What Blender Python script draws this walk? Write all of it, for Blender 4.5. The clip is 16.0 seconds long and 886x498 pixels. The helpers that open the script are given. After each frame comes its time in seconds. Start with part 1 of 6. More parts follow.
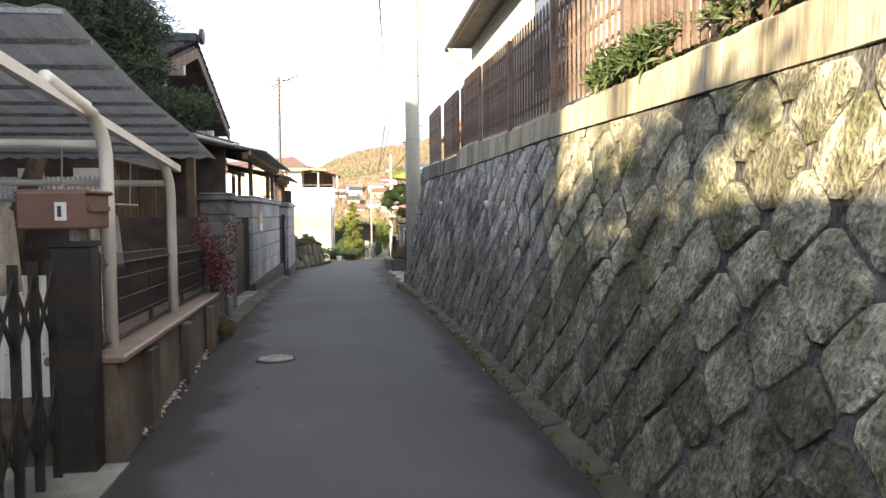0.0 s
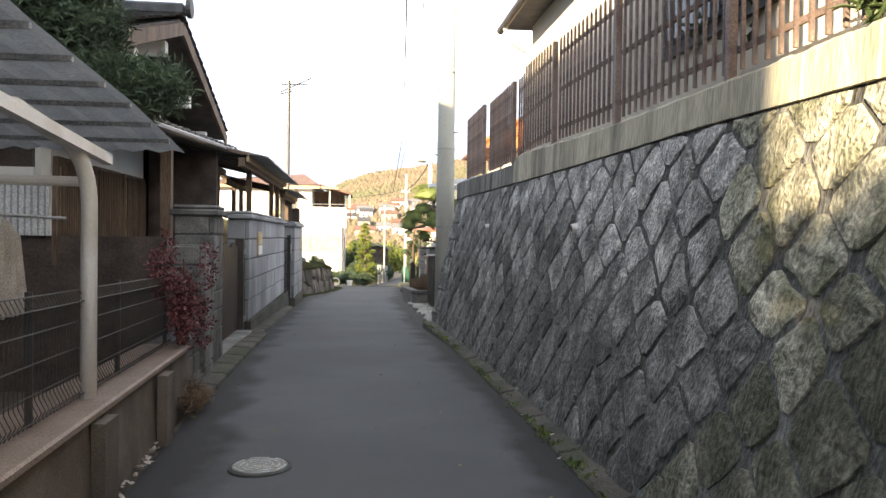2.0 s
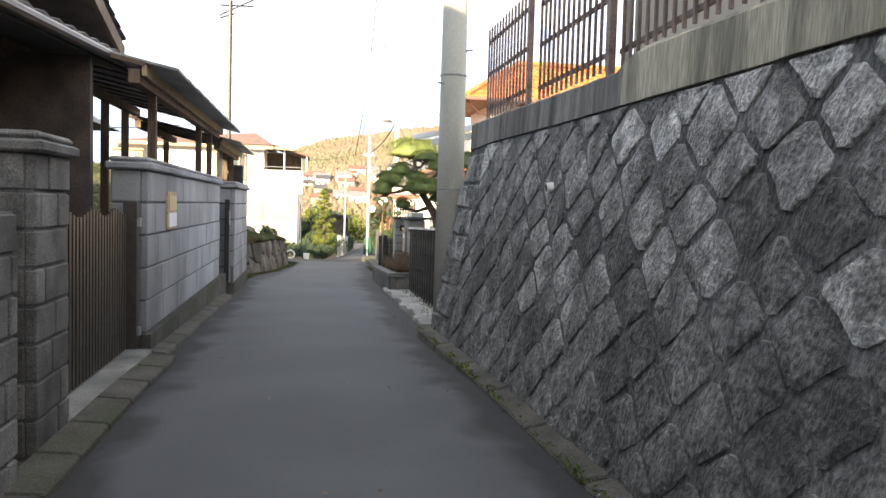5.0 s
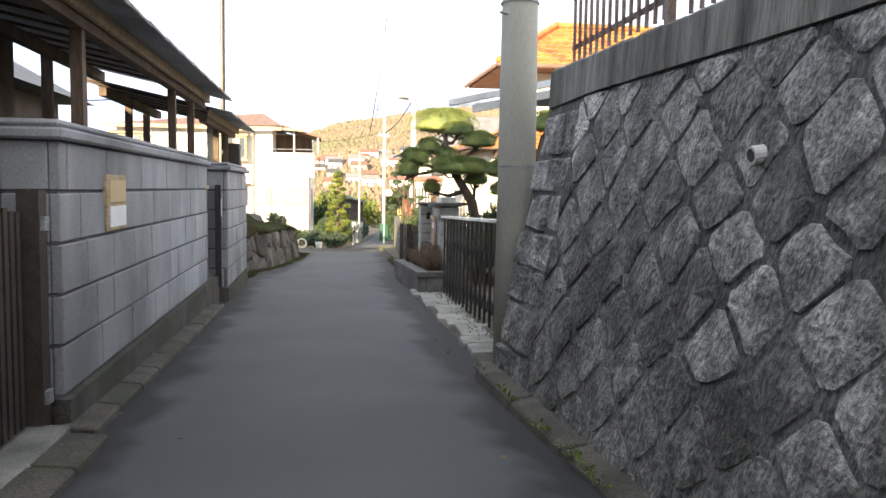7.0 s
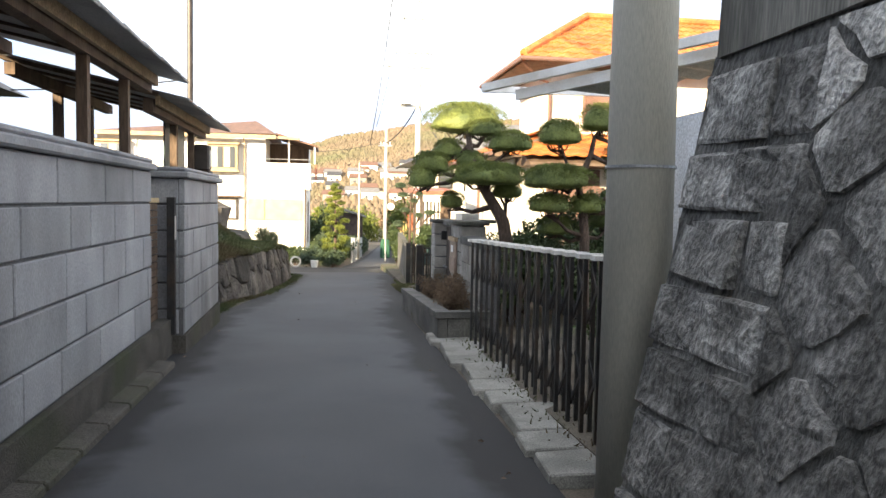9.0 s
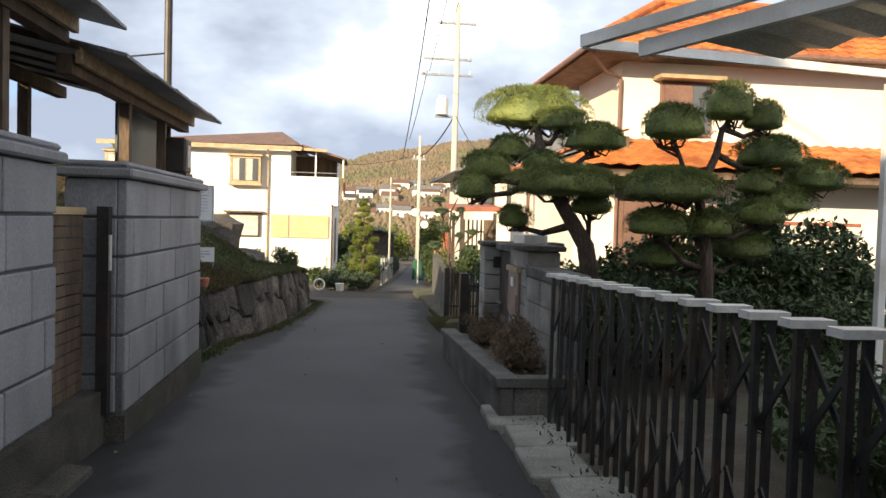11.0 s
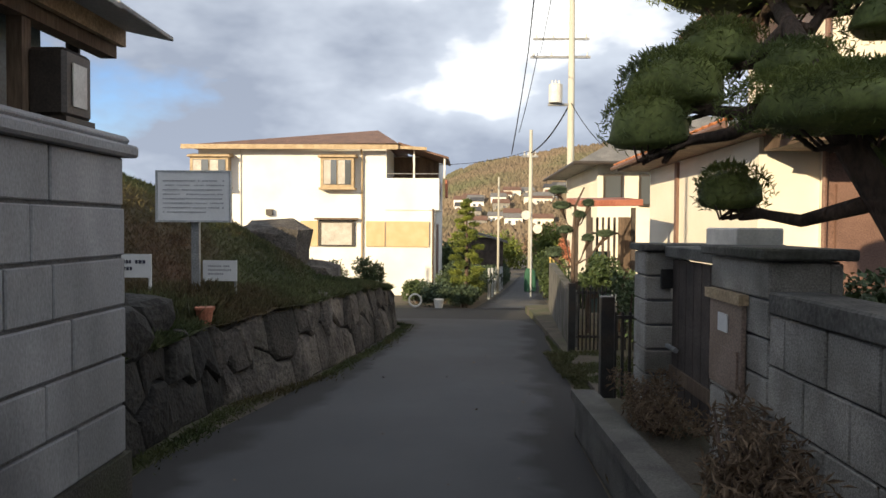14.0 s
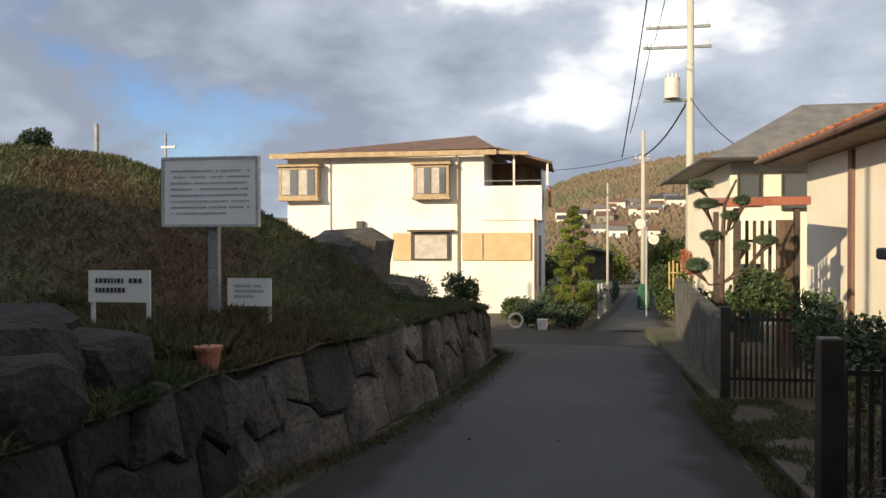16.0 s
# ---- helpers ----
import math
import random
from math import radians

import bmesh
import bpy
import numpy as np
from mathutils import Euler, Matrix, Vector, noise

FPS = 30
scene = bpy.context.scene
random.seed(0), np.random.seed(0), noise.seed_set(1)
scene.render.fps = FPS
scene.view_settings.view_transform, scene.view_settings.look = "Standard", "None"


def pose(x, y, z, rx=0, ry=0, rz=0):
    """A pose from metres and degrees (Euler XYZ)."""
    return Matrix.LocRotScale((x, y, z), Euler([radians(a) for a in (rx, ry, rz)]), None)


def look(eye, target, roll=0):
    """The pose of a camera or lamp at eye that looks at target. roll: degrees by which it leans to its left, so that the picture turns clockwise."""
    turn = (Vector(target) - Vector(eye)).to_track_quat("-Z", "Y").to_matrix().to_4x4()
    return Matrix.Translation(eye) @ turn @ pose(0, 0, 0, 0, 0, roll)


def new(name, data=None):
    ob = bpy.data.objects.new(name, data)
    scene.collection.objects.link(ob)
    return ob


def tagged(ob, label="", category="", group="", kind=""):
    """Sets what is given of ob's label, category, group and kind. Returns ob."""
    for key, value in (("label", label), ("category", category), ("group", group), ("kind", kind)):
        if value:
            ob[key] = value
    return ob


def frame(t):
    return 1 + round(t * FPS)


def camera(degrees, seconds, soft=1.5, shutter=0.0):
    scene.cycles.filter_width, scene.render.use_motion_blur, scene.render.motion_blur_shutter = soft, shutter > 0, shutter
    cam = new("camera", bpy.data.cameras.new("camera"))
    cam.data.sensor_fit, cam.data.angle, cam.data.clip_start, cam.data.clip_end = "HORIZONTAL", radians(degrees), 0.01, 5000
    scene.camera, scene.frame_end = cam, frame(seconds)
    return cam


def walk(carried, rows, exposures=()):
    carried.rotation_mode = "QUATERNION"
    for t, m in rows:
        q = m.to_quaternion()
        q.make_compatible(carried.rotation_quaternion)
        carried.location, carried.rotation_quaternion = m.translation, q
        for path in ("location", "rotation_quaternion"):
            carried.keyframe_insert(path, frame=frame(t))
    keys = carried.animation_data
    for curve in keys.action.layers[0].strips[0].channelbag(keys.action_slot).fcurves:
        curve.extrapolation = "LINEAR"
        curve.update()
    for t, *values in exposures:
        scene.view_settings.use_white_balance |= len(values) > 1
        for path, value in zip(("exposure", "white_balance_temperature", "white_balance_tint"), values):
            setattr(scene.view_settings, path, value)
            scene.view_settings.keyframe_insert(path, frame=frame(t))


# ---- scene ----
cam = camera(60.1, 16.0)
METRES, EYE, TILT, LEAN, TURN = 22.3, 1.5, 0.0, 0.0, -7.2
ROWS = [
    (0.0, 0.0, 0.0, 0.0, -0.03, -2.7, 0.6),
    (0.5, -0.0069, 0.0333, 0.0005, 0.13, -2.96, 0.29),
    (1.0, -0.0097, 0.0654, 0.0008, -0.08, -1.64, -0.34),
    (1.5, -0.0179, 0.0969, 0.0013, 0.05, -1.51, -0.76),
    (2.0, -0.0222, 0.1272, 0.001, 0.68, -0.95, -0.75),
    (2.5, -0.0291, 0.158, 0.0006, 1.26, -0.83, -0.61),
    (3.0, -0.0321, 0.1883, 0.0002, 0.03, -1.15, -0.89),
    (3.5, -0.0378, 0.2203, 0.0003, -0.65, -1.45, -1.03),
    (4.0, -0.0397, 0.2517, -0.0005, -2.23, -1.95, -1.36),
    (4.5, -0.0462, 0.2858, -0.0007, -2.63, -2.6, -1.64),
    (7.0, -0.0644, 0.4416, -0.0003, -1.59, -4.51, -0.82),
    (7.5, -0.0697, 0.474, -0.0001, -1.52, -4.63, -0.68),
    (8.0, -0.071, 0.5057, -0.0003, -1.45, -4.03, -0.66),
    (8.5, -0.0752, 0.5379, -0.0, -1.64, -3.76, -1.07),
    (9.0, -0.0761, 0.5694, 0.0001, -1.67, -3.52, -1.03),
    (11.5, -0.0862, 0.7305, -0.0019, 1.66, -1.94, -1.46),
    (12.0, -0.0859, 0.761, -0.0029, 2.75, -1.81, -1.19),
    (12.5, -0.0893, 0.7927, -0.0041, 3.91, -2.02, -1.39),
    (13.0, -0.0883, 0.8226, -0.0056, 5.09, -2.12, -0.88),
    (13.5, -0.0927, 0.8537, -0.0062, 7.53, -2.14, -0.8),
    (14.0, -0.0935, 0.8829, -0.0077, 9.01, -1.72, -0.4),
    (14.5, -0.1004, 0.913, -0.0087, 10.38, -1.97, -0.25),
    (15.0, -0.1031, 0.9379, -0.0098, 11.8, -2.12, -0.13),
    (15.5, -0.1088, 0.9647, -0.0101, 14.01, -1.66, -0.19),
    (16.0, -0.1129, 0.9904, -0.0115, 16.58, -0.68, 0.12),
]
walk(cam, [(t, pose(0, 0, EYE, TILT, LEAN, TURN) @ pose(METRES * x, METRES * y, METRES * z, 90 + pitch, roll, yaw)) for t, x, y, z, yaw, pitch, roll in ROWS],
     exposures=[(0.0, 1.88), (4.5, 2.05), (8.0, 2.0), (9.2, 1.75), (10.3, 1.2), (11.3, 0.8), (13.0, 0.65), (16.0, 0.25)])

# ---- sky and sun ----
SUN_AZ, SUN_EL = radians(215), radians(15)          # compass-like: 0 is +y, 90 is +x
to_sun = Vector((math.sin(SUN_AZ) * math.cos(SUN_EL), math.cos(SUN_AZ) * math.cos(SUN_EL), math.sin(SUN_EL)))
sun_data = bpy.data.lights.new("sun", "SUN")
sun_data.energy, sun_data.angle, sun_data.color = 5.0, radians(0.6), (1.0, 0.80, 0.52)
sun = new("sun", sun_data)
sun.matrix_world = look((0, 0, 40), Vector((0, 0, 40)) - to_sun)

world = bpy.data.worlds.new("sky")
scene.world = world
world.use_nodes = True
wn, wl = world.node_tree.nodes, world.node_tree.links
wn.clear()
w_out, w_bg = wn.new("ShaderNodeOutputWorld"), wn.new("ShaderNodeBackground")
w_sky = wn.new("ShaderNodeTexSky")
w_sky.sky_type, w_sky.sun_disc = "NISHITA", False
w_sky.sun_elevation, w_sky.sun_rotation = SUN_EL, SUN_AZ
w_sky.air_density, w_sky.dust_density = 1.0, 0.3
w_tc, w_map = wn.new("ShaderNodeTexCoord"), wn.new("ShaderNodeMapping")
w_map.inputs["Scale"].default_value = (1.0, 1.0, 1.9)
w_map.inputs["Location"].default_value = (2.4, 0.9, 0.15)
w_n1, w_n2, w_n3 = (wn.new("ShaderNodeTexNoise") for _ in range(3))
for node, sc, det in ((w_n1, 1.5, 7), (w_n2, 1.5, 7), (w_n3, 5.5, 4)):
    node.inputs["Scale"].default_value, node.inputs["Detail"].default_value = sc, det
    node.inputs["Roughness"].default_value = 0.52
w_r1, w_r2 = wn.new("ShaderNodeValToRGB"), wn.new("ShaderNodeValToRGB")
w_r1.color_ramp.elements[0].position, w_r1.color_ramp.elements[1].position = 0.34, 0.39
w_r2.color_ramp.elements[0].position, w_r2.color_ramp.elements[1].position = 0.43, 0.62
w_r2.color_ramp.elements[0].color, w_r2.color_ramp.elements[1].color = (2.8, 3.2, 4.0, 1), (15.2, 14.9, 14.2, 1)
w_mix = wn.new("ShaderNodeMix")
w_mix.data_type = "RGBA"
wl.new(w_tc.outputs["Generated"], w_map.inputs["Vector"])
for node in (w_n1, w_n2, w_n3):
    wl.new(w_map.outputs["Vector"], node.inputs["Vector"])
wl.new(w_n1.outputs["Fac"], w_r1.inputs["Fac"])
w_two = wn.new("ShaderNodeMix")
w_two.inputs["Factor"].default_value = 0.32
wl.new(w_n2.outputs["Fac"], w_two.inputs["A"])
wl.new(w_n3.outputs["Fac"], w_two.inputs["B"])
wl.new(w_two.outputs["Result"], w_r2.inputs["Fac"])
mid_cloud = w_r2.color_ramp.elements.new(0.53)
mid_cloud.color = (5.1, 5.6, 6.4, 1)
wl.new(w_r1.outputs["Color"], w_mix.inputs["Factor"])
w_tint = wn.new("ShaderNodeVectorMath")
w_tint.operation = "MULTIPLY"
w_tint.inputs[1].default_value = (0.95, 1.12, 1.55)
wl.new(w_sky.outputs["Color"], w_tint.inputs[0])
wl.new(w_tint.outputs["Vector"], w_mix.inputs["A"])
w_sep, w_fall, w_mul = wn.new("ShaderNodeSeparateXYZ"), wn.new("ShaderNodeMapRange"), wn.new("ShaderNodeVectorMath")
wl.new(w_tc.outputs["Generated"], w_sep.inputs["Vector"])
wl.new(w_sep.outputs["Z"], w_fall.inputs["Value"])
# lit cloud sides low down, greyer cloud bases overhead
w_fall.inputs["From Min"].default_value, w_fall.inputs["From Max"].default_value = 0.1, 0.75
w_fall.inputs["To Min"].default_value, w_fall.inputs["To Max"].default_value = 1.15, 0.75
w_mul.operation = "MULTIPLY"
wl.new(w_r2.outputs["Color"], w_mul.inputs[0])
wl.new(w_fall.outputs["Result"], w_mul.inputs[1])
wl.new(w_mul.outputs["Vector"], w_mix.inputs["B"])
wl.new(w_mix.outputs["Result"], w_bg.inputs["Color"])
w_bg.inputs["Strength"].default_value = 0.09
wl.new(w_bg.outputs["Background"], w_out.inputs["Surface"])


# ---- materials ----
def mat(name, c1, c2, rough=0.8, scale=3.0, fine=45.0, bump=0.3, metal=0.0, rand=0.0, fine_mix=0.35, stretch=(1, 1, 1), lo=0.35, hi=0.65, c3=None, depth=0.01, stain=(0.5, 0.68)):
    """Two colours in patches, a finer grain, an optional stain colour, relief from the grain."""
    m = bpy.data.materials.new(name)
    m.use_nodes = True
    n, l = m.node_tree.nodes, m.node_tree.links
    b = n["Principled BSDF"]
    tc, mp = n.new("ShaderNodeTexCoord"), n.new("ShaderNodeMapping")
    mp.inputs["Scale"].default_value = stretch
    l.new(tc.outputs["Object"], mp.inputs["Vector"])
    a, f = n.new("ShaderNodeTexNoise"), n.new("ShaderNodeTexNoise")
    a.inputs["Scale"].default_value, f.inputs["Scale"].default_value = scale, fine
    a.inputs["Detail"].default_value, f.inputs["Detail"].default_value = 5, 4
    l.new(mp.outputs["Vector"], a.inputs["Vector"])
    l.new(mp.outputs["Vector"], f.inputs["Vector"])
    ramp = n.new("ShaderNodeValToRGB")
    ramp.color_ramp.elements[0].position, ramp.color_ramp.elements[1].position = lo, hi
    ramp.color_ramp.elements[0].color, ramp.color_ramp.elements[1].color = (*c1, 1), (*c2, 1)
    l.new(a.outputs["Fac"], ramp.inputs["Fac"])
    colour = ramp.outputs["Color"]
    if c3:
        s = n.new("ShaderNodeTexNoise")
        s.inputs["Scale"].default_value, s.inputs["Detail"].default_value = scale * 0.37, 6
        l.new(mp.outputs["Vector"], s.inputs["Vector"])
        sr = n.new("ShaderNodeValToRGB")
        sr.color_ramp.elements[0].position, sr.color_ramp.elements[1].position = stain
        l.new(s.outputs["Fac"], sr.inputs["Fac"])
        mx = n.new("ShaderNodeMix")
        mx.data_type = "RGBA"
        l.new(sr.outputs["Color"], mx.inputs["Factor"])
        l.new(colour, mx.inputs["A"])
        mx.inputs["B"].default_value = (*c3, 1)
        colour = mx.outputs["Result"]
    hsv = n.new("ShaderNodeHueSaturation")
    l.new(colour, hsv.inputs["Color"])
    v = n.new("ShaderNodeMapRange")
    v.inputs["From Min"].default_value, v.inputs["From Max"].default_value = 0.3, 0.7
    v.inputs["To Min"].default_value, v.inputs["To Max"].default_value = 1 - fine_mix, 1 + fine_mix
    l.new(f.outputs["Fac"], v.inputs["Value"])
    value = v.outputs["Result"]
    if rand:
        oi, vr, mul = n.new("ShaderNodeObjectInfo"), n.new("ShaderNodeMapRange"), n.new("ShaderNodeMath")
        vr.inputs["To Min"].default_value, vr.inputs["To Max"].default_value = 1 - rand, 1 + rand
        l.new(oi.outputs["Random"], vr.inputs["Value"])
        mul.operation = "MULTIPLY"
        l.new(vr.outputs["Result"], mul.inputs[0])
        l.new(value, mul.inputs[1])
        value = mul.outputs["Value"]
    l.new(value, hsv.inputs["Value"])
    l.new(hsv.outputs["Color"], b.inputs["Base Color"])
    b.inputs["Roughness"].default_value, b.inputs["Metallic"].default_value = rough, metal
    if bump:
        bp = n.new("ShaderNodeBump")
        bp.inputs["Strength"].default_value, bp.inputs["Distance"].default_value = bump, depth
        add = n.new("ShaderNodeMath")
        add.operation = "ADD"
        l.new(a.outputs["Fac"], add.inputs[0])
        l.new(f.outputs["Fac"], add.inputs[1])
        l.new(add.outputs["Value"], bp.inputs["Height"])
        l.new(bp.outputs["Normal"], b.inputs["Normal"])
    return m


M = {
    "asphalt": mat("asphalt", (0.055, 0.058, 0.066), (0.073, 0.076, 0.085), 0.9, 0.7, 240, 0.5, fine_mix=0.32, c3=(0.053, 0.055, 0.061), depth=0.004),
    "edge": mat("dark_damp_asphalt", (0.022, 0.023, 0.026), (0.05, 0.05, 0.054), 0.85, 2.0, 120, 0.5, c3=(0.03, 0.034, 0.022)),
    "soil": mat("soil_and_grit", (0.065, 0.052, 0.038), (0.125, 0.105, 0.08), 0.95, 2.0, 60, 0.6, c3=(0.06, 0.07, 0.03)),
    "kerb": mat("weathered_concrete", (0.17, 0.165, 0.15), (0.30, 0.29, 0.265), 0.9, 2.5, 90, 0.5, c3=(0.085, 0.083, 0.075)),
    "coping": mat("coping_concrete", (0.38, 0.34, 0.25), (0.53, 0.485, 0.37), 0.9, 5.0, 60, 0.35, stretch=(1, 1.4, 0.12), c3=(0.10, 0.095, 0.075)),
    "coping_dark": mat("blackened_coping", (0.13, 0.125, 0.11), (0.25, 0.24, 0.21), 0.9, 6.0, 60, 0.5, stretch=(1, 1.6, 0.12), c3=(0.06, 0.057, 0.05)),
    "stone": mat("split_granite", (0.28, 0.27, 0.255), (0.60, 0.585, 0.55), 0.9, 11.0, 50, 1.0, rand=0.2, fine_mix=0.5, c3=(0.14, 0.136, 0.127), depth=0.03, stretch=(1, 1, 0.75), stain=(0.44, 0.66)),
    "stone_mid": mat("weathered_granite", (0.17, 0.165, 0.155), (0.40, 0.39, 0.368), 0.9, 10.0, 46, 1.0, rand=0.2, fine_mix=0.5, c3=(0.10, 0.097, 0.09), depth=0.03, stretch=(1, 1, 0.7), stain=(0.42, 0.64)),
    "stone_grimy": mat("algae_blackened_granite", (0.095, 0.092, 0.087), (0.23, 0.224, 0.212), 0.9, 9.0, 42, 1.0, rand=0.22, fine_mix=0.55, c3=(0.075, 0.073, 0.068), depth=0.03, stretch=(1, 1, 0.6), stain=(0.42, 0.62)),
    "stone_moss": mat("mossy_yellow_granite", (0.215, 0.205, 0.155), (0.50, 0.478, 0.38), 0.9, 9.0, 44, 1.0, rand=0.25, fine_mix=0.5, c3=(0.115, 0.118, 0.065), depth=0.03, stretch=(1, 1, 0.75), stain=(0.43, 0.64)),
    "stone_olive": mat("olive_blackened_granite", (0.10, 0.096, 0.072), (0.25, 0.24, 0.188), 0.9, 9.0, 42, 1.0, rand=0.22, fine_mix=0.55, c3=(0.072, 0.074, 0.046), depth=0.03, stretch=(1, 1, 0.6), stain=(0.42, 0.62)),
    "mortar": mat("dark_mortar", (0.075, 0.072, 0.067), (0.15, 0.145, 0.132), 0.95, 3.0, 40, 0.7, c3=(0.045, 0.05, 0.028)),
    "pointing": mat("grey_pointing", (0.115, 0.112, 0.106), (0.20, 0.196, 0.186), 0.95, 5.0, 40, 1.0, fine_mix=0.5, c3=(0.07, 0.069, 0.064), stretch=(1, 1, 0.5), depth=0.03, stain=(0.40, 0.60)),
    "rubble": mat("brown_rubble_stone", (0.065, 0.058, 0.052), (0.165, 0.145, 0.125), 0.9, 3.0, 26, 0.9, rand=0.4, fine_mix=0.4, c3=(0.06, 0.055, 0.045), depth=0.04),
    "darkrock": mat("near_black_rock", (0.014, 0.013, 0.012), (0.035, 0.033, 0.03), 0.9, 3.0, 26, 0.9, rand=0.4, fine_mix=0.4, depth=0.03),
    "bamboo": mat("yellow_bamboo", (0.36, 0.27, 0.09), (0.46, 0.36, 0.14), 0.6, 5.0, 60, 0.1),
    "block": mat("dressed_block", (0.235, 0.238, 0.248), (0.33, 0.333, 0.345), 0.85, 2.2, 90, 0.4, rand=0.12, fine_mix=0.18, c3=(0.13, 0.132, 0.138), depth=0.006, stretch=(1, 1, 0.5), stain=(0.5, 0.75)),
    "dampc": mat("damp_concrete", (0.06, 0.058, 0.055), (0.13, 0.125, 0.115), 0.85, 2.5, 80, 0.5, c3=(0.04, 0.042, 0.03)),
    "ledge": mat("grimy_footing", (0.042, 0.038, 0.032), (0.088, 0.08, 0.068), 0.92, 3.0, 70, 0.7, fine_mix=0.45, c3=(0.04, 0.046, 0.022), depth=0.015),
    "joint": mat("block_joint", (0.085, 0.085, 0.088), (0.13, 0.13, 0.135), 0.9, 4.0, 60, 0.3),
    "cinder": mat("cinder_block", (0.24, 0.225, 0.20), (0.38, 0.36, 0.33), 0.95, 4.0, 110, 0.6, rand=0.15, c3=(0.13, 0.125, 0.11)),
    "cinder_dark": mat("stained_block", (0.10, 0.098, 0.095), (0.20, 0.195, 0.185), 0.95, 4.0, 90, 0.6, rand=0.2, c3=(0.06, 0.058, 0.055)),
    "stucco": mat("brown_stucco", (0.10, 0.078, 0.062), (0.16, 0.13, 0.105), 0.9, 3.0, 110, 0.4, c3=(0.05, 0.042, 0.036)),
    "cap": mat("brown_cap_tile", (0.20, 0.145, 0.115), (0.27, 0.20, 0.165), 0.6, 3.0, 80, 0.2),
    "darkwall": mat("dark_brown_boards", (0.04, 0.03, 0.026), (0.085, 0.065, 0.055), 0.75, 4.0, 50, 0.4),
    "wood": mat("weathered_timber", (0.085, 0.055, 0.036), (0.16, 0.11, 0.075), 0.75, 6.0, 60, 0.4, stretch=(1, 1, 0.15)),
    "wood_pale": mat("pale_timber", (0.34, 0.25, 0.15), (0.46, 0.35, 0.22), 0.7, 6.0, 60, 0.3),
    "picket": mat("rusty_brown_paint", (0.15, 0.105, 0.088), (0.24, 0.175, 0.145), 0.65, 8.0, 70, 0.3, rand=0.2, c3=(0.12, 0.065, 0.045)),
    "black": mat("black_painted_metal", (0.013, 0.013, 0.014), (0.03, 0.029, 0.028), 0.5, 9.0, 80, 0.15, c3=(0.045, 0.03, 0.02)),
    "bronze": mat("dark_bronze_aluminium", (0.035, 0.028, 0.024), (0.055, 0.045, 0.038), 0.45, 9.0, 80, 0.1),
    "white": mat("white_enamel", (0.78, 0.765, 0.73), (0.85, 0.84, 0.81), 0.45, 4.0, 60, 0.08, fine_mix=0.06, c3=(0.55, 0.52, 0.46)),
    "cappla": mat("pale_plastic_cap", (0.55, 0.54, 0.51), (0.68, 0.67, 0.64), 0.5, 9.0, 60, 0.1, fine_mix=0.1),
    "plaster": mat("white_plaster", (0.78, 0.765, 0.73), (0.86, 0.85, 0.82), 0.9, 1.2, 90, 0.15, fine_mix=0.06, c3=(0.72, 0.70, 0.65)),
    "cream": mat("cream_render", (0.78, 0.73, 0.62), (0.83, 0.78, 0.68), 0.9, 1.2, 120, 0.25, fine_mix=0.08, c3=(0.72, 0.66, 0.55)),
    "tile": mat("dark_roof_tile", (0.035, 0.036, 0.04), (0.085, 0.085, 0.09), 0.6, 5.0, 60, 0.25, c3=(0.06, 0.052, 0.045)),
    "orange": mat("orange_roof_tile", (0.42, 0.13, 0.032), (0.62, 0.22, 0.06), 0.6, 4.0, 40, 0.3, c3=(0.32, 0.10, 0.03)),
    "brownroof": mat("brown_roof_sheet", (0.13, 0.07, 0.045), (0.19, 0.105, 0.07), 0.6, 3.0, 60, 0.2),
    "greyroof": mat("grey_slate", (0.13, 0.13, 0.13), (0.20, 0.195, 0.19), 0.7, 3.0, 60, 0.3),
    "redroof": mat("rust_red_sheet", (0.28, 0.09, 0.055), (0.38, 0.14, 0.09), 0.6, 3.0, 60, 0.2),
    "panel": mat("grey_corrugated_panel", (0.25, 0.245, 0.235), (0.36, 0.35, 0.335), 0.5, 2.5, 50, 0.2, c3=(0.08, 0.076, 0.07)),
    "zinc": mat("galvanised_sheet", (0.40, 0.42, 0.44), (0.52, 0.54, 0.56), 0.45, 4.0, 60, 0.15, metal=0.3),
    "pole": mat("spun_concrete", (0.42, 0.408, 0.35), (0.52, 0.505, 0.435), 0.8, 2.0, 140, 0.25, fine_mix=0.12, stretch=(1, 1, 0.2), c3=(0.38, 0.38, 0.30)),
    "steel": mat("grey_steel", (0.25, 0.26, 0.27), (0.36, 0.37, 0.38), 0.5, 6.0, 60, 0.1, metal=0.5),
    "cable": mat("black_cable", (0.012, 0.012, 0.013), (0.02, 0.02, 0.02), 0.6, 9.0, 60, 0.0),
    "beige": mat("beige_shutter", (0.50, 0.37, 0.20), (0.56, 0.43, 0.25), 0.6, 3.0, 60, 0.1, fine_mix=0.08),
    "rust": mat("rust_brown_shutter", (0.15, 0.085, 0.065), (0.19, 0.11, 0.085), 0.6, 3.0, 60, 0.15),
    "brownbox": mat("brown_mailbox_paint", (0.14, 0.075, 0.058), (0.18, 0.10, 0.078), 0.5, 5.0, 60, 0.08, fine_mix=0.08),
    "paper": mat("white_board", (0.68, 0.69, 0.70), (0.76, 0.77, 0.78), 0.6, 3.0, 60, 0.05, fine_mix=0.05),
    "ink": mat("dark_print", (0.03, 0.03, 0.05), (0.05, 0.05, 0.08), 0.7, 3.0, 60, 0.0),
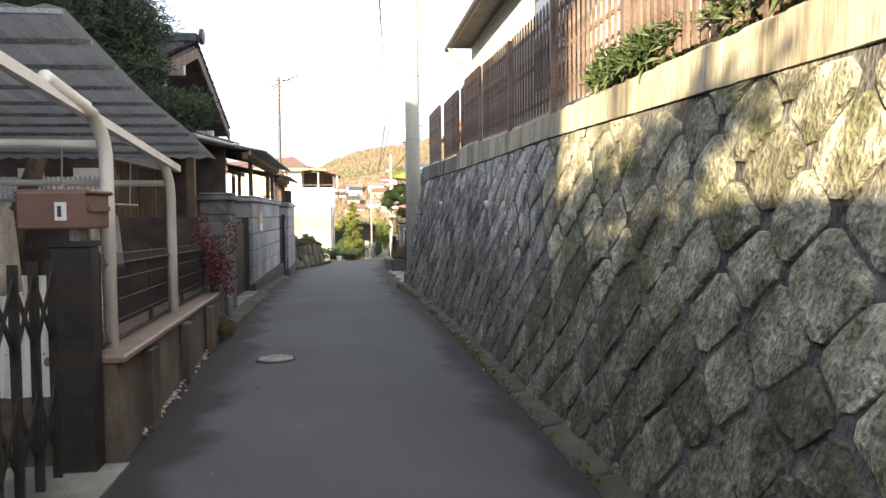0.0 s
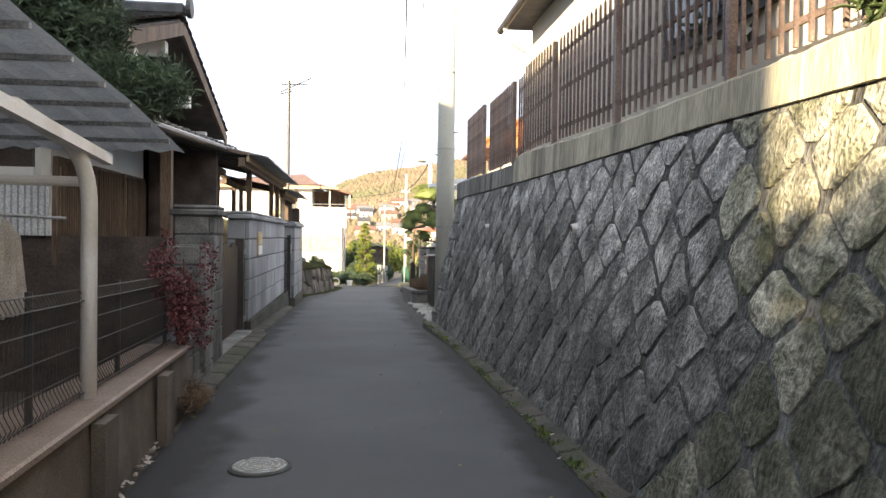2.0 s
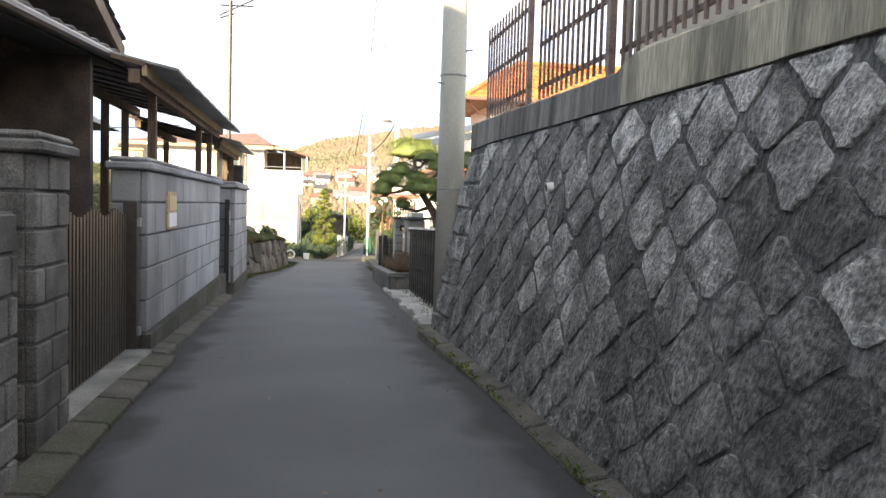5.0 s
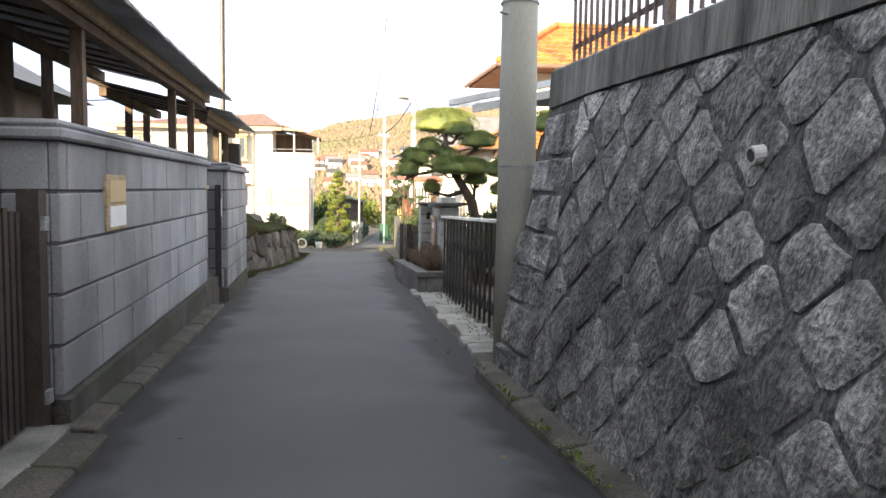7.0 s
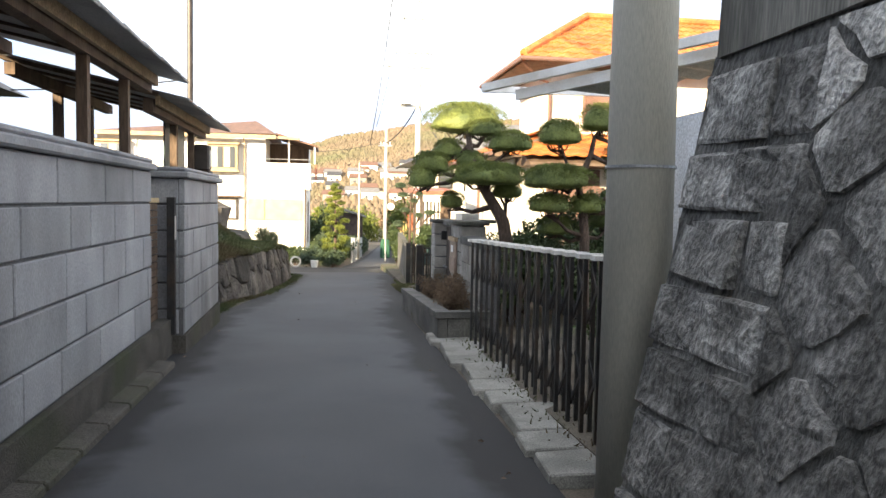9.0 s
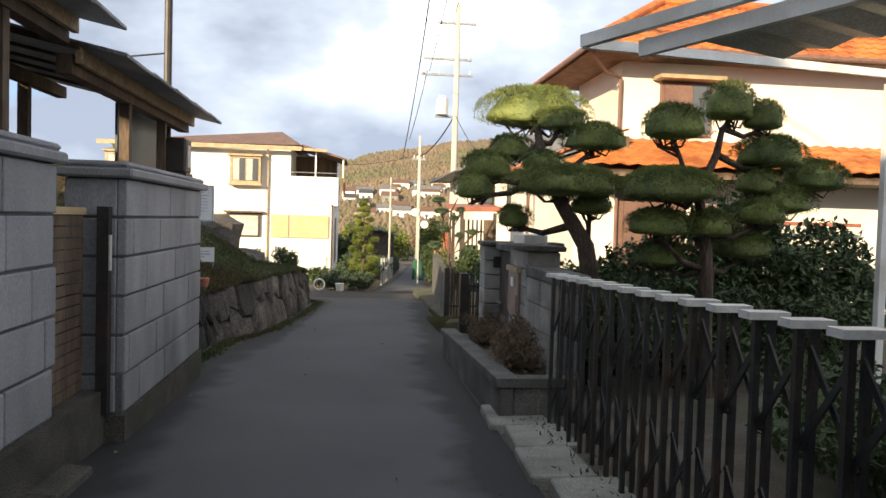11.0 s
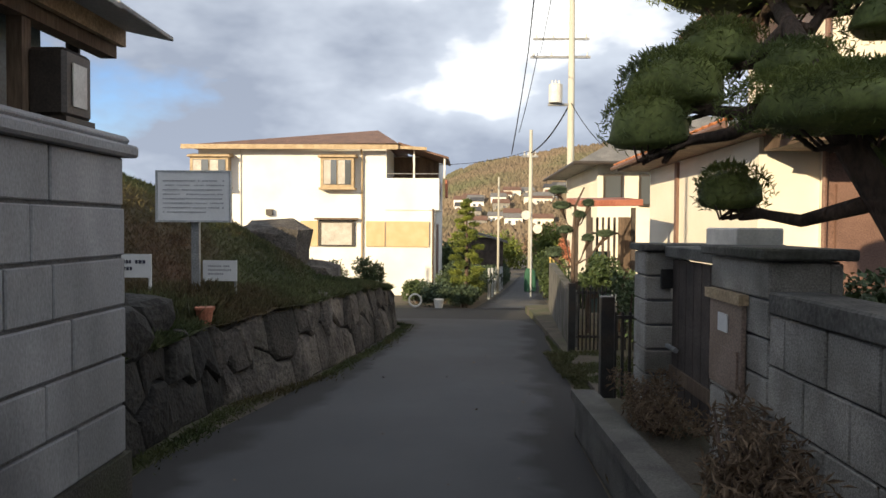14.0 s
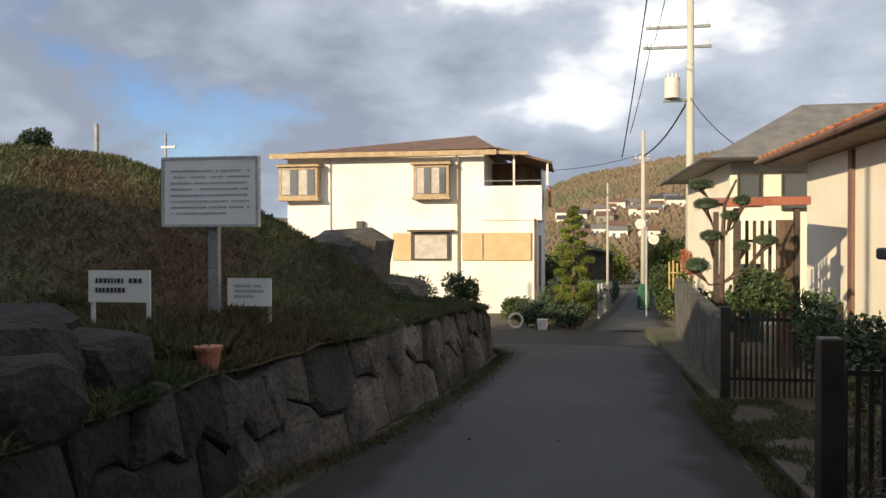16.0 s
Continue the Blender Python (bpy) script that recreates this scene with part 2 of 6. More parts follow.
    "greyink": mat("faded_print", (0.33, 0.34, 0.37), (0.40, 0.41, 0.44), 0.7, 3.0, 60, 0.0),
    "terracotta": mat("terracotta_pot", (0.36, 0.13, 0.075), (0.45, 0.18, 0.11), 0.8, 5.0, 60, 0.2),
    "bark": mat("pine_bark", (0.055, 0.038, 0.028), (0.13, 0.09, 0.068), 0.95, 7.0, 40, 0.9, stretch=(1, 1, 0.35), depth=0.03),
    "needle": mat("pine_needle", (0.085, 0.115, 0.032), (0.20, 0.235, 0.06), 0.7, 3.0, 40, 0.0, fine_mix=0.3),
    "needle_dark": mat("dark_pine_needle", (0.03, 0.052, 0.03), (0.075, 0.11, 0.058), 0.7, 3.0, 40, 0.0, fine_mix=0.3),
    "leaf": mat("glossy_leaf", (0.03, 0.055, 0.018), (0.085, 0.12, 0.04), 0.62, 5.0, 40, 0.0, fine_mix=0.4),
    "conifer": mat("yellow_green_conifer", (0.06, 0.09, 0.018), (0.20, 0.23, 0.035), 0.7, 2.0, 30, 0.0, fine_mix=0.4),
    "dry": mat("dry_twig", (0.13, 0.09, 0.06), (0.24, 0.17, 0.11), 0.9, 5.0, 40, 0.0),
    "redleaf": mat("dark_red_leaf", (0.07, 0.015, 0.018), (0.16, 0.035, 0.035), 0.6, 5.0, 40, 0.0),
    "grass": mat("mound_grass", (0.05, 0.07, 0.024), (0.12, 0.13, 0.055), 0.9, 0.9, 30, 0.0, fine_mix=0.45, c3=(0.12, 0.07, 0.04)),
    "turf": mat("mound_turf", (0.045, 0.055, 0.022), (0.10, 0.10, 0.045), 0.95, 0.9, 30, 0.8, fine_mix=0.45, c3=(0.10, 0.06, 0.035), depth=0.05),
    # paler, low-contrast browns put the distance haze into the colour
    "autumn": mat("hazed_autumn_woods", (0.125, 0.10, 0.068), (0.20, 0.15, 0.10), 0.95, 0.03, 0.5, 0.0, fine_mix=0.3, c3=(0.12, 0.12, 0.065)),
    "cloth": mat("pale_laundry", (0.42, 0.39, 0.35), (0.55, 0.52, 0.48), 0.95, 5.0, 120, 0.2),
    "cloth_dark": mat("navy_laundry", (0.018, 0.02, 0.035), (0.035, 0.038, 0.055), 0.95, 5.0, 120, 0.2),
    "tarp": mat("teal_sheet", (0.035, 0.07, 0.075), (0.06, 0.11, 0.115), 0.35, 2.0, 60, 0.1),
    "green": mat("green_net", (0.015, 0.07, 0.04), (0.025, 0.10, 0.06), 0.8, 5.0, 60, 0.1),
    "moss": mat("moss", (0.05, 0.08, 0.015), (0.13, 0.17, 0.04), 0.95, 6.0, 60, 0.0),
    "litter": mat("fallen_leaf", (0.40, 0.35, 0.31), (0.60, 0.55, 0.50), 0.9, 9.0, 60, 0.0),
}
# asphalt turns darker towards both road edges, made ragged by noise
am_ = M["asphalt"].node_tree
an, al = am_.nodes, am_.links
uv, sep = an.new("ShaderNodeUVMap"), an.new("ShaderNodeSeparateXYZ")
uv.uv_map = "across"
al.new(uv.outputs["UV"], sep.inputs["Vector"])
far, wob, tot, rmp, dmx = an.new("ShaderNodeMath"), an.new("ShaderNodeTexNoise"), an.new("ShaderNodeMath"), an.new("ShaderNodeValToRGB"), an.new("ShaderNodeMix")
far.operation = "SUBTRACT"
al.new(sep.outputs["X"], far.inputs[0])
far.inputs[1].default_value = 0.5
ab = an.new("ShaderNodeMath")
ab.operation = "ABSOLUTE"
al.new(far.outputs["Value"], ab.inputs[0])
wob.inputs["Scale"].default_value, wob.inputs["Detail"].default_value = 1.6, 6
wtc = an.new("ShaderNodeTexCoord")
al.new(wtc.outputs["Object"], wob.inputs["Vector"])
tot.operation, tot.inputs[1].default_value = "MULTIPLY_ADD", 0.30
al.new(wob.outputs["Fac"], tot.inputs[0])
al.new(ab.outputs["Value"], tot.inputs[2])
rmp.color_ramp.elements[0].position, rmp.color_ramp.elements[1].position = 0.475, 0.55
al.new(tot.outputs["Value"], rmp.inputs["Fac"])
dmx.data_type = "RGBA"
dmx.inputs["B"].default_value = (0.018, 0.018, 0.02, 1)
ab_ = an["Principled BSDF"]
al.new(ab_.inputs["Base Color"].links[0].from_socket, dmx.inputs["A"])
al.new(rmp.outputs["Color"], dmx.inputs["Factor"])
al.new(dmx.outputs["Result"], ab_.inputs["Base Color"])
glass = bpy.data.materials.new("window_glass")
glass.use_nodes = True
gb = glass.node_tree.nodes["Principled BSDF"]
gb.inputs["Base Color"].default_value = (0.09, 0.10, 0.11, 1)
gb.inputs["Roughness"].default_value = 0.06
gb.inputs["Specular IOR Level"].default_value = 0.8
M["glass"] = glass
# roof panels let some daylight through
pm = M["panel"].node_tree
tr_, mx_ = pm.nodes.new("ShaderNodeBsdfTranslucent"), pm.nodes.new("ShaderNodeMixShader")
tr_.inputs["Color"].default_value = (0.42, 0.43, 0.44, 1)
mx_.inputs["Fac"].default_value = 0.2
pm.links.new(pm.nodes["Principled BSDF"].outputs["BSDF"], mx_.inputs[1])
pm.links.new(tr_.outputs["BSDF"], mx_.inputs[2])
pm.links.new(mx_.outputs["Shader"], pm.nodes["Material Output"].inputs["Surface"])

# ---- building helpers ----
ORIGIN = {}


def gz(y):
    """Height of the road's surface along the lane."""
    return float(np.interp(y, [-60, 13, 22, 28, 35, 40, 60, 100, 300], [0.02, 0.02, -0.22, -0.42, -0.68, -0.95, -1.85, -3.4, -9.0]))


def thing(name, at, label, category, group="", kind=""):
    ob = new(name)
    ob.empty_display_size = 0.2
    ob.location = at
    ORIGIN[ob] = Vector(at)
    return tagged(ob, label, category, group, kind)


def part(name, bm, material, parent=None, label="", smooth=False, bev=0.0):
    """One mesh from world-space geometry, under its thing."""
    if bev:
        bmesh.ops.bevel(bm, geom=list(bm.edges), offset=bev, segments=1, affect="EDGES", clamp_overlap=True)
    me = bpy.data.meshes.new(name)
    o = ORIGIN.get(parent, Vector())
    if parent is not None:
        bmesh.ops.translate(bm, verts=bm.verts, vec=-o)
    bmesh.ops.recalc_face_normals(bm, faces=bm.faces)
    bm.to_mesh(me)
    bm.free()
    me.materials.append(M[material])
    if smooth:
        me.polygons.foreach_set("use_smooth", [True] * len(me.polygons))
    ob = new(name, me)
    ob.parent = parent
    ORIGIN[ob] = o
    if label:
        ob["label"] = label
    return ob


def solid(name, bm, material, label, category, group="", kind="", smooth=False, bev=0.0):
    return tagged(part(name, bm, material, None, "", smooth, bev), label, category, group, kind)


def hexa(bm, p):
    """A box from 8 corners: bottom ring of four, then top ring."""
    v = [bm.verts.new(q) for q in p]
    for f in ((0, 3, 2, 1), (4, 5, 6, 7), (0, 1, 5, 4), (1, 2, 6, 5), (2, 3, 7, 6), (3, 0, 4, 7)):
        bm.faces.new([v[i] for i in f])
    return bm


def box(x0, x1, y0, y1, z0, z1, bm=None):
    bm = bm or bmesh.new()
    return hexa(bm, [(x0, y0, z0), (x1, y0, z0), (x1, y1, z0), (x0, y1, z0), (x0, y0, z1), (x1, y0, z1), (x1, y1, z1), (x0, y1, z1)])


def beam(a, b, w, h, bm=None):
    """A square bar from a to b, w wide and h high."""
    bm = bm or bmesh.new()
    a, b = Vector(a), Vector(b)
    d = (b - a).normalized()
    up = Vector((0, 0, 1)) if abs(d.z) < 0.95 else Vector((0, 1, 0))
    s = d.cross(up).normalized() * w / 2
    u = s.cross(d).normalized() * h / 2
    return hexa(bm, [a - s - u, a + s - u, b + s - u, b - s - u, a - s + u, a + s + u, b + s + u, b - s + u])


def tube(pts, r, n=8, bm=None, r_end=None):
    """A round rod along a line of points, tapering to r_end."""
    bm = bm or bmesh.new()
    pts = [Vector(p) for p in pts]
    rings, k = [], len(pts)
    for i, p in enumerate(pts):
        d = (pts[min(i + 1, k - 1)] - pts[max(i - 1, 0)]).normalized()
        s = d.cross(Vector((0.31, 0.95, 0.12)) if abs(d.y) < 0.9 else Vector((1, 0, 0.1))).normalized()
        u = s.cross(d)
        q = r if r_end is None else r + (r_end - r) * i / (k - 1)
        rings.append([bm.verts.new(p + (s * math.cos(2 * math.pi * j / n) + u * math.sin(2 * math.pi * j / n)) * q) for j in range(n)])
    for i in range(k - 1):
        for j in range(n):
            bm.faces.new((rings[i][j], rings[i][(j + 1) % n], rings[i + 1][(j + 1) % n], rings[i + 1][j]))
    bm.faces.new(rings[0][::-1])
    bm.faces.new(rings[-1])
    return bm


def strip(rows, bm=None):
    """A sheet through rows of points."""
    bm = bm or bmesh.new()
    g = [[bm.verts.new(p) for p in row] for row in rows]
    for i in range(len(g) - 1):
        for j in range(len(g[0]) - 1):
            bm.faces.new((g[i][j], g[i][j + 1], g[i + 1][j + 1], g[i + 1][j]))
    return bm


def slab(corners, thick, bm=None):
    """A flat plate: four corners of its top, and its thickness downwards."""
    low = [(x, y, z - thick) for x, y, z in corners]
    return hexa(bm or bmesh.new(), low + list(corners))


def frange(a, b, s):
    return [a + i * s for i in range(int((b - a) / s + 1e-6) + 1)]


def cards(centres, size, rng, spread=1.0, up=0.0, narrow=0.25):
    """Many small leaves, each a folded pair of triangles, as one mesh from plain lists."""
    vs, fs = [], []
    for c in centres:
        d = Vector((rng.gauss(0, 1), rng.gauss(0, 1), rng.gauss(0, 1) * spread + up)).normalized()
        s = d.cross(Vector((rng.random() - 0.5, rng.random() - 0.5, rng.random() + 0.2))).normalized()
        ln = size * rng.uniform(0.6, 1.3)
        k, mid = len(vs), Vector(c) + d * ln * 0.5
        nrm = s.cross(d) * ln * 0.12
        vs += [Vector(c), mid + s * ln * narrow + nrm, Vector(c) + d * ln, mid - s * ln * narrow + nrm]
        fs += [(k, k + 1, k + 2), (k, k + 2, k + 3)]
    return vs, fs


def foliage(name, vs, fs, material, parent=None, label=""):
    me = bpy.data.meshes.new(name)
    o = ORIGIN.get(parent, Vector())
    me.from_pydata([tuple(v - o) for v in vs], [], fs)
    me.materials.append(M[material])
    ob = new(name, me)
    ob.parent = parent
    ORIGIN[ob] = o
    if label:
        ob["label"] = label
    return ob


# ---- ground, road, kerbs ----
def left_edge(y):
    return float(np.interp(y, [-30, 3, 10, 12, 15.5, 21, 25, 28.5, 35, 36.5, 38], [-1.35, -1.32, -1.5, -1.68, -1.72, -1.72, -1.75, -1.3, -0.85, -1.2, -6.0]))


def right_edge(y):
    return float(np.interp(y, [-30, 4, 10, 16, 17, 22, 26, 27, 33, 41, 60], [1.43, 1.43, 1.38, 1.2, 1.22, 1.24, 1.28, 1.5, 1.75, 2.7, 2.75]))


rows_g = []
for yy in [-400, -60] + frange(-20, 60, 2.0) + [80, 120, 200, 300, 700, 2500]:
    rows_g.append([(xx, yy, gz(yy) - 0.03) for xx in (-2500, -600, -100, -30, -8, -3, 0, 3, 8, 30, 100, 600, 2500)])
solid("ground", strip(rows_g), "soil", "bare earth and grit ground beside the lane", "ground", kind="structure")

rows_r = []
for yy in frange(-20, 37.0, 0.5):
    a, b = left_edge(yy), right_edge(yy)
    rows_r.append([(a + (b - a) * k / 8, yy, gz(yy) + 0.03 * math.sin(math.pi * k / 8)) for k in range(9)])
ROAD = solid("road", strip(rows_r), "asphalt", "worn grey asphalt lane with dark ragged edges", "road", kind="structure", smooth=True)


def across(ob, n):
    """Coordinates across and along a road sheet of n columns."""
    layer = ob.data.uv_layers.new(name="across")
    for lp in ob.data.loops:
        layer.data[lp.index].uv = ((lp.vertex_index % n) / (n - 1), lp.vertex_index // n)


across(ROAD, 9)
rows_x = []
for yy in frange(37.0, 41.5, 0.5):
    rows_x.append([(xx, yy, gz(yy) + 0.006) for xx in (-30, -12, -4, -1, 1, 2.7)])
part("crossing_road", strip(rows_x), "asphalt", ROAD)


def far_c(y):
    """The middle line of the lane beyond the crossing."""
    return 1.7 + 0.092 * (y - 41.5)


rows_f = []
for yy in frange(41.5, 110, 2.0):
    c = far_c(yy)
    h = float(np.interp(yy, [41.5, 50, 110], [1.1, 0.85, 0.7]))
    rows_f.append([(c - h, yy, gz(yy) + 0.008), (c, yy, gz(yy) + 0.03), (c + h, yy, gz(yy) + 0.008)])
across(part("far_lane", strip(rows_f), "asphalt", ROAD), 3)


def manhole(x, y, r):
    z = gz(y) + 0.026
    lid = thing("manhole_cover", (x, y, z), "round pale cast iron manhole cover set in the asphalt", "manhole")
    part("rim", tube([(x, y, z - 0.05), (x, y, z + 0.006)], r, 28), "edge", lid)
    part("plate", tube([(x, y, z - 0.03), (x, y, z + 0.012)], r * 0.86, 28), "kerb", lid, "pale worn plate with raised rings")
    bm = bmesh.new()
    for k in range(1, 5):
        q = r * 0.2 * k
        for j in range(24):
            if (j + k) % 4:
                a0, a1 = 2 * math.pi * j / 24, 2 * math.pi * (j + 1) / 24
                beam((x + q * math.cos(a0), y + q * math.sin(a0), z + 0.013), (x + q * math.cos(a1), y + q * math.sin(a1), z + 0.013), 0.012, 0.008, bm)
    part("pattern", bm, "steel", lid)


manhole(-0.72, 7.8, 0.20)

# ---- stone retaining wall ----
WALL_END = 16.0


def face_x(y, z):
    """The wall's leaning face."""
    return float(np.interp(y, [-20, 4, 7.5, 9.5, 11, 13, 15.3, 16.5], [1.46, 1.44, 1.42, 1.40, 1.37, 1.32, 1.21, 1.17])) + 0.19 * z


def coping_z(y):
    return float(np.interp(y, [2.4, 7, 15, 16], [2.10, 2.19, 2.19, 2.16]))


def coping_top(y):
    return float(np.interp(y, [2.9, 7.7, 9, 11.2, 11.9, 12, 16], [2.35, 2.40, 2.42, 2.49, 2.50, 2.42, 2.45]))


ys = [-16, -6, 0, 4, 6, 7.5, 8, 9.5, 11, 13, 14, 15.3, WALL_END]
rows_w = [[(face_x(y, -0.3) + 0.003, y, -0.3), (face_x(y, 2.2) + 0.003, y, coping_z(y)), (2.6, y, coping_z(y)), (2.6, y, -0.3), (face_x(y, -0.3) + 0.003, y, -0.3)] for y in ys]
bm = strip(rows_w)
for row in (rows_w[0], rows_w[-1]):
    bm.faces.new([bm.verts.new(p) for p in row[:4]])
bmesh.ops.remove_doubles(bm, verts=bm.verts, dist=0.0005)
WALL = solid("wall_stone", bm, "pointing", "battered retaining wall of split granite stones with dark joints", "retaining wall", kind="structure")


def coping_run(y0, y1, material, label):
    """Board-marked coping: narrow strips, each a little proud or shy of the next."""
    rng = random.Random(int(y1 * 10))
    rows, y = [], y0
    while y < y1 - 0.02:
        e = min(y + rng.uniform(0.09, 0.17), y1)
        d, u = rng.uniform(-0.010, 0.004), rng.uniform(-0.008, 0.004)
        for q in (y + 0.004, e - 0.004):
            rows.append([(face_x(q, 2.2) - 0.022 + d, q, coping_z(q) - 0.02), (face_x(q, 2.2) - 0.010 + d, q, coping_top(q) - 0.025), (face_x(q, 2.2) + 0.02 + d, q, coping_top(q) + u),
                         (2.3, q, coping_top(q) + u), (2.3, q, coping_z(q) - 0.02), (face_x(q, 2.2) - 0.022 + d, q, coping_z(q) - 0.02)])
        y = e
    bm = strip(rows)
    for row in (rows[0], rows[-1]):
        bm.faces.new([bm.verts.new(p) for p in row[:5]])
    bmesh.ops.remove_doubles(bm, verts=bm.verts, dist=0.0005)
    return part("coping", bm, material, WALL, label)


coping_run(-16, 11.95, "coping", "pale board-marked concrete coping streaked by rain")
coping_run(11.95, WALL_END - 0.04, "coping_dark", "blackened board-marked concrete coping")
bm = bmesh.new()
hexa(bm, [(2.0, -16, 2.1), (9, -16, 2.1), (9, WALL_END - 0.1, 2.2), (2.0, WALL_END - 0.1, 2.2), (2.0, -16, 2.3), (9, -16, 2.3), (9, WALL_END - 0.1, 2.4), (2.0, WALL_END - 0.1, 2.4)])
solid("terrace", bm, "soil", "raised garden soil behind the stone wall", "ground", kind="structure")
solid("terrace_end", box(2.3, 9, WALL_END - 0.12, WALL_END - 0.02, -0.3, 2.36), "kerb", "plain concrete end of the raised terrace", "wall", kind="structure")


bm = bmesh.new()
for i in range(20):
    a, b = -4 + i, -4 + i + 0.98
    hexa(bm, [(face_x(a, 0) - 0.17, a, -0.1), (face_x(a, 0) + 0.05, a, -0.1), (face_x(b, 0) + 0.05, b, -0.1), (face_x(b, 0) - 0.17, b, -0.1),
              (face_x(a, 0) - 0.15, a, 0.05), (face_x(a, 0) + 0.05, a, 0.085), (face_x(b, 0) + 0.05, b, 0.08), (face_x(b, 0) - 0.15, b, 0.045)])
solid("kerb_ledge", bm, "ledge", "damp mossy concrete ledge at the stone wall foot", "kerb", kind="structure", bev=0.012)

# ---- brown picket fence on the wall ----
def fence_base(y):
    return coping_top(y)


def fence_bay(y0, y1, tall, name_label, mat_name, gap, wide, flat):
    x = face_x(y0, 2.3) + 0.05
    fe = thing("picket_fence", (x, y0, fence_base(y0)), name_label, "fence", "fence bays on the stone wall")
    part("post", box(x - 0.025, x + 0.025, y0 - 0.025, y0 + 0.025, fence_base(y0) - 0.1, fence_base(y0) + tall * 0.97), mat_name, fe)
    for h in (0.16, 0.52, 0.86):
        part("rail", beam((x + 0.02, y0, fence_base(y0) + tall * h), (x + 0.02, y1, fence_base(y1) + tall * h), 0.02, 0.035), mat_name, fe)
    first = None
    for y in frange(y0 + gap * 0.6, y1 - gap * 0.4, gap):
        if first is None:
            b = bmesh.new()
            w, d = wide / 2, flat / 2
            z0, z1 = fence_base(y) + 0.05, fence_base(y) + tall
            hexa(b, [(x - d, y - w, z0), (x + d, y - w, z0), (x + d, y + w, z0), (x - d, y + w, z0),
                     (x - d, y - w, z1 - 0.03), (x + d, y - w, z1 - 0.03), (x + d, y + w, z1 - 0.03), (x - d, y + w, z1 - 0.03)])
            t = b.verts.new((x, y, z1))
            b.verts.ensure_lookup_table()
            for i, j in ((4, 5), (5, 6), (6, 7), (7, 4)):
                b.faces.new((b.verts[i], b.verts[j], t))
            first, y_first = part("picket", b, mat_name, fe), y
        else:
            o = first.copy()
            scene.collection.objects.link(o)
            o.parent = fe
            o.location = (0, y - y_first, fence_base(y) - fence_base(y_first))
    return fe


for k in range(-2, 3):
    fence_bay(k * 1.8 - 0.3, k * 1.8 + 1.5, 1.05, "reddish brown slatted picket fence bay on the coping", "picket", 0.115, 0.055, 0.022)
for k in range(6):
    fence_bay(5.1 + k * 1.81, 5.1 + (k + 1) * 1.81 - 0.02, 1.08, "rusty brown iron picket fence bay on the coping", "picket", 0.125, 0.020, 0.020)

# ---- concrete utility pole at the wall's end ----
up = thing("utility_pole", (1.44, 16.38, gz(16.4)), "thick grey concrete utility pole beside the stone wall", "utility pole")
part("shaft", tube([(1.44, 16.38, -0.3), (1.44, 16.38, 3.0), (1.44, 16.38, 9.5)], 0.175, 32, r_end=0.13), "pole", up, smooth=True)
for z in (1.68, 3.05, 4.4):
    part("band", tube([(1.44, 16.38, z), (1.44, 16.38, z + 0.014)], 0.178 - 0.0045 * z, 32), "steel", up)
for k, z in enumerate((2.95, 3.35, 4.1, 4.5)):
    s = 1 if k % 2 else -1
    part("step_bolt", tube([(1.44, 16.38, z), (1.44 + 0.2 * s, 16.25, z)], 0.011, 6), "steel", up)

# ---- carport enclosure ----
# low wall with a tiled cap
bm = bmesh.new()
hexa(bm, [(-1.75, 4.74, -0.2), (-1.33, 4.74, -0.2), (-1.58, 10.4, -0.2), (-1.95, 10.4, -0.2), (-1.75, 4.74, 0.615), (-1.37, 4.74, 0.615), (-1.6, 9.8, 0.50), (-1.95, 9.8, 0.50)])
low = solid("wall_low", bm, "stucco", "low brown rendered wall under the carport fence", "wall", kind="structure")
bm = bmesh.new()
hexa(bm, [(-1.78, 4.73, 0.62), (-1.32, 4.73, 0.62), (-1.56, 9.8, 0.50), (-1.98, 9.8, 0.50), (-1.78, 4.73, 0.67), (-1.32, 4.73, 0.67), (-1.56, 9.8, 0.55), (-1.98, 9.8, 0.55)])
part("wall_cap", bm, "cap", low, "smooth reddish brown cap", bev=0.012)
for i in range(3):
    y = 5.4 + i * 1.5
    part("pilaster", box(-1.40 - 0.05 * i, -1.33 - 0.05 * i, y, y + 0.22, -0.1, 0.58 - 0.03 * i), "stucco", low)


def low_x(y):
    return -1.52 - 0.045 * (y - 5)


def cap_z(y):
    return 0.66 - 0.0226 * (y - 4.5)


mf = thing("mesh_fence", (low_x(5), 5.0, cap_z(5)), "black welded wire mesh fence on the low wall", "fence")
for y in (5.0, 6.55, 8.1, 9.65):
    part("post", tube([(low_x(y) - 0.02, y, cap_z(y) - 0.05), (low_x(y) - 0.02, y, cap_z(y) + 0.63)], 0.018, 8), "black", mf)
for h in (0.05, 0.16, 0.3, 0.44, 0.55, 0.61):
    off = 0.03 if h in (0.05, 0.55) else 0.0
    part("wire", tube([(low_x(4.9) + off, 4.9, cap_z(4.9) + h), (low_x(9.7) + off, 9.7, cap_z(9.7) + h)], 0.004, 5), "black", mf)
first = None
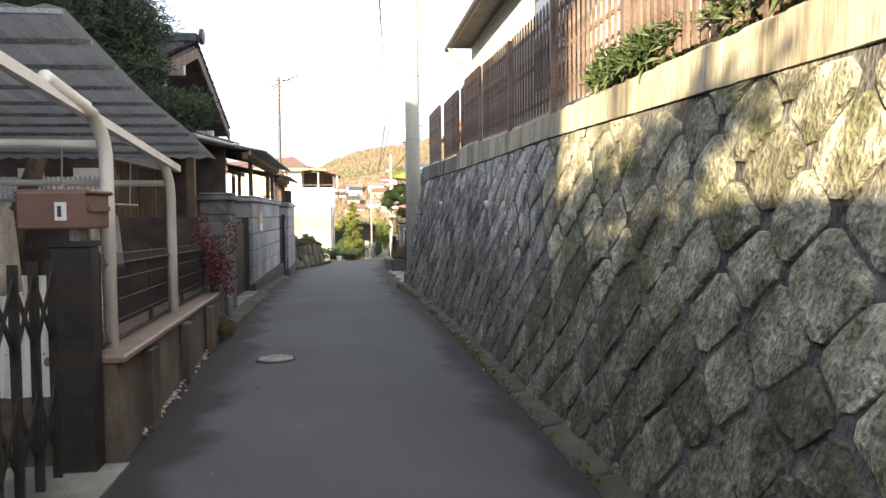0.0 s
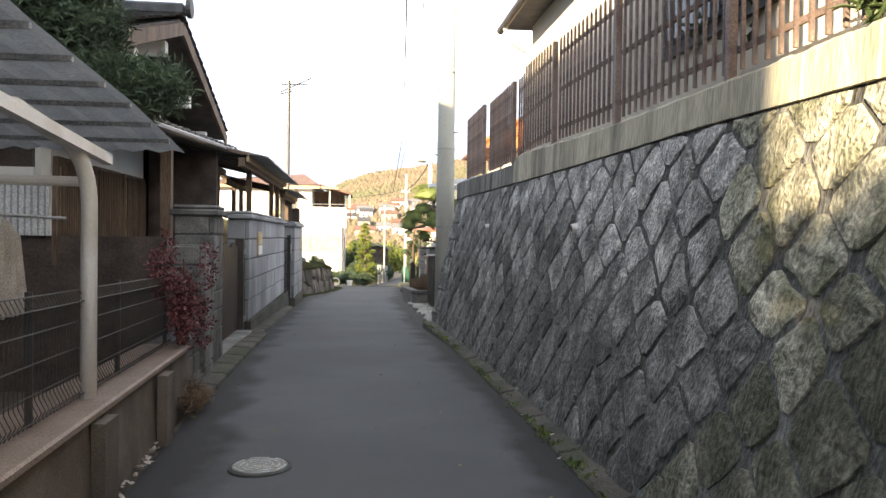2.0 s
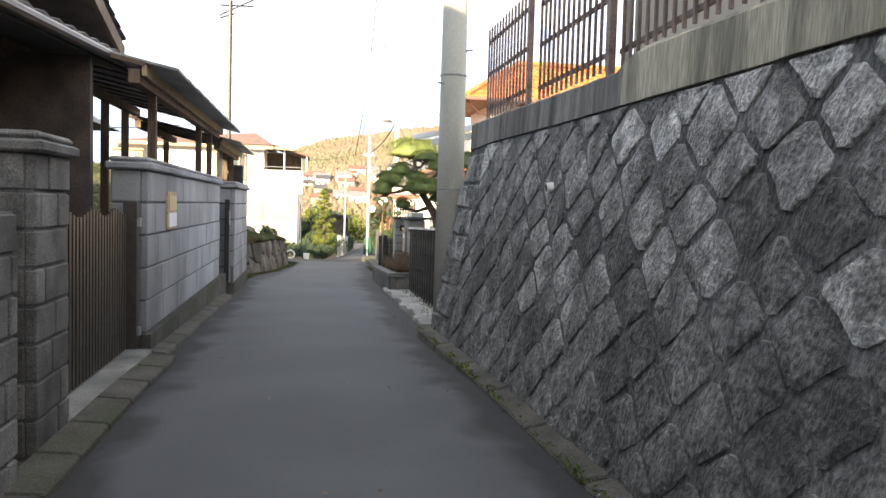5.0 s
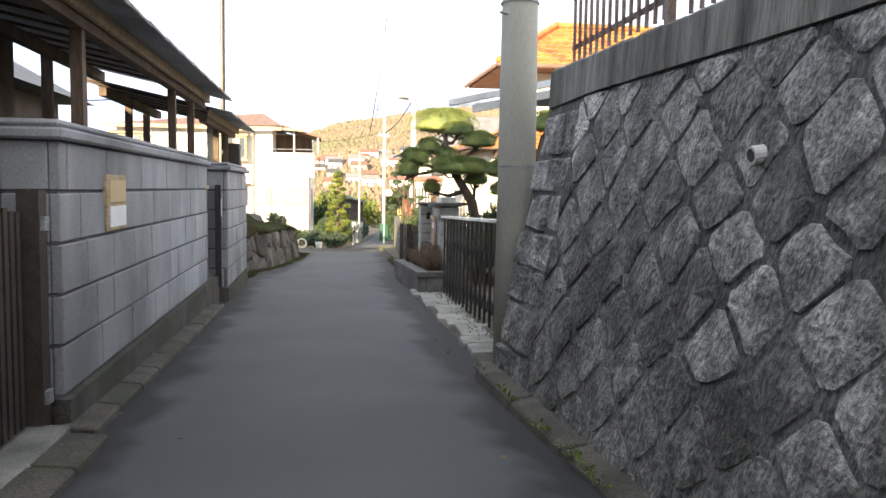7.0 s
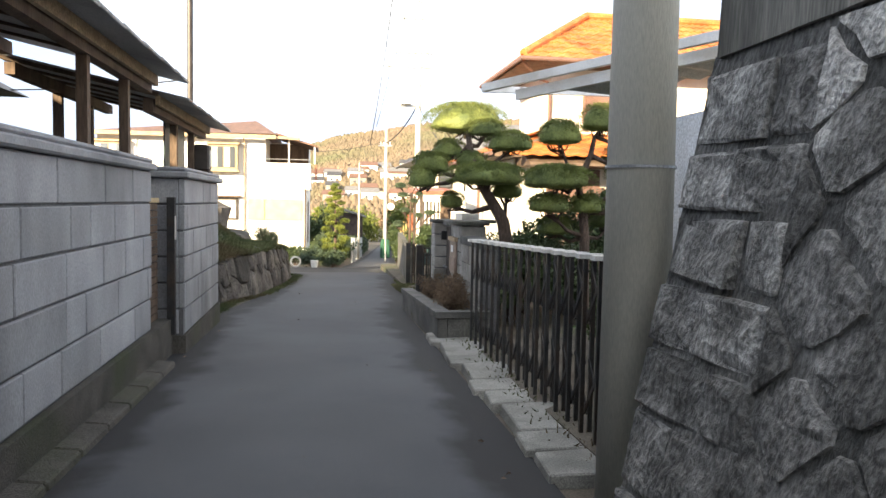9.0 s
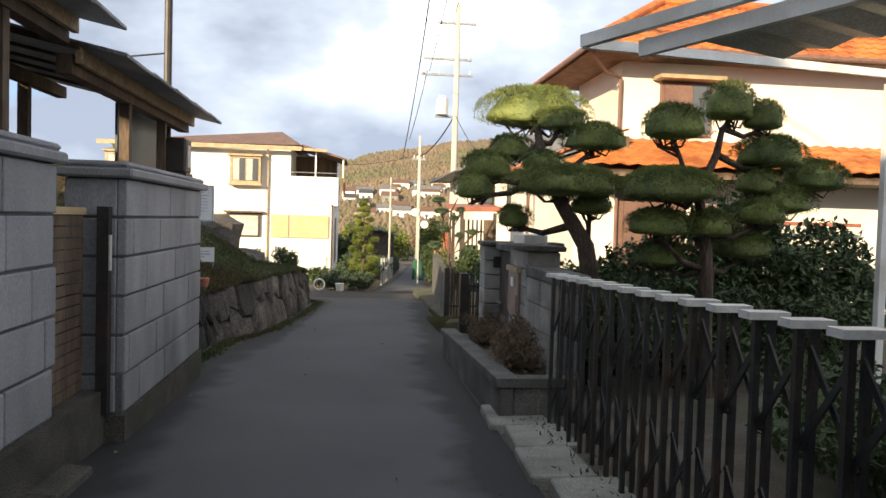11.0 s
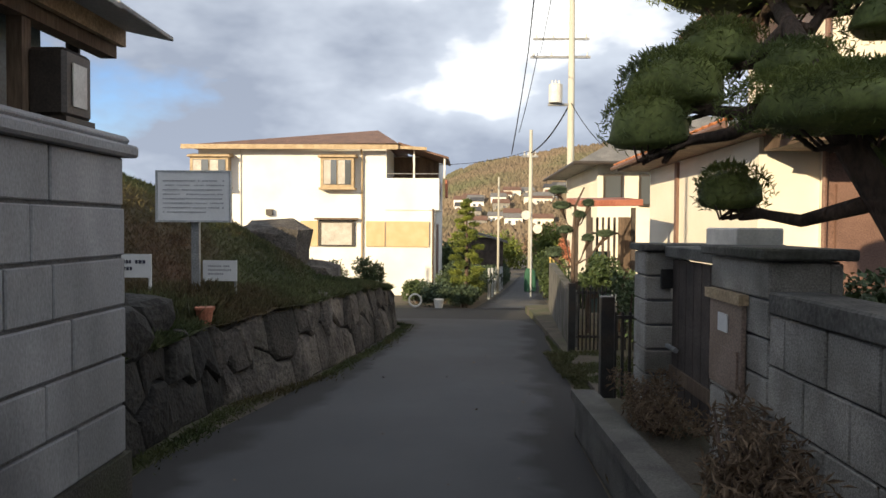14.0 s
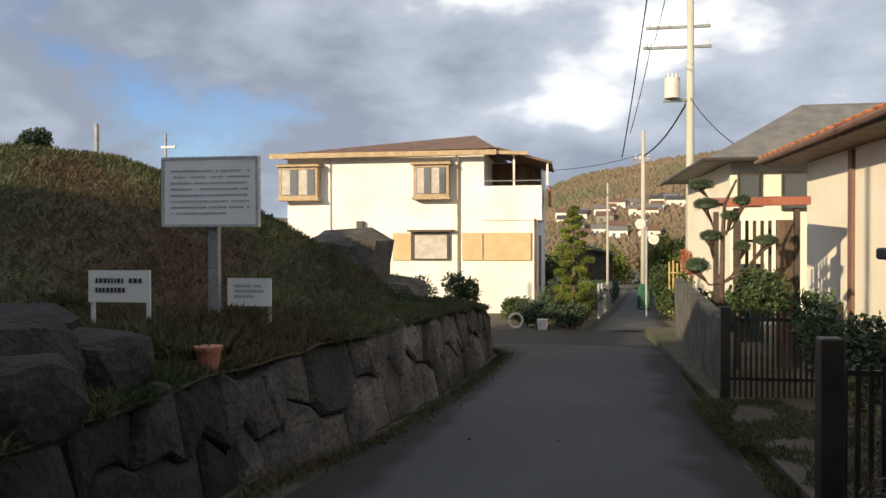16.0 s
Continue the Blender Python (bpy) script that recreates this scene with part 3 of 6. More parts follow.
for y in frange(4.92, 9.68, 0.05):
    if first is None:
        z = cap_z(y)
        first, y_first = part("wire", tube([(low_x(y), y, z + 0.02), (low_x(y) + 0.03, y, z + 0.07), (low_x(y), y, z + 0.13), (low_x(y), y, z + 0.5),
                                            (low_x(y) + 0.03, y, z + 0.55), (low_x(y), y, z + 0.61)], 0.0032, 4), "black", mf), y
    else:
        o = first.copy()
        scene.collection.objects.link(o)
        o.parent = mf
        o.location = (low_x(y) - low_x(y_first), y - y_first, cap_z(y) - cap_z(y_first))


# carport: bent posts, beams, panel roof
def roof_z(y):
    return float(np.interp(y, [0, 4.4, 5.4, 6.0, 7.6, 9.3], [2.95, 2.60, 2.47, 2.40, 2.30, 2.12]))


cp = thing("carport", (-1.5, 5.1, 0.6), "white bent-pipe carport with a dark ribbed panel roof", "carport")
for y, x in ((5.1, -1.5), (7.25, -1.58)):
    top = 2.16 - 0.075 * (y - 4.5)
    pts = [(x, y, cap_z(y) if y > 4 else 0.0), (x, y, top - 0.28)]
    for k in range(1, 8):
        a = radians(84) * k / 7
        pts.append((x - 0.06 * (1 - math.cos(a)), y - 0.34 * (1 - math.cos(a)), top - 0.28 + 0.34 * math.sin(a)))
    pts.append((x - 0.06, y - 0.8, top + 0.12))
    part("cross_beam", tube([(x, y, top - 0.16), (-5.2, y, top - 0.12)], 0.028, 10), "white", cp)
    part("post", tube(pts, 0.043, 12), "white", cp, "white enamelled pipe post bent at the top", smooth=True)
for x in (-1.56, -3.2, -4.8):
    bm = bmesh.new()
    yy = [3.4, 4.4, 5.4, 6.0, 7.5]
    for i in range(4):
        beam((x, yy[i], 2.24 - 0.075 * (yy[i] - 3.5)), (x, yy[i + 1], 2.24 - 0.075 * (yy[i + 1] - 3.5)), 0.05, 0.06, bm)
    part("rafter", bm, "white", cp)
for i in range(10):
    y = 4.3 + i * 0.47
    part("purlin", beam((-5.3, y, roof_z(y) - 0.03), (-1.46, y, roof_z(y) - 0.03), 0.03, 0.028), "steel", cp)
    bm = bmesh.new()
    n = 40
    rows = []
    for q in range(2):
        yq = y + 0.485 * q
        rows.append([(-5.3 + 3.85 * j / n, yq - 0.01 * q, roof_z(yq) + 0.012 * (1 if j % 2 else -1)) for j in range(n + 1)])
    part("roof_panel", strip(rows), "panel", cp)
sc = thing("corrugated_screen", (-3.5, 10.5, 1.48), "pale corrugated plastic screen above the dividing wall", "screen")
part("sheet", strip([[(-4.6 + 0.03 * j, 10.5 + (0.012 if j % 2 else -0.012), z) for j in range(54)] for z in (1.48, 2.02)]), "zinc", sc)
for x in (-4.6, -3.0):
    part("stake", box(x, x + 0.04, 10.52, 10.56, 1.2, 2.05), "wood", sc)
# drying clothes under the roof
rod = thing("clothes_pole", (-2.4, 5.6, 1.62), "thin steel drying pole hung under the carport", "drying pole")
part("rod", tube([(-2.3, 4.2, 1.62), (-2.3, 8.9, 1.62)], 0.012, 8), "steel", rod)
for y in (4.6, 6.6, 8.6):
    part("hanger_strap", tube([(-2.3, y, 1.62), (-2.28, y, 2.1)], 0.007, 5), "white", rod)


def garment(x, y, z, w, h, m, label):
    rows = []
    for i in range(9):
        f = i / 8
        rows.append([(x + 0.035 * math.sin(j * 1.9 + y) * (0.4 + f), y + w * (j / 10 - 0.5) * (0.72 + 0.28 * f), z - h * f - 0.02 * abs(j - 5) * (1 - f)) for j in range(11)])
    bm = strip(rows)
    ob = solid("hanging_cloth", bm, m, label, "laundry", "washing on the drying pole", smooth=True)
    sol = ob.modifiers.new("thickness", "SOLIDIFY")
    sol.thickness = 0.012
    return ob


garment(-2.3, 5.0, 1.60, 0.42, 0.55, "cloth_dark", "dark navy garment hanging on the drying pole")
garment(-2.3, 5.55, 1.60, 0.35, 0.62, "cloth", "pale beige towel hanging on the drying pole")
garment(-2.3, 7.9, 1.60, 0.5, 0.62, "cloth", "pale grey towel hanging on the drying pole")
garment(-2.28, 7.3, 1.60, 0.3, 0.7, "cloth", "pale towel hanging on the drying pole")

# added panel, a stand-in that brightens the dark space behind the gate
lp = thing("leaning_panel", (-2.7, 6.7, 0.1), "pale ribbed panel standing in for pale things behind the gate", "panel")
part("sheet", strip([[(-3.5 + 0.05 * j, 6.7 + 0.25 * z + (0.012 if j % 2 else -0.012), z) for j in range(31)] for z in (0.0, 1.0)]), "white", lp)
for z in (0.3, 0.8):
    part("batten", box(-3.5, -2.0, 6.72 + 0.25 * z, 6.75 + 0.25 * z, z, z + 0.05), "wood", lp)

# black folding gate, gatepost and mailbox
gp = thing("gate_post", (-1.52, 4.62, 0.0), "square black metal gate post at the driveway", "gate post")
part("post", box(-1.66, -1.44, 4.55, 4.71, -0.05, 1.33), "black", gp, bev=0.008)
part("post_cap", box(-1.67, -1.43, 4.54, 4.72, 1.33, 1.36), "black", gp)
part("latch_plate", box(-1.685, -1.66, 4.58, 4.66, 0.3, 0.55), "white", gp, "white latch box")
mb = thing("mailbox", (-1.55, 4.7, 1.42), "brown rectangular metal mailbox on the black gate post", "mailbox")
part("bracket", box(-1.56, -1.50, 4.58, 4.68, 1.36, 1.43), "steel", mb)
part("body", box(-1.78, -1.42, 4.42, 4.86, 1.43, 1.64), "brownbox", mb, bev=0.012)
part("lid", box(-1.80, -1.40, 4.45, 4.88, 1.625, 1.652), "brownbox", mb, bev=0.008)
part("slot", box(-1.418, -1.405, 4.47, 4.83, 1.53, 1.56), "brownbox", mb, "dark letter flap")
stk = part("sticker", box(-1.575, -1.515, 4.412, 4.419, 1.48, 1.58), "paper", mb, "small white sticker with dark print")
part("print", box(-1.56, -1.54, 4.408, 4.4115, 1.50, 1.56), "ink", stk)


def folding_gate(x0, y0, x1, y1, height, n, caps, label, z0=None, group="", gap=0.03, half=0.014):
    """A concertina gate: uprights joined by crossed links."""
    g = thing("folding_gate", (x0, y0, gz(y0)), label, "gate", group)
    ux, uy = (x1 - x0) / n, (y1 - y0) / n
    px, py = -uy, ux
    ln = math.hypot(px, py)
    px, py = px / ln * gap, py / ln * gap
    for i in range(n + 1):
        x, y = x0 + ux * i, y0 + uy * i
        zb = (gz(y) if z0 is None else z0) + 0.06
        for s in (-1, 1):
            part("upright", box(x + px * s - half, x + px * s + half, y + py * s - half, y + py * s + half, zb, zb + height - 0.03), "black", g)
        if caps:
            part("cap", box(x - 0.055 - abs(px), x + 0.055 + abs(px), y - 0.045 - abs(py), y + 0.045 + abs(py), zb + height - 0.03, zb + height), caps, g, "pale plastic cap")
        if i < n:
            for lo, hi in ((0.12, 0.42), (0.62, 0.92)):
                for s in (-1, 1):
                    a, b = (lo, hi) if s < 0 else (hi, lo)
                    part("link", beam((x + px * s * 0.4, y + py * s * 0.4, zb + height * a), (x + ux + px * s * 0.4, y + uy + py * s * 0.4, zb + height * b), 0.01, 0.028), "black", g)
    return g


folding_gate(-1.58, 4.35, -1.75, 0.9, 1.22, 16, None, "black concertina driveway gate beside the lane", gap=0.012, half=0.011)
solid("driveway_slab", hexa(bmesh.new(), [(-5, 0.5, -0.1), (-1.3, 0.5, -0.1), (-1.3, 4.7, -0.1), (-5, 4.7, -0.1), (-5, 0.5, 0.03), (-1.3, 0.5, 0.035), (-1.3, 4.7, 0.035), (-5, 4.7, 0.03)]), "kerb", "pale concrete driveway strip behind the gate", "driveway", kind="structure")

# ---- dividing wall, pillar and garden gate ----
solid("wall_divide", box(-8.5, -1.95, 10.55, 10.68, -0.1, 1.48), "darkwall", "dark brown boarded garden dividing wall", "wall", kind="structure")
solid("wall_stub", box(-2.0, -1.62, 9.8, 10.75, -0.2, 0.12), "mortar", "rough base of the garden wall", "wall", kind="structure")


def masonry(name, x0, x1, y0, y1, z0, courses, course_h, block_w, m, label, joint=0.02, proud=0.016, cap=None, faces="xy", seed=1):
    """A wall of separate blocks on a mortar core, running along y, with blocks on the faces named."""
    rng = random.Random(seed)
    h = courses * course_h
    w = solid(name, box(x0 + proud, x1 - proud, y0 + proud, y1 - proud, z0 - 0.3, z0 + h), "joint", label, "wall", kind="structure")
    for c in range(courses):
        za, zb = z0 + c * course_h + joint / 2, z0 + (c + 1) * course_h - joint / 2
        y = y0 - rng.uniform(0.1, 0.9) * block_w
        while y < y1:
            ww = block_w * rng.choice((1.0, 1.0, 0.5, 1.25, 0.75))
            a, b = max(y, y0) + joint / 2, min(y + ww, y1) - joint / 2
            if b - a > 0.05:
                dx = rng.uniform(0, 0.006)
                part("block", box(x1 - 0.06, x1 + dx, a, b, za, zb), m, w, bev=0.007)
            y += ww
        if "y" in faces:
            for (ya, yb) in ((y0, y0 + 0.055), (y1 - 0.055, y1)):
                part("block", box(x0, x1 - 0.064, ya, yb, za, zb), m, w, bev=0.007)
    if cap:
        o = cap
        bm = box(x0 - o, x1 + o, y0 - o, y1 + o, z0 + h, z0 + h + 0.07)
        part("cap", bm, m, w, "plain capping course", bev=0.015)
        part("cap", box(x0 - o * 0.4, x1 + o * 0.4, y0 - o * 0.4, y1 + o * 0.4, z0 + h + 0.07, z0 + h + 0.12), m, w, bev=0.02)
    return w


masonry("wall_rough", -1.98, -1.66, 9.78, 10.72, 0.0, 3, 0.18, 0.4, "cinder_dark", "short wall of rough-faced pale stone blocks", seed=3)
masonry("pillar_1", -1.98, -1.62, 10.74, 11.2, 0.0, 7, 0.2, 0.46, "cinder_dark", "grey block pillar at the garden corner", seed=4, cap=None)
masonry("pillar_2", -2.15, -1.72, 11.75, 12.35, 0.0, 8, 0.215, 0.6, "cinder_dark", "capped grey block gate pillar", seed=5, cap=0.05)
gate = thing("garden_gate", (-1.9, 12.4, 0.1), "dark weathered slatted garden gate, closed", "gate")
for z in (0.3, 1.1):
    part("rail", box(-1.93, -1.90, 12.4, 14.62, z, z + 0.06), "bronze", gate)
for y in frange(12.45, 14.56, 0.085):
    part("slat", box(-1.90, -1.872, y, y + 0.05, 0.1, 1.36 + 0.03 * math.sin(y * 9)), "bronze", gate)
part("gate_post", box(-1.92, -1.80, 14.62, 14.74, 0.05, 1.45), "bronze", gate)
part("bolt", box(-1.80, -1.775, 14.64, 14.72, 1.22, 1.30), "steel", gate)
part("bolt", box(-1.80, -1.775, 14.64, 14.72, 0.2, 0.28), "steel", gate)
solid("gate_step", box(-2.2, -1.66, 12.3, 14.65, -0.2, 0.08), "kerb", "concrete step at the garden gate", "step", kind="structure", bev=0.015)

# dressed block wall and its end pillar
masonry("wall_block", -2.07, -1.745, 14.80, 20.62, 0.20, 5, 0.31, 0.86, "block", "smooth grey dressed block garden wall with a cap", seed=8, cap=0.05)
solid("wall_footing", box(-2.05, -1.70, 14.78, 21.4, -0.5, 0.19), "ledge", "dark concrete footing under the block wall", "footing", kind="structure")
solid("wall_footing_end", box(-2.0, -1.56, 21.42, 24.2, -0.6, -0.004), "ledge", "dark concrete footing under the end wall", "footing", kind="structure")
masonry("pillar_3", -2.0, -1.58, 21.45, 24.17, 0.0, 6, 0.285, 0.78, "block", "grey dressed block end wall with a heavy cap", seed=9, cap=0.06)
for (ya, yb, xa, xb) in ((14.7, 20.6, -1.66, -1.52), (9.8, 14.4, -1.6, -1.42)):
    bm = bmesh.new()
    y = ya
    while y < yb - 0.3:
        ln = 0.58
        hexa(bm, [(xa - 0.08, y, gz(y) - 0.1), (xb, y, gz(y) - 0.1), (xb, y + ln, gz(y + ln) - 0.1), (xa - 0.08, y + ln, gz(y + ln) - 0.1),
                  (xa - 0.08, y, gz(y) + 0.075), (xb - 0.02, y, gz(y) + 0.055), (xb - 0.02, y + ln, gz(y + ln) + 0.055), (xa - 0.08, y + ln, gz(y + ln) + 0.075)])
        y += 0.6
    solid("kerb", bm, "ledge", "worn concrete kerb stones along the wall foot", "kerb", kind="structure", bev=0.012)

pl = thing("letter_box", (-1.73, 16.0, 1.2), "pale brass wall letter box let into the block wall", "letter box")
part("frame", box(-1.76, -1.722, 15.74, 16.26, 1.15, 1.56), "wood_pale", pl, bev=0.006)
part("flap", box(-1.721, -1.712, 15.78, 16.22, 1.36, 1.52), "beige", pl)
part("door", box(-1.721, -1.712, 15.78, 16.22, 1.18, 1.33), "paper", pl)

gd = thing("side_gate", (-1.85, 20.7, 0.1), "brown slatted metal side gate, closed", "gate")
part("frame", box(-1.87, -1.83, 20.66, 20.71, 0.05, 1.45), "bronze", gd)
part("gate_stile", box(-1.74, -1.66, 21.33, 21.41, 0.02, 1.5), "black", gd)
for i in range(17):
    part("slat", box(-1.86, -1.84, 20.715, 21.36, 0.12 + i * 0.078, 0.12 + i * 0.078 + 0.066), "wood", gd)
part("top_rail", box(-1.875, -1.825, 20.68, 21.38, 1.44, 1.49), "beige", gd)
part("handle", box(-1.68, -1.65, 21.34, 21.38, 1.05, 1.3), "cappla", gd, "pale pull handle")


# ---- sheet roofs over the wall ----
def lean_roof(y0, y1, z_out, name_label, posts):
    r = thing("wall_roof", (-1.9, y0, 1.9), name_label, "roof", "lean-to roofs over the block wall")
    n = int((y1 - y0) / 0.6)
    step = (y1 - y0) / n
    for i in range(n):
        a = y0 + i * step
        b = a + step + 0.03
        bm = slab([(-3.4, a, z_out + 0.42 + 0.012), (-1.45, a, z_out + 0.012), (-1.45, b, z_out), (-3.4, b, z_out + 0.42)], 0.03)
        part("roof_panel", bm, "panel", r, bev=0.006)
        part("batten", beam((-3.35, a, z_out + 0.37), (-1.75, a, z_out + 0.035), 0.035, 0.04), "wood", r)
    part("fascia", box(-1.78, -1.74, y0, y1, z_out - 0.07, z_out + 0.03), "wood_pale", r, "pale timber fascia board")
    part("eave_beam", box(-1.90, -1.80, y0, y1, z_out - 0.14, z_out - 0.01), "wood", r)
    part("eave_beam", box(-3.2, -3.1, y0, y1, z_out + 0.18, z_out + 0.3), "wood", r)
    for y in posts:
        part("post", box(-1.90, -1.82, y - 0.04, y + 0.04, 1.7, z_out - 0.1), "wood", r)
        part("post", box(-3.2, -3.1, y - 0.04, y + 0.04, gz(y), z_out + 0.2), "wood", r)
    return r


solid("wall_porch", box(-3.42, -3.3, 14.72, 18.4, -0.2, 2.95), "darkwall", "dark boarded porch wall under the lean-to roof", "wall", kind="structure")
solid("wall_porch_end", box(-3.3, -2.2, 14.60, 14.70, -0.2, 2.75), "darkwall", "dark boarded porch end wall", "wall", kind="structure")
lean_roof(14.7, 20.95, 2.68, "lean-to timber roof of grey ribbed panels", (15.6, 18.9, 20.1))
lean_roof(21.0, 24.55, 2.50, "lower lean-to timber roof of grey ribbed panels", (22.4, 23.6))
solid("teal_sheet", box(-2.05, -2.03, 22.75, 24.1, 1.83, 2.44), "tarp", "dull teal plastic sheet hung under the roof", "sheet")
ln = thing("lantern", (-1.72, 23.75, 1.83), "dark metal gate lantern with a pale pane", "lantern")
part("base", box(-1.84, -1.62, 23.6, 23.9, 1.83, 1.87), "black", ln)
part("body", box(-1.83, -1.63, 23.61, 23.89, 1.87, 2.22), "bronze", ln, bev=0.02)
part("pane", box(-1.628, -1.622, 23.68, 23.82, 1.93, 2.15), "cappla", ln, "pale glass pane")
am = thing("antenna_mast", (-2.0, 24.4, 0.2), "tall thin steel aerial mast behind the wall", "antenna")
part("mast", tube([(-2.0, 24.4, 0.0), (-2.0, 24.4, 5.75)], 0.042, 10), "bronze", am)
for z, d, ln_ in ((5.45, (1, 0.3, 0.1), 0.5), (5.25, (-0.6, 0.8, 0), 0.4), (5.35, (0.8, -0.6, 0.25), 0.8)):
    v = Vector(d).normalized() * ln_
    part("aerial", tube([Vector((-2.0, 24.4, z + 0.2)) - v * 0.4, Vector((-2.0, 24.4, z + 0.2)) + v], 0.016, 6), "bronze", am)


# ---- left house with a tiled gable ----
def tiled_slope(name, parent, a, b, c, d, m, n_rows, n_cols, lip=0.035):
    """A tiled roof plane: a-b is the eave, d-c the ridge; wavy rows that overlap."""
    a, b, c, d = (Vector(p) for p in (a, b, c, d))
    nrm = (b - a).cross(d - a).normalized()
    if nrm.z < 0:
        nrm = -nrm
    bm = bmesh.new()
    for r in range(n_rows):
        f0, f1 = r / n_rows, (r + 1.06) / n_rows
        lo, hi = [], []
        k = n_cols * 4
        for j in range(k + 1):
            s = j / k
            wv = 0.5 + 0.5 * math.cos(2 * math.pi * j / 4)
            p0 = a.lerp(b, s).lerp(d.lerp(c, s), f0)
            p1 = a.lerp(b, s).lerp(d.lerp(c, s), min(f1, 1))
            lo.append(p0 + nrm * (lip + lip * wv))
            hi.append(p1 + nrm * (0.004 + lip * wv))
        under = [p - nrm * lip * 0.9 for p in lo]
        strip([under, lo, hi], bm)
    return part(name, bm, m, parent)


h1 = thing("house", (-5.5, 13.0, 0.0), "single-storey white plastered house with dark tiled gable roof", "house")
part("wall", box(-10, -3.25, 10.9, 16.1, -0.2, 3.2), "plaster", h1)
bm = bmesh.new()
va = [bm.verts.new(p) for p in ((-3.25, 10.9, 3.2), (-3.25, 16.1, 3.2), (-3.25, 13.3, 4.2), (-10, 10.9, 3.2), (-10, 16.1, 3.2), (-10, 13.3, 4.2))]
for f in ((0, 1, 2), (3, 5, 4), (0, 2, 5, 3), (1, 4, 5, 2), (0, 3, 4, 1)):
    bm.faces.new([va[i] for i in f])
part("gable", bm, "plaster", h1)
part("roof", slab([(-10.3, 13.3, 4.32), (-2.45, 13.3, 4.32), (-2.45, 16.75, 3.28), (-10.3, 16.75, 3.28)], 0.12), "darkwall", h1)
part("roof", slab([(-10.3, 9.9, 3.28), (-2.45, 9.9, 3.28), (-2.45, 13.3, 4.32), (-10.3, 13.3, 4.32)], 0.12), "darkwall", h1)
tiled_slope("roof_tiles", h1, (-2.4, 16.8, 3.29), (-10.3, 16.8, 3.29), (-10.3, 13.3, 4.35), (-2.4, 13.3, 4.35), "tile", 14, 28)
tiled_slope("roof_tiles", h1, (-10.3, 9.85, 3.29), (-2.4, 9.85, 3.29), (-2.4, 13.3, 4.35), (-10.3, 13.3, 4.35), "tile", 14, 28)
part("ridge", box(-10.3, -2.38, 13.2, 13.4, 4.36, 4.52), "tile", h1, bev=0.03)
part("ridge_end", tube([(-2.36, 13.3, 4.47), (-2.30, 13.3, 4.47)], 0.13, 14), "tile", h1)
for sgn in (1, -1):
    part("bargeboard", beam((-2.42, 13.3, 4.2), (-2.42, 13.3 + 3.45 * sgn, 3.16), 0.04, 0.16), "wood", h1)
for y, z in ((13.3, 4.02), (14.75, 3.58), (16.0, 3.2), (11.9, 3.6)):
    part("purlin_end", box(-3.25, -2.62, y - 0.08, y + 0.08, z - 0.18, z), "plaster", h1, "white plastered purlin end")
part("hood_roof", hexa(bmesh.new(), [(-3.3, 10.9, 2.85), (-2.3, 10.9, 2.58), (-2.1, 15.7, 2.78), (-3.3, 15.7, 3.02), (-3.3, 10.9, 2.95), (-2.3, 10.9, 2.66), (-2.1, 15.7, 2.86), (-3.3, 15.7, 3.12)]), "tile", h1)
tiled_slope("roof_tiles", h1, (-2.28, 10.9, 2.68), (-2.08, 15.7, 2.88), (-3.3, 15.7, 3.14), (-3.3, 10.9, 2.97), "tile", 4, 16, 0.028)
part("gutter", tube([(-2.24, 10.7, 2.62), (-2.05, 15.8, 2.84)], 0.05, 10), "bronze", h1)
for y in (12.2, 14.9):
    part("post", box(-2.42, -2.30, y, y + 0.12, 0.0, 2.6), "wood", h1)
for y0 in (11.2, 12.35, 13.5):
    w = part("lattice_window", box(-3.25, -3.20, y0, y0 + 1.0, 1.2, 2.3), "wood", h1, "timber lattice sliding window")
    part("pane", box(-3.199, -3.19, y0 + 0.06, y0 + 0.94, 1.26, 2.2), "wood_pale", w, "warm pale paper behind the bars")
    for k in range(14):
        part("bar", box(-3.185, -3.16, y0 + 0.06 + k * 0.064, y0 + 0.085 + k * 0.064, 1.22, 2.26), "wood", w)
part("wall_panel", box(-3.24, -3.17, 14.6, 16.1, 0.0, 2.7), "darkwall", h1, "dark brown boarded panel")

part("wall_panel", box(-9.9, -3.3, 10.84, 10.89, 0.0, 2.75), "darkwall", h1, "dark boarded side wall")
for x in (-4.9, -4.3, -3.6):
    part("window_frame", box(x, x + 0.32, 10.80, 10.835, 1.3, 2.15), "plaster", h1, "white framed side window")

# unseen house; its height keeps the picket fence and far wall in shade
h0 = thing("unseen_neighbour_house", (-7, 3, 0), "unseen two-storey dark boarded house behind the carport, sized for its shade", "house")
part("wall", box(-11, -5.4, -4.0, 9.2, -0.2, 6.8), "darkwall", h0)
part("window", box(-5.395, -5.33, 6.2, 7.6, 0.9, 2.0), "white", h0, "white framed window")
part("window_pane", box(-5.328, -5.31, 6.28, 7.52, 0.98, 1.92), "glass", h0)
part("roof", hexa(bmesh.new(), [(-11.6, -4.5, 6.75), (-4.8, -4.5, 6.75), (-4.8, 9.8, 6.75), (-11.6, 9.8, 6.75), (-8.6, 0.6, 8.0), (-7.8, 0.6, 8.0), (-7.8, 7.4, 8.0), (-8.6, 7.4, 8.0)]), "tile", h0)
# only a dark corner is known; the bulk is added to shade the mound
hb = thing("rear_house", (-8, 20, 0), "dark walled house behind the block wall, bulk guessed to shade the mound", "house")
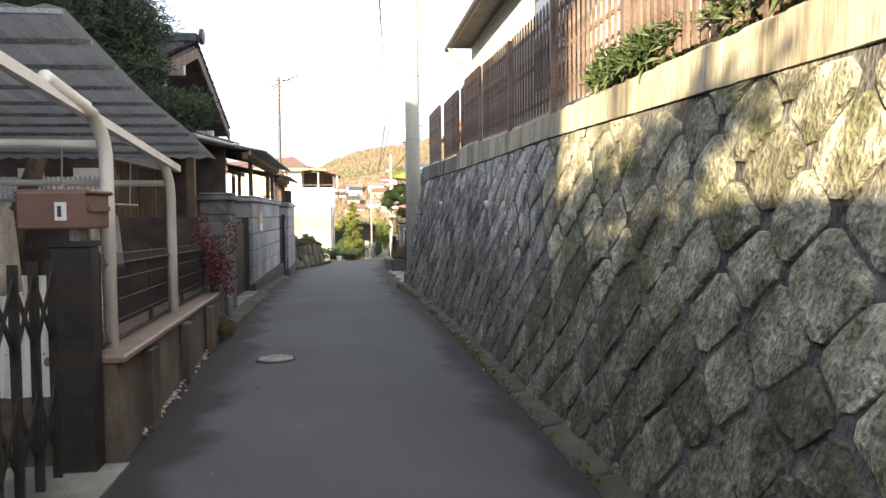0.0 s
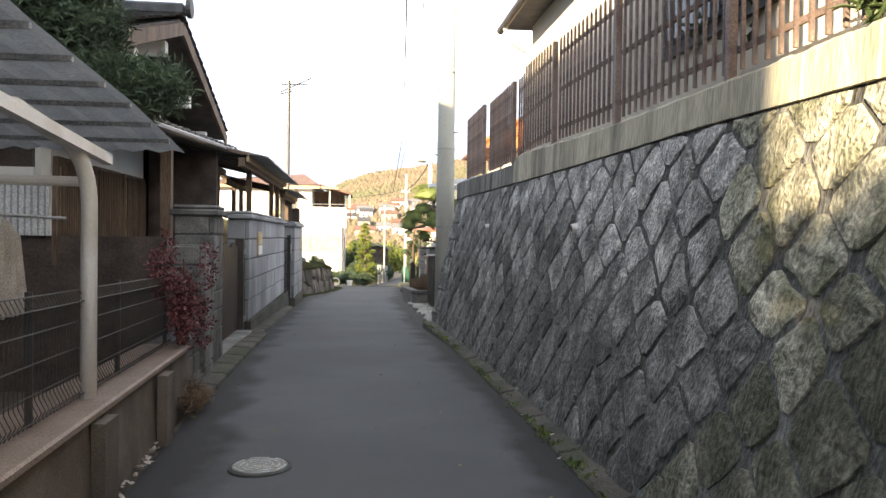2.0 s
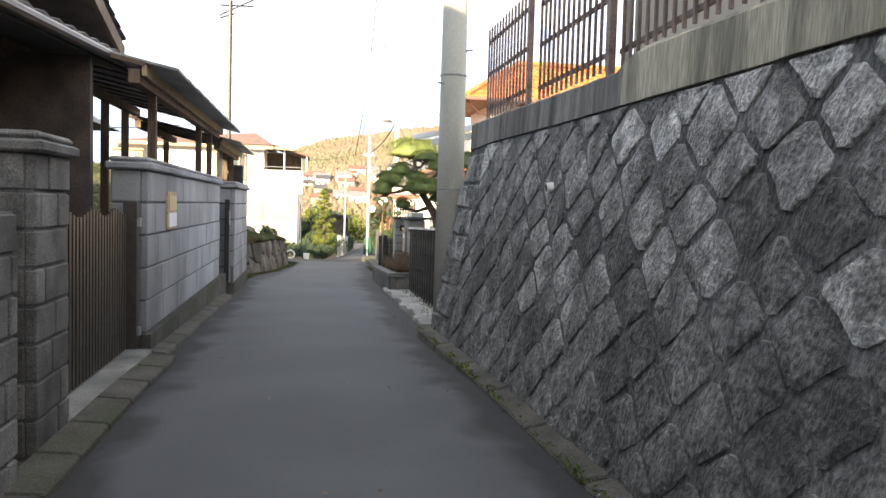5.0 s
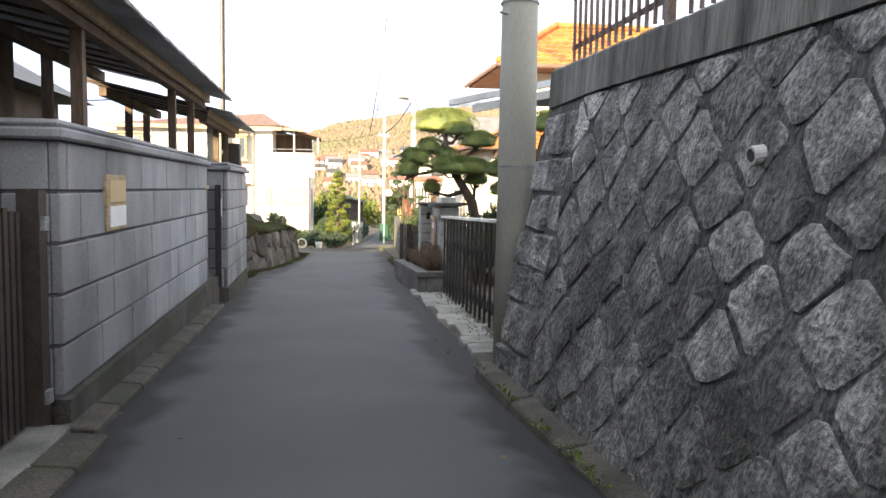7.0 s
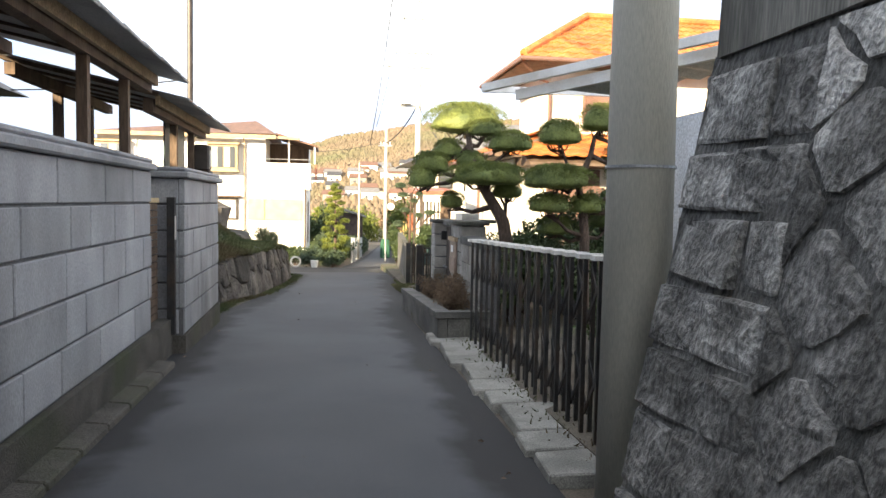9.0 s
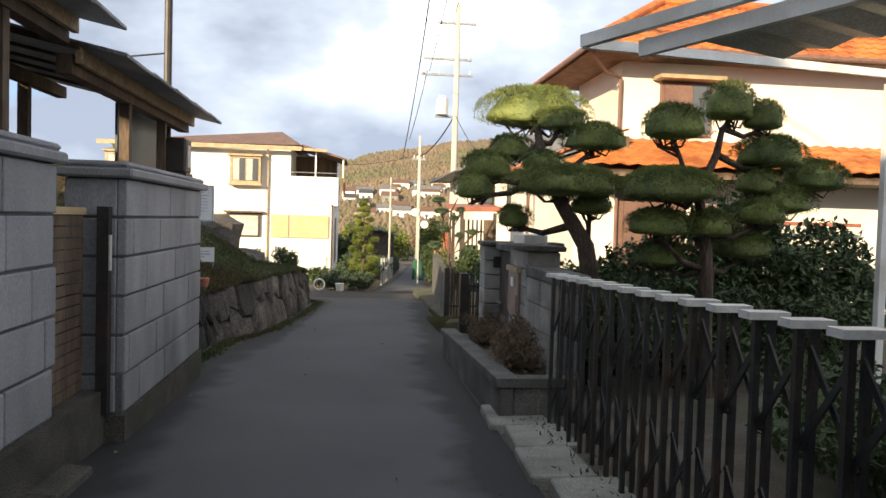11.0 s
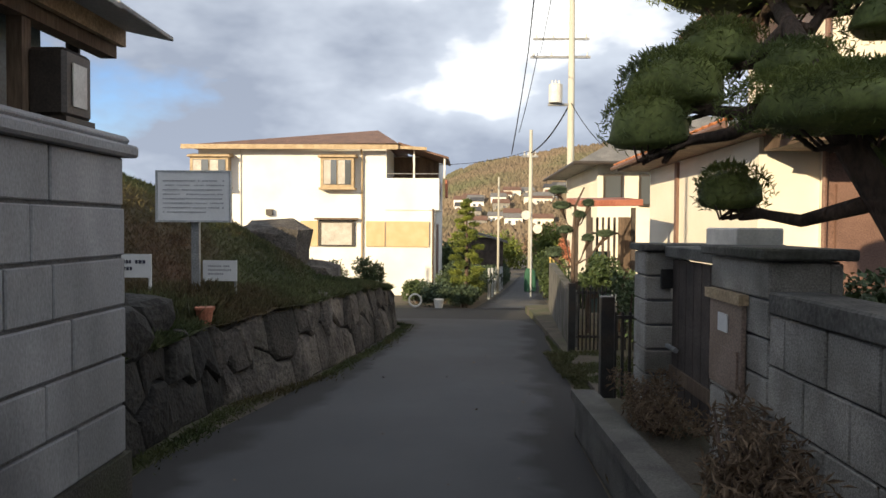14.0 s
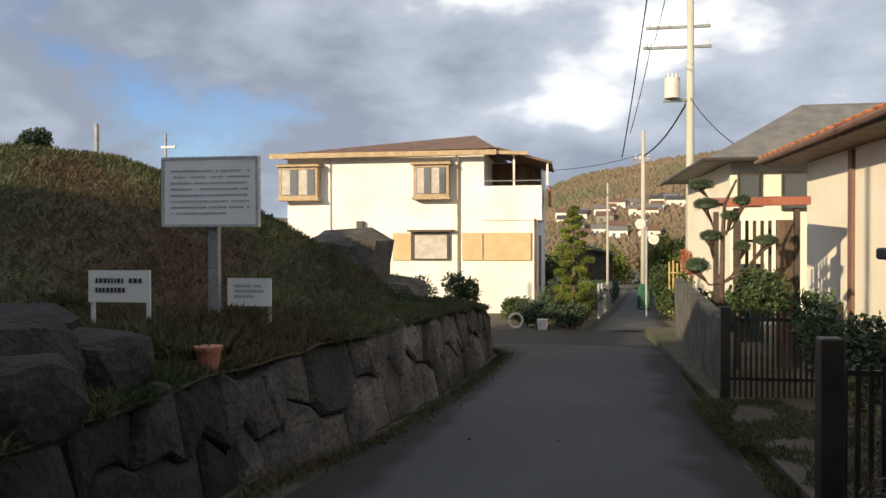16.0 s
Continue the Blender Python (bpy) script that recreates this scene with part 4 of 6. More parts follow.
part("wall", box(-13, -4.8, 17.2, 24.4, -0.5, 3.0), "darkwall", hb)
part("roof", hexa(bmesh.new(), [(-13.6, 16.82, 2.9), (-4.3, 16.82, 2.9), (-4.3, 24.8, 2.9), (-13.6, 24.8, 2.9), (-11, 20.4, 4.6), (-7, 20.4, 4.6), (-7, 20.9, 4.6), (-11, 20.9, 4.6)]), "tile", hb)
# unseen house; roof height set by the shade edge on the stone wall
hs = thing("unseen_shade_house", (-9, -14, 0), "plain unseen house at the lane's start, added for its shade", "house")
part("wall", box(-14, -4.2, -22, -4.8, -0.2, 3.95), "plaster", hs)
part("roof", hexa(bmesh.new(), [(-14.5, -22.5, 4.05), (-3.6, -22.5, 4.05), (-3.6, -4.55, 4.05), (-14.5, -4.55, 4.05), (-9.5, -18, 5.6), (-8.5, -18, 5.6), (-8.5, -6, 5.6), (-9.5, -6, 5.6)]), "tile", hs)

# ---- house above the stone wall ----
hr = thing("upper_house", (4.5, 6, 2.4), "cream rendered house on the terrace above the stone wall", "house")
part("wall", box(2.1, 8.5, -2.0, 12.6, 2.2, 4.3), "cream", hr)
part("roof", hexa(bmesh.new(), [(1.74, -2.6, 4.24), (9.2, -2.6, 4.24), (9.2, 12.8, 4.24), (1.74, 12.8, 4.24), (4.6, 0.5, 5.7), (6.4, 0.5, 5.7), (6.4, 8.5, 5.7), (4.6, 8.5, 5.7)]), "tile", hr)
part("gutter", tube([(1.72, -2.6, 4.22), (1.72, 12.8, 4.22)], 0.05, 10), "bronze", hr)
part("downpipe", tube([(1.72, 12.5, 4.2), (1.8, 12.55, 4.02), (2.06, 12.64, 3.9), (2.06, 12.64, 2.4)], 0.035, 8), "cappla", hr)
part("window", box(2.06, 2.095, 6.6, 8.2, 2.8, 3.8), "bronze", hr)
part("window_pane", box(2.05, 2.059, 6.68, 8.12, 2.88, 3.72), "glass", hr)

# ---- white two-storey building ----
wb = thing("white_building", (-6, 52, -1.6), "white two-storey house with bay windows and a corner balcony", "building")
Y = 50.0
zb = gz(50) - 0.3
bm = box(-10.3, -2.8, Y, Y + 8, zb, 4.45)
box(-2.8, -0.85, Y, Y + 8, zb, 2.25, bm)
part("wall", bm, "plaster", wb, "white rendered wall")
part("wall", box(-2.8, -0.85, Y + 3.2, Y + 8, 2.25, 4.35), "plaster", wb)
part("balcony_wall", box(-2.85, -0.72, Y - 0.06, Y + 0.08, 1.95, 3.2), "plaster", wb, "white balcony parapet")
part("balcony_wall", box(-0.80, -0.70, Y + 0.09, Y + 3.2, 1.95, 3.1), "plaster", wb)
# dark sheet over the white wall stands for the shade inside the balcony
part("balcony_back", box(-2.8, -0.85, Y + 3.1, Y + 3.19, 2.25, 4.3), "wood", wb, "balcony back wall coloured dark for its shade")
part("roof", hexa(bmesh.new(), [(-10.8, Y - 0.55, 4.42), (-2.3, Y - 0.55, 4.52), (-2.3, Y + 8.5, 4.52), (-10.8, Y + 8.5, 4.42), (-8.0, Y + 3.0, 5.05), (-3.4, Y + 2.2, 5.35), (-3.4, Y + 4.5, 5.35), (-8, Y + 4.5, 5.05)]), "brownroof", wb, "low brown hipped roof")
part("fascia", box(-10.8, -2.3, Y - 0.58, Y - 0.53, 4.28, 4.46), "wood_pale", wb)
part("balcony_roof", hexa(bmesh.new(), [(-2.3, Y - 0.4, 4.5), (-0.35, Y - 0.2, 3.95), (-0.35, Y + 3.5, 3.95), (-2.3, Y + 3.5, 4.5), (-2.3, Y - 0.4, 4.58), (-0.35, Y - 0.2, 4.03), (-0.35, Y + 3.5, 4.03), (-2.3, Y + 3.5, 4.58)]), "brownroof", wb)
part("fascia", beam((-2.8, Y - 0.45, 4.4), (-1.2, Y - 0.42, 4.32), 0.05, 0.12), "wood_pale", wb)
for x in (-1.75, -0.55):
    part("balcony_post", box(x, x + 0.07, Y, Y + 0.07, 3.2, 4.3 if x < -1 else 4.0), "white", wb)
part("balcony_rail", tube([(-2.8, Y, 3.38), (-0.75, Y, 3.38)], 0.02, 6), "steel", wb)
part("downpipe", tube([(-3.75, Y - 0.5, 4.35), (-3.75, Y - 0.1, 4.1), (-3.75, Y - 0.08, zb)], 0.04, 8), "wood_pale", wb)
part("downpipe", tube([(-0.95, Y - 0.08, 2.0), (-0.95, Y - 0.08, zb)], 0.04, 8), "wood", wb)
part("downpipe", tube([(-8.6, Y - 0.05, 4.3), (-8.6, Y - 0.05, 1.2)], 0.025, 8), "cappla", wb)
for x0, x1 in ((-10.55, -8.92), (-5.4, -3.98)):
    w = part("bay_window", box(x0 + 0.06, x1 - 0.06, Y - 0.42, Y - 0.02, 2.8, 3.98), "wood_pale", wb, "timber framed bay window")
    part("bay_roof", hexa(bmesh.new(), [(x0 - 0.05, Y - 0.55, 3.98), (x1 + 0.05, Y - 0.55, 3.98), (x1 + 0.05, Y, 3.98), (x0 - 0.05, Y, 3.98), (x0, Y - 0.5, 4.06), (x1, Y - 0.5, 4.06), (x1, Y, 4.14), (x0, Y, 4.14)]), "wood_pale", w)
    k = (x1 - x0 - 0.4) / 2
    for i in range(2):
        xa = x0 + 0.18 + i * (k + 0.05)
        part("pane", box(xa, xa + k, Y - 0.445, Y - 0.425, 2.92, 3.88), "glass", w)
        part("curtain", box(xa + 0.02, xa + k * 0.55, Y - 0.452, Y - 0.447, 2.94, 3.86), "cloth", w, "pale curtain")
    part("sill", box(x0, x1, Y - 0.5, Y, 2.72, 2.8), "wood_pale", w)
w = part("window", box(-5.45, -4.05, Y - 0.1, Y - 0.01, 0.5, 1.5), "bronze", wb)
part("pane", box(-5.35, -4.15, Y - 0.125, Y - 0.105, 0.56, 1.42), "cloth", w, "curtained pane")
part("hood", box(-5.6, -3.9, Y - 0.35, Y, 1.55, 1.62), "wood", w)
for x0, x1 in ((-6.2, -5.5), (-3.6, -2.85), (-2.8, -1.1)):
    part("shutter", box(x0, x1, Y - 0.08, Y - 0.01, 0.5, 1.5), "beige", wb, "beige rain shutter box")
part("vent", box(-7.55, -7.3, Y - 0.2, Y - 0.01, 1.7, 1.95), "bronze", wb, "dark vent hood")
part("side_door", box(-0.84, -0.82, Y + 0.6, Y + 2.6, -0.6, 1.4), "rust", wb)
part("balcony_laundry", box(-0.5, -0.42, Y + 0.6, Y + 2.0, 2.5, 3.2), "terracotta", wb, "orange cloth on the side rail")

# ---- mound with boulder wall ----
def mound_edge(y):
    return float(np.interp(y, [24.3, 25.2, 27, 28.5, 32, 35.2, 36.3], [-2.1, -1.95, -1.9, -1.42, -1.05, -0.95, -1.5]))


def mound_z(x, y):
    d = math.hypot((x + 6.9) / 4.8, (y - 32.0) / 5.6)
    top = 2.1 * max(0.0, 1 - d ** 1.6) if d < 1 else 0.0
    shelf = float(np.interp(y, [24, 26, 28, 29.5, 33, 36], [0.28, 0.34, 0.38, 0.40, 0.24, -0.02]))
    edge = max(0.0, min(1.0, (mound_edge(y) - x) / 0.8))
    return shelf + top + 0.12 * edge + 0.10 * noise.noise((x * 0.9, y * 0.9, 2)) + 0.03 * noise.noise((x * 4, y * 4, 7))


rows_m = []
for i in range(61):
    y = 24.4 + 12.2 * i / 60
    e = mound_edge(y) - 0.12
    rows_m.append([(e - 16 * (j / 60) ** 1.3, y, mound_z(e - 16 * (j / 60) ** 1.3, y) if i < 60 else -1.2) for j in range(61)])
solid("mound", strip(rows_m), "turf", "old grassy earth mound behind a boulder wall", "mound", kind="structure", smooth=True)
rng = random.Random(5)
pts = []
for _ in range(85000):
    y = 24.5 + 11.6 * rng.random()
    x = mound_edge(y) - 0.15 - 9.5 * rng.random() ** 1.5
    pts.append((x, y, mound_z(x, y) - 0.01))
for _ in range(5000):
    y = rng.uniform(24.8, 36.0)
    x = mound_edge(y) - 0.16 - abs(rng.gauss(0, 0.1))
    if noise.noise((y * 1.3, 0, 6)) > -0.2:
        pts.append((x, y, mound_z(x, y) + rng.uniform(-0.06, 0.01)))
vs2, fs2 = cards([(q[0], q[1], q[2]) for q in ((x, y, mound_z(x, y) - 0.01) for x, y in ((rng.uniform(-3.9, -2.15), rng.uniform(26.9, 28.1)) for _ in range(6000)))], 0.2, rng, 0.4, 1.6, 0.045)
tagged(foliage("sign_tufts", vs2, fs2, "grass"), "taller rough grass round the sign posts", "grass", kind="stuff")
vs, fs = cards(pts, 0.095, rng, 0.5, 1.3, 0.07)
tagged(foliage("mound_grass", vs, fs, "grass"), "rough mixed green and tan grass on the mound", "grass", kind="stuff")


def boulder(x, y, z, sx, sy, sz, seed):
    bm = bmesh.new()
    bmesh.ops.create_icosphere(bm, subdivisions=2, radius=1.0)
    for v in bm.verts:
        c = v.co.copy()
        k = 1 + 0.30 * noise.noise(c * 1.2 + Vector((seed * 3.1, 0, 0))) + 0.12 * noise.noise(c * 3 + Vector((0, seed, 0)))
        # squared-off lump
        c = Vector([math.copysign(abs(q) ** 0.62, q) for q in c])
        v.co = Vector((x + c.x * sx * k, y + c.y * sy * k, z + c.z * sz * k))
    return bm


bw = thing("boulder_wall", (-1.6, 27, -0.4), "low dry-laid wall of brown rough boulders", "stone wall")
bm = bmesh.new()
for i in range(24):
    a, b = 24.6 + i * 0.48, 24.6 + (i + 1) * 0.48
    hexa(bm, [(mound_edge(a) - 0.7, a, -1.2), (mound_edge(a) - 0.16, a, -1.2), (mound_edge(b) - 0.16, b, -1.2), (mound_edge(b) - 0.7, b, -1.2),
              (mound_edge(a) - 0.7, a, mound_z(mound_edge(a) - 0.7, a) - 0.06), (mound_edge(a) - 0.25, a, mound_z(mound_edge(a) - 0.2, a) - 0.1),
              (mound_edge(b) - 0.25, b, mound_z(mound_edge(b) - 0.2, b) - 0.1), (mound_edge(b) - 0.7, b, mound_z(mound_edge(b) - 0.7, b) - 0.06)])
part("earth_core", bm, "mortar", bw)


def fitted_stone(poly, face, out, rng, joint=0.95, proud=0.05):
    """One stone whose outline (along, up) lies on a face; out is the side it stands proud to."""
    n = len(poly)
    cy, cz = sum(p[0] for p in poly) / n, sum(p[1] for p in poly) / n
    bm = bmesh.new()
    tilt_y, tilt_z = rng.uniform(-0.12, 0.12), rng.uniform(-0.12, 0.12)
    rings = []
    for s, d, r in ((joint + 0.03, -0.04, 0), (joint, proud * 0.35, 0.004), (joint - 0.11, proud * 0.8, 0.010), (joint * 0.5, proud, 0.014)):
        ring = []
        for (y, z) in poly:
            yy, zz = cy + (y - cy) * s, cz + (z - cz) * s
            lift = d + (rng.uniform(-r, r) + tilt_y * (yy - cy) + tilt_z * (zz - cz) if d > 0 else 0)
            ring.append(bm.verts.new((face(yy, zz) + out * lift, yy, zz)))
        rings.append(ring)
    for a, b in zip(rings, rings[1:]):
        for j in range(n):
            bm.faces.new((a[j], a[(j + 1) % n], b[(j + 1) % n], b[j]))
    c = bm.verts.new((face(cy, cz) + out * (proud * 1.05 + rng.uniform(-0.01, 0.012)), cy, cz))
    for j in range(n):
        bm.faces.new((rings[-1][j], rings[-1][(j + 1) % n], c))
    return bm


def mound_face(y, z):
    return mound_edge(y) - 0.10 - 0.16 * (z - gz(y))


rng = random.Random(11)


def rubble_node(k, b):
    r = random.Random(k * 7919 + b * 104729 + 5)
    y = 24.7 + k * 0.2 + r.uniform(-0.09, 0.09)
    f = b / 2 + (r.uniform(-0.2, 0.2) if b == 1 else (r.uniform(-0.14, 0.04) if b == 2 else 0))
    zg, zt = gz(y) - 0.05, mound_z(mound_edge(y) - 0.25, y) + 0.03
    return (y, zg + (zt - zg) * f)


for b in range(2):
    k = b % 2
    while k < 56:
        w = rng.choice((2, 2, 2, 3, 3, 1))
        poly = [rubble_node(k + i, b) for i in range(w + 1)] + [rubble_node(k + i, b + 1) for i in range(w, -1, -1)]
        if len(poly) == 4:
            poly = [poly[0], poly[1], ((poly[1][0] + poly[2][0]) / 2 + 0.02, (poly[1][1] + poly[2][1]) / 2), poly[2], poly[3], ((poly[0][0] + poly[3][0]) / 2 - 0.02, (poly[0][1] + poly[3][1]) / 2)]
        # near-black rock at the wall's near end, brown rubble beyond
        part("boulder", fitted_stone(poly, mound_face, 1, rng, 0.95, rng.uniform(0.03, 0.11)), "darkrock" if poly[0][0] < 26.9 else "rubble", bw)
        k += w
# the nearer boulders take the near-black rock too
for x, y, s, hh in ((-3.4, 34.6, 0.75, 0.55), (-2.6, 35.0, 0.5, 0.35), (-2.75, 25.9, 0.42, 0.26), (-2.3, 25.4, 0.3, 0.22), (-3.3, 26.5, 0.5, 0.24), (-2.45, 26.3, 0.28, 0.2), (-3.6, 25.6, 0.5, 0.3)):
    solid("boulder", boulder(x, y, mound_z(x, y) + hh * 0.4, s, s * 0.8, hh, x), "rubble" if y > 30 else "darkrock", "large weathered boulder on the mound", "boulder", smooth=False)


def writing(x, y, z, w, h, rows, m, parent, seed=1, dense=0.75):
    """Bars of print on a board that faces -y."""
    rng = random.Random(seed)
    bm = bmesh.new()
    rh = h / rows
    for r in range(rows):
        cx = x
        end = x + w * (1.0 if r < rows - 1 else 0.7)
        while cx < end - 0.02:
            ww = rng.uniform(0.3, 0.6) * rh * 0.8
            if rng.random() < 0.92:
                box(cx, min(cx + ww, end), y - 0.002, y, z + h - (r + 0.8) * rh, z + h - (r + 0.8) * rh + rh * dense * 0.6, bm)
            cx += ww + rh * 0.12
    return tagged(part("print", bm, m, parent), kind="stuff")


sg = thing("notice_board", (-2.5, 27.9, 0.4), "white notice board with faint grey text on a steel post", "sign")
part("post", box(-2.55, -2.47, 27.9, 27.96, mound_z(-2.5, 27.9) - 0.2, 1.4), "steel", sg)
bd = part("board", box(-2.9, -2.13, 27.86, 27.9, 1.36, 1.89), "paper", sg, bev=0.005)
for a in ((-2.92, -2.11, 1.35, 1.37), (-2.92, -2.11, 1.88, 1.90), (-2.92, -2.9, 1.37, 1.88), (-2.13, -2.11, 1.37, 1.88)):
    part("rim", box(a[0], a[1], 27.853, 27.903, a[2], a[3]), "zinc", bd)
writing(-2.84, 27.858, 1.44, 0.66, 0.38, 8, "greyink", bd, 3, 0.5)
for x0, x1, y, z0, z1, nr, inkm, rot in ((-3.32, -2.82, 27.5, 0.78, 1.02, 2, "ink", 0), (-2.53, -2.15, 28.2, 0.70, 0.93, 3, "greyink", 0)):
    s = thing("small_sign", ((x0 + x1) / 2, y, 0.4), "small white sign with dark printed lines on short legs", "sign", "small signs on the mound")
    b = part("board", box(x0, x1, y, y + 0.015, z0, z1), "paper", s)
    writing(x0 + 0.06, y - 0.001, z0 + 0.06, x1 - x0 - 0.12, z1 - z0 - 0.1, nr, inkm, b, 7, 0.85)
    for x in (x0 + 0.01, x1 - 0.035):
        part("leg", box(x, x + 0.025, y + 0.016, y + 0.04, 0.25, z1), "paper" if inkm == "ink" else "steel", s)
pot = thing("flower_pot", (-2.08, 27.0, 0.2), "orange terracotta flower pot on the wall top", "flower pot")
pz = mound_z(-2.08, 27.0)
part("pot", tube([(-2.08, 26.95, pz), (-2.08, 26.95, pz + 0.14)], 0.06, 14, r_end=0.085), "terracotta", pot)
part("rim", tube([(-2.08, 26.95, pz + 0.14), (-2.08, 26.95, pz + 0.165)], 0.095, 14), "terracotta", pot)

# ---- right: folding fence, gate, planter ----
folding_gate(1.70, 21.75, 1.66, 17.1, 1.22, 16, "cappla", "black concertina gate with pale caps beside the lane")
bm = bmesh.new()
rng = random.Random(4)
y = 16.9
while y < 22.0:
    ln_ = rng.uniform(0.4, 0.8)
    xa, xb = 1.22 + rng.uniform(-0.06, 0.05), 1.62 + rng.uniform(-0.05, 0.15)
    hexa(bm, [(xa, y, gz(y) - 0.1), (xb, y, gz(y) - 0.1), (xb, y + ln_ - 0.03, gz(y) - 0.1), (xa + 0.04, y + ln_ - 0.03, gz(y) - 0.1),
              (xa + 0.02, y + 0.02, gz(y) + 0.05), (xb, y, gz(y) + 0.06), (xb, y + ln_ - 0.04, gz(y) + 0.055), (xa + 0.05, y + ln_ - 0.05, gz(y) + 0.045)])
    y += ln_
solid("pavement", bm, "kerb", "cracked pale concrete edging slabs with moss", "pavement", kind="structure", bev=0.01)
solid("yard_right", hexa(bmesh.new(), [(1.55, 16.6, -0.4), (12, 16.6, -0.4), (12, 40, -1.2), (1.95, 40, -1.2), (1.55, 16.6, 0.0), (12, 16.6, 0.0), (12, 40, -0.3), (1.95, 40, -0.75)]), "soil", "garden soil behind the fence", "ground", kind="structure")
pt = thing("planter", (1.6, 24, -0.3), "low weathered concrete planter with a dark rim", "planter")
part("wall", hexa(bmesh.new(), [(1.30, 22.0, -0.5), (1.42, 22.0, -0.5), (1.42, 26.1, -0.6), (1.30, 26.1, -0.6), (1.30, 22.0, 0.08), (1.42, 22.0, 0.08), (1.42, 26.1, -0.10), (1.30, 26.1, -0.10)]), "dampc", pt, bev=0.01)
part("wall", box(1.425, 1.95, 22.0, 22.12, -0.5, 0.08), "mortar", pt, bev=0.01)
part("rim", hexa(bmesh.new(), [(1.27, 21.97, 0.084), (1.47, 21.97, 0.084), (1.47, 26.15, -0.094), (1.27, 26.15, -0.094), (1.27, 21.97, 0.16), (1.47, 21.97, 0.16), (1.47, 26.15, -0.02), (1.27, 26.15, -0.02)]), "dampc", pt, "mossy dark rim")
part("rim", box(1.474, 1.97, 21.97, 22.14, 0.084, 0.16), "dampc", pt)
part("soil_bed", hexa(bmesh.new(), [(1.43, 22.13, -0.4), (1.98, 22.13, -0.4), (1.98, 26.1, -0.4), (1.43, 26.1, -0.4), (1.43, 22.13, 0.06), (1.98, 22.13, 0.06), (1.98, 26.1, -0.08), (1.43, 26.1, -0.08)]), "soil", pt)

masonry("pillar_4", 1.82, 2.16, 25.9, 26.3, -0.42, 8, 0.195, 0.4, "cinder", "pale concrete block gate pillar", seed=21)
# the block faces of this garden wall look towards the lane
wr = solid("wall_garden", box(1.87, 2.05, 22.1, 23.48, -0.5, 0.92), "joint", "concrete block garden wall with a dark cap", "wall", kind="structure")
rng = random.Random(31)
for c in range(5):
    y = 22.1 - (0.2 if c % 2 else 0)
    while y < 23.4:
        a, b = max(y, 22.1) + 0.005, min(y + 0.4, 23.48) - 0.005
        part("block", box(1.845 - rng.uniform(0, 0.006), 1.868, a, b, -0.3 + c * 0.245, -0.3 + (c + 1) * 0.245 - 0.01), "cinder", wr, bev=0.006)
        y += 0.4
part("cap", box(1.82, 2.08, 22.05, 23.44, 0.925, 1.03), "mortar", wr, "dark mossy cap", bev=0.01)
px = masonry("pillar_5", 1.85, 2.2, 23.5, 24.36, -0.35, 8, 0.19, 0.4, "cinder", "block gate pillar with a letter plate", seed=22)
part("cap", box(1.79, 2.25, 23.45, 24.41, 1.175, 1.23), "mortar", px, bev=0.01)
p4 = bpy.data.objects["pillar_4"]
part("cap", box(1.78, 2.9, 25.86, 26.36, 1.142, 1.20), "mortar", p4, "dark cap slab", bev=0.01)
# faces towards the lane for the two pillars
for ob, x, ya, yb, z0, n, h in ((p4, 1.82, 25.9, 26.3, -0.42, 8, 0.195), (px, 1.85, 23.5, 24.36, -0.35, 8, 0.19)):
    for c in range(n):
        part("block", box(x - 0.006, x + 0.05, ya + 0.004, yb - 0.004, z0 + c * h + 0.006, z0 + (c + 1) * h - 0.006), "cinder", ob, bev=0.007)
tp = thing("trough", (2.15, 24.6, 1.2), "small white plant trough on the gate lintel", "planter")
part("box", box(2.02, 2.3, 24.45, 25.05, 1.19, 1.33), "cappla", tp, bev=0.01)
solid("gate_lintel", box(1.95, 2.2, 24.42, 25.85, 1.10, 1.185), "mortar", "dark timber lintel over the garden gate", "lintel", kind="structure", bev=0.008)
lb = thing("letter_plate", (1.83, 24.0, 0.7), "beige metal wall letter box with a white label", "letter box")
part("body", box(1.815, 1.842, 23.77, 24.29, 0.45, 0.98), "cap", lb, bev=0.006)
part("hood", box(1.79, 1.842, 23.75, 24.31, 0.93, 0.985), "wood_pale", lb)
part("label", box(1.806, 1.8135, 23.97, 24.12, 0.76, 0.86), "paper", lb, "white paper label")
part("lower_door", box(1.803, 1.8135, 23.81, 24.25, 0.49, 0.68), "cap", lb)
ic = thing("intercom", (2.05, 25.88, 0.85), "small black intercom box on the gate pillar", "intercom")
part("case", box(1.93, 2.03, 25.86, 25.898, 0.85, 1.0), "black", ic, bev=0.006)
dg = thing("wooden_gate", (2.0, 25.3, -0.3), "brown timber plank garden gate with a metal latch", "gate")
for k in range(8):
    part("plank", box(2.02, 2.05, 24.38 + k * 0.187, 24.38 + k * 0.187 + 0.18, -0.35, 1.08), "darkwall", dg, bev=0.004)
part("cross_rail", box(2.0, 2.018, 24.38, 25.87, 0.15, 0.25), "wood", dg)
part("latch", tube([(1.98, 25.6, 0.4), (1.98, 25.85, 0.4)], 0.02, 8), "steel", dg)
fp = thing("iron_fence", (1.64, 26.6, gz(26.6)), "black iron picket fence panel beside the pillar", "fence", "black iron panels")
part("post", box(1.58, 1.70, 26.52, 26.64, -0.6, 0.72), "black", fp, bev=0.01)
for k in range(7):
    part("bar", box(1.70 + k * 0.065, 1.725 + k * 0.065, 26.57, 26.59, -0.42, 0.58), "black", fp)
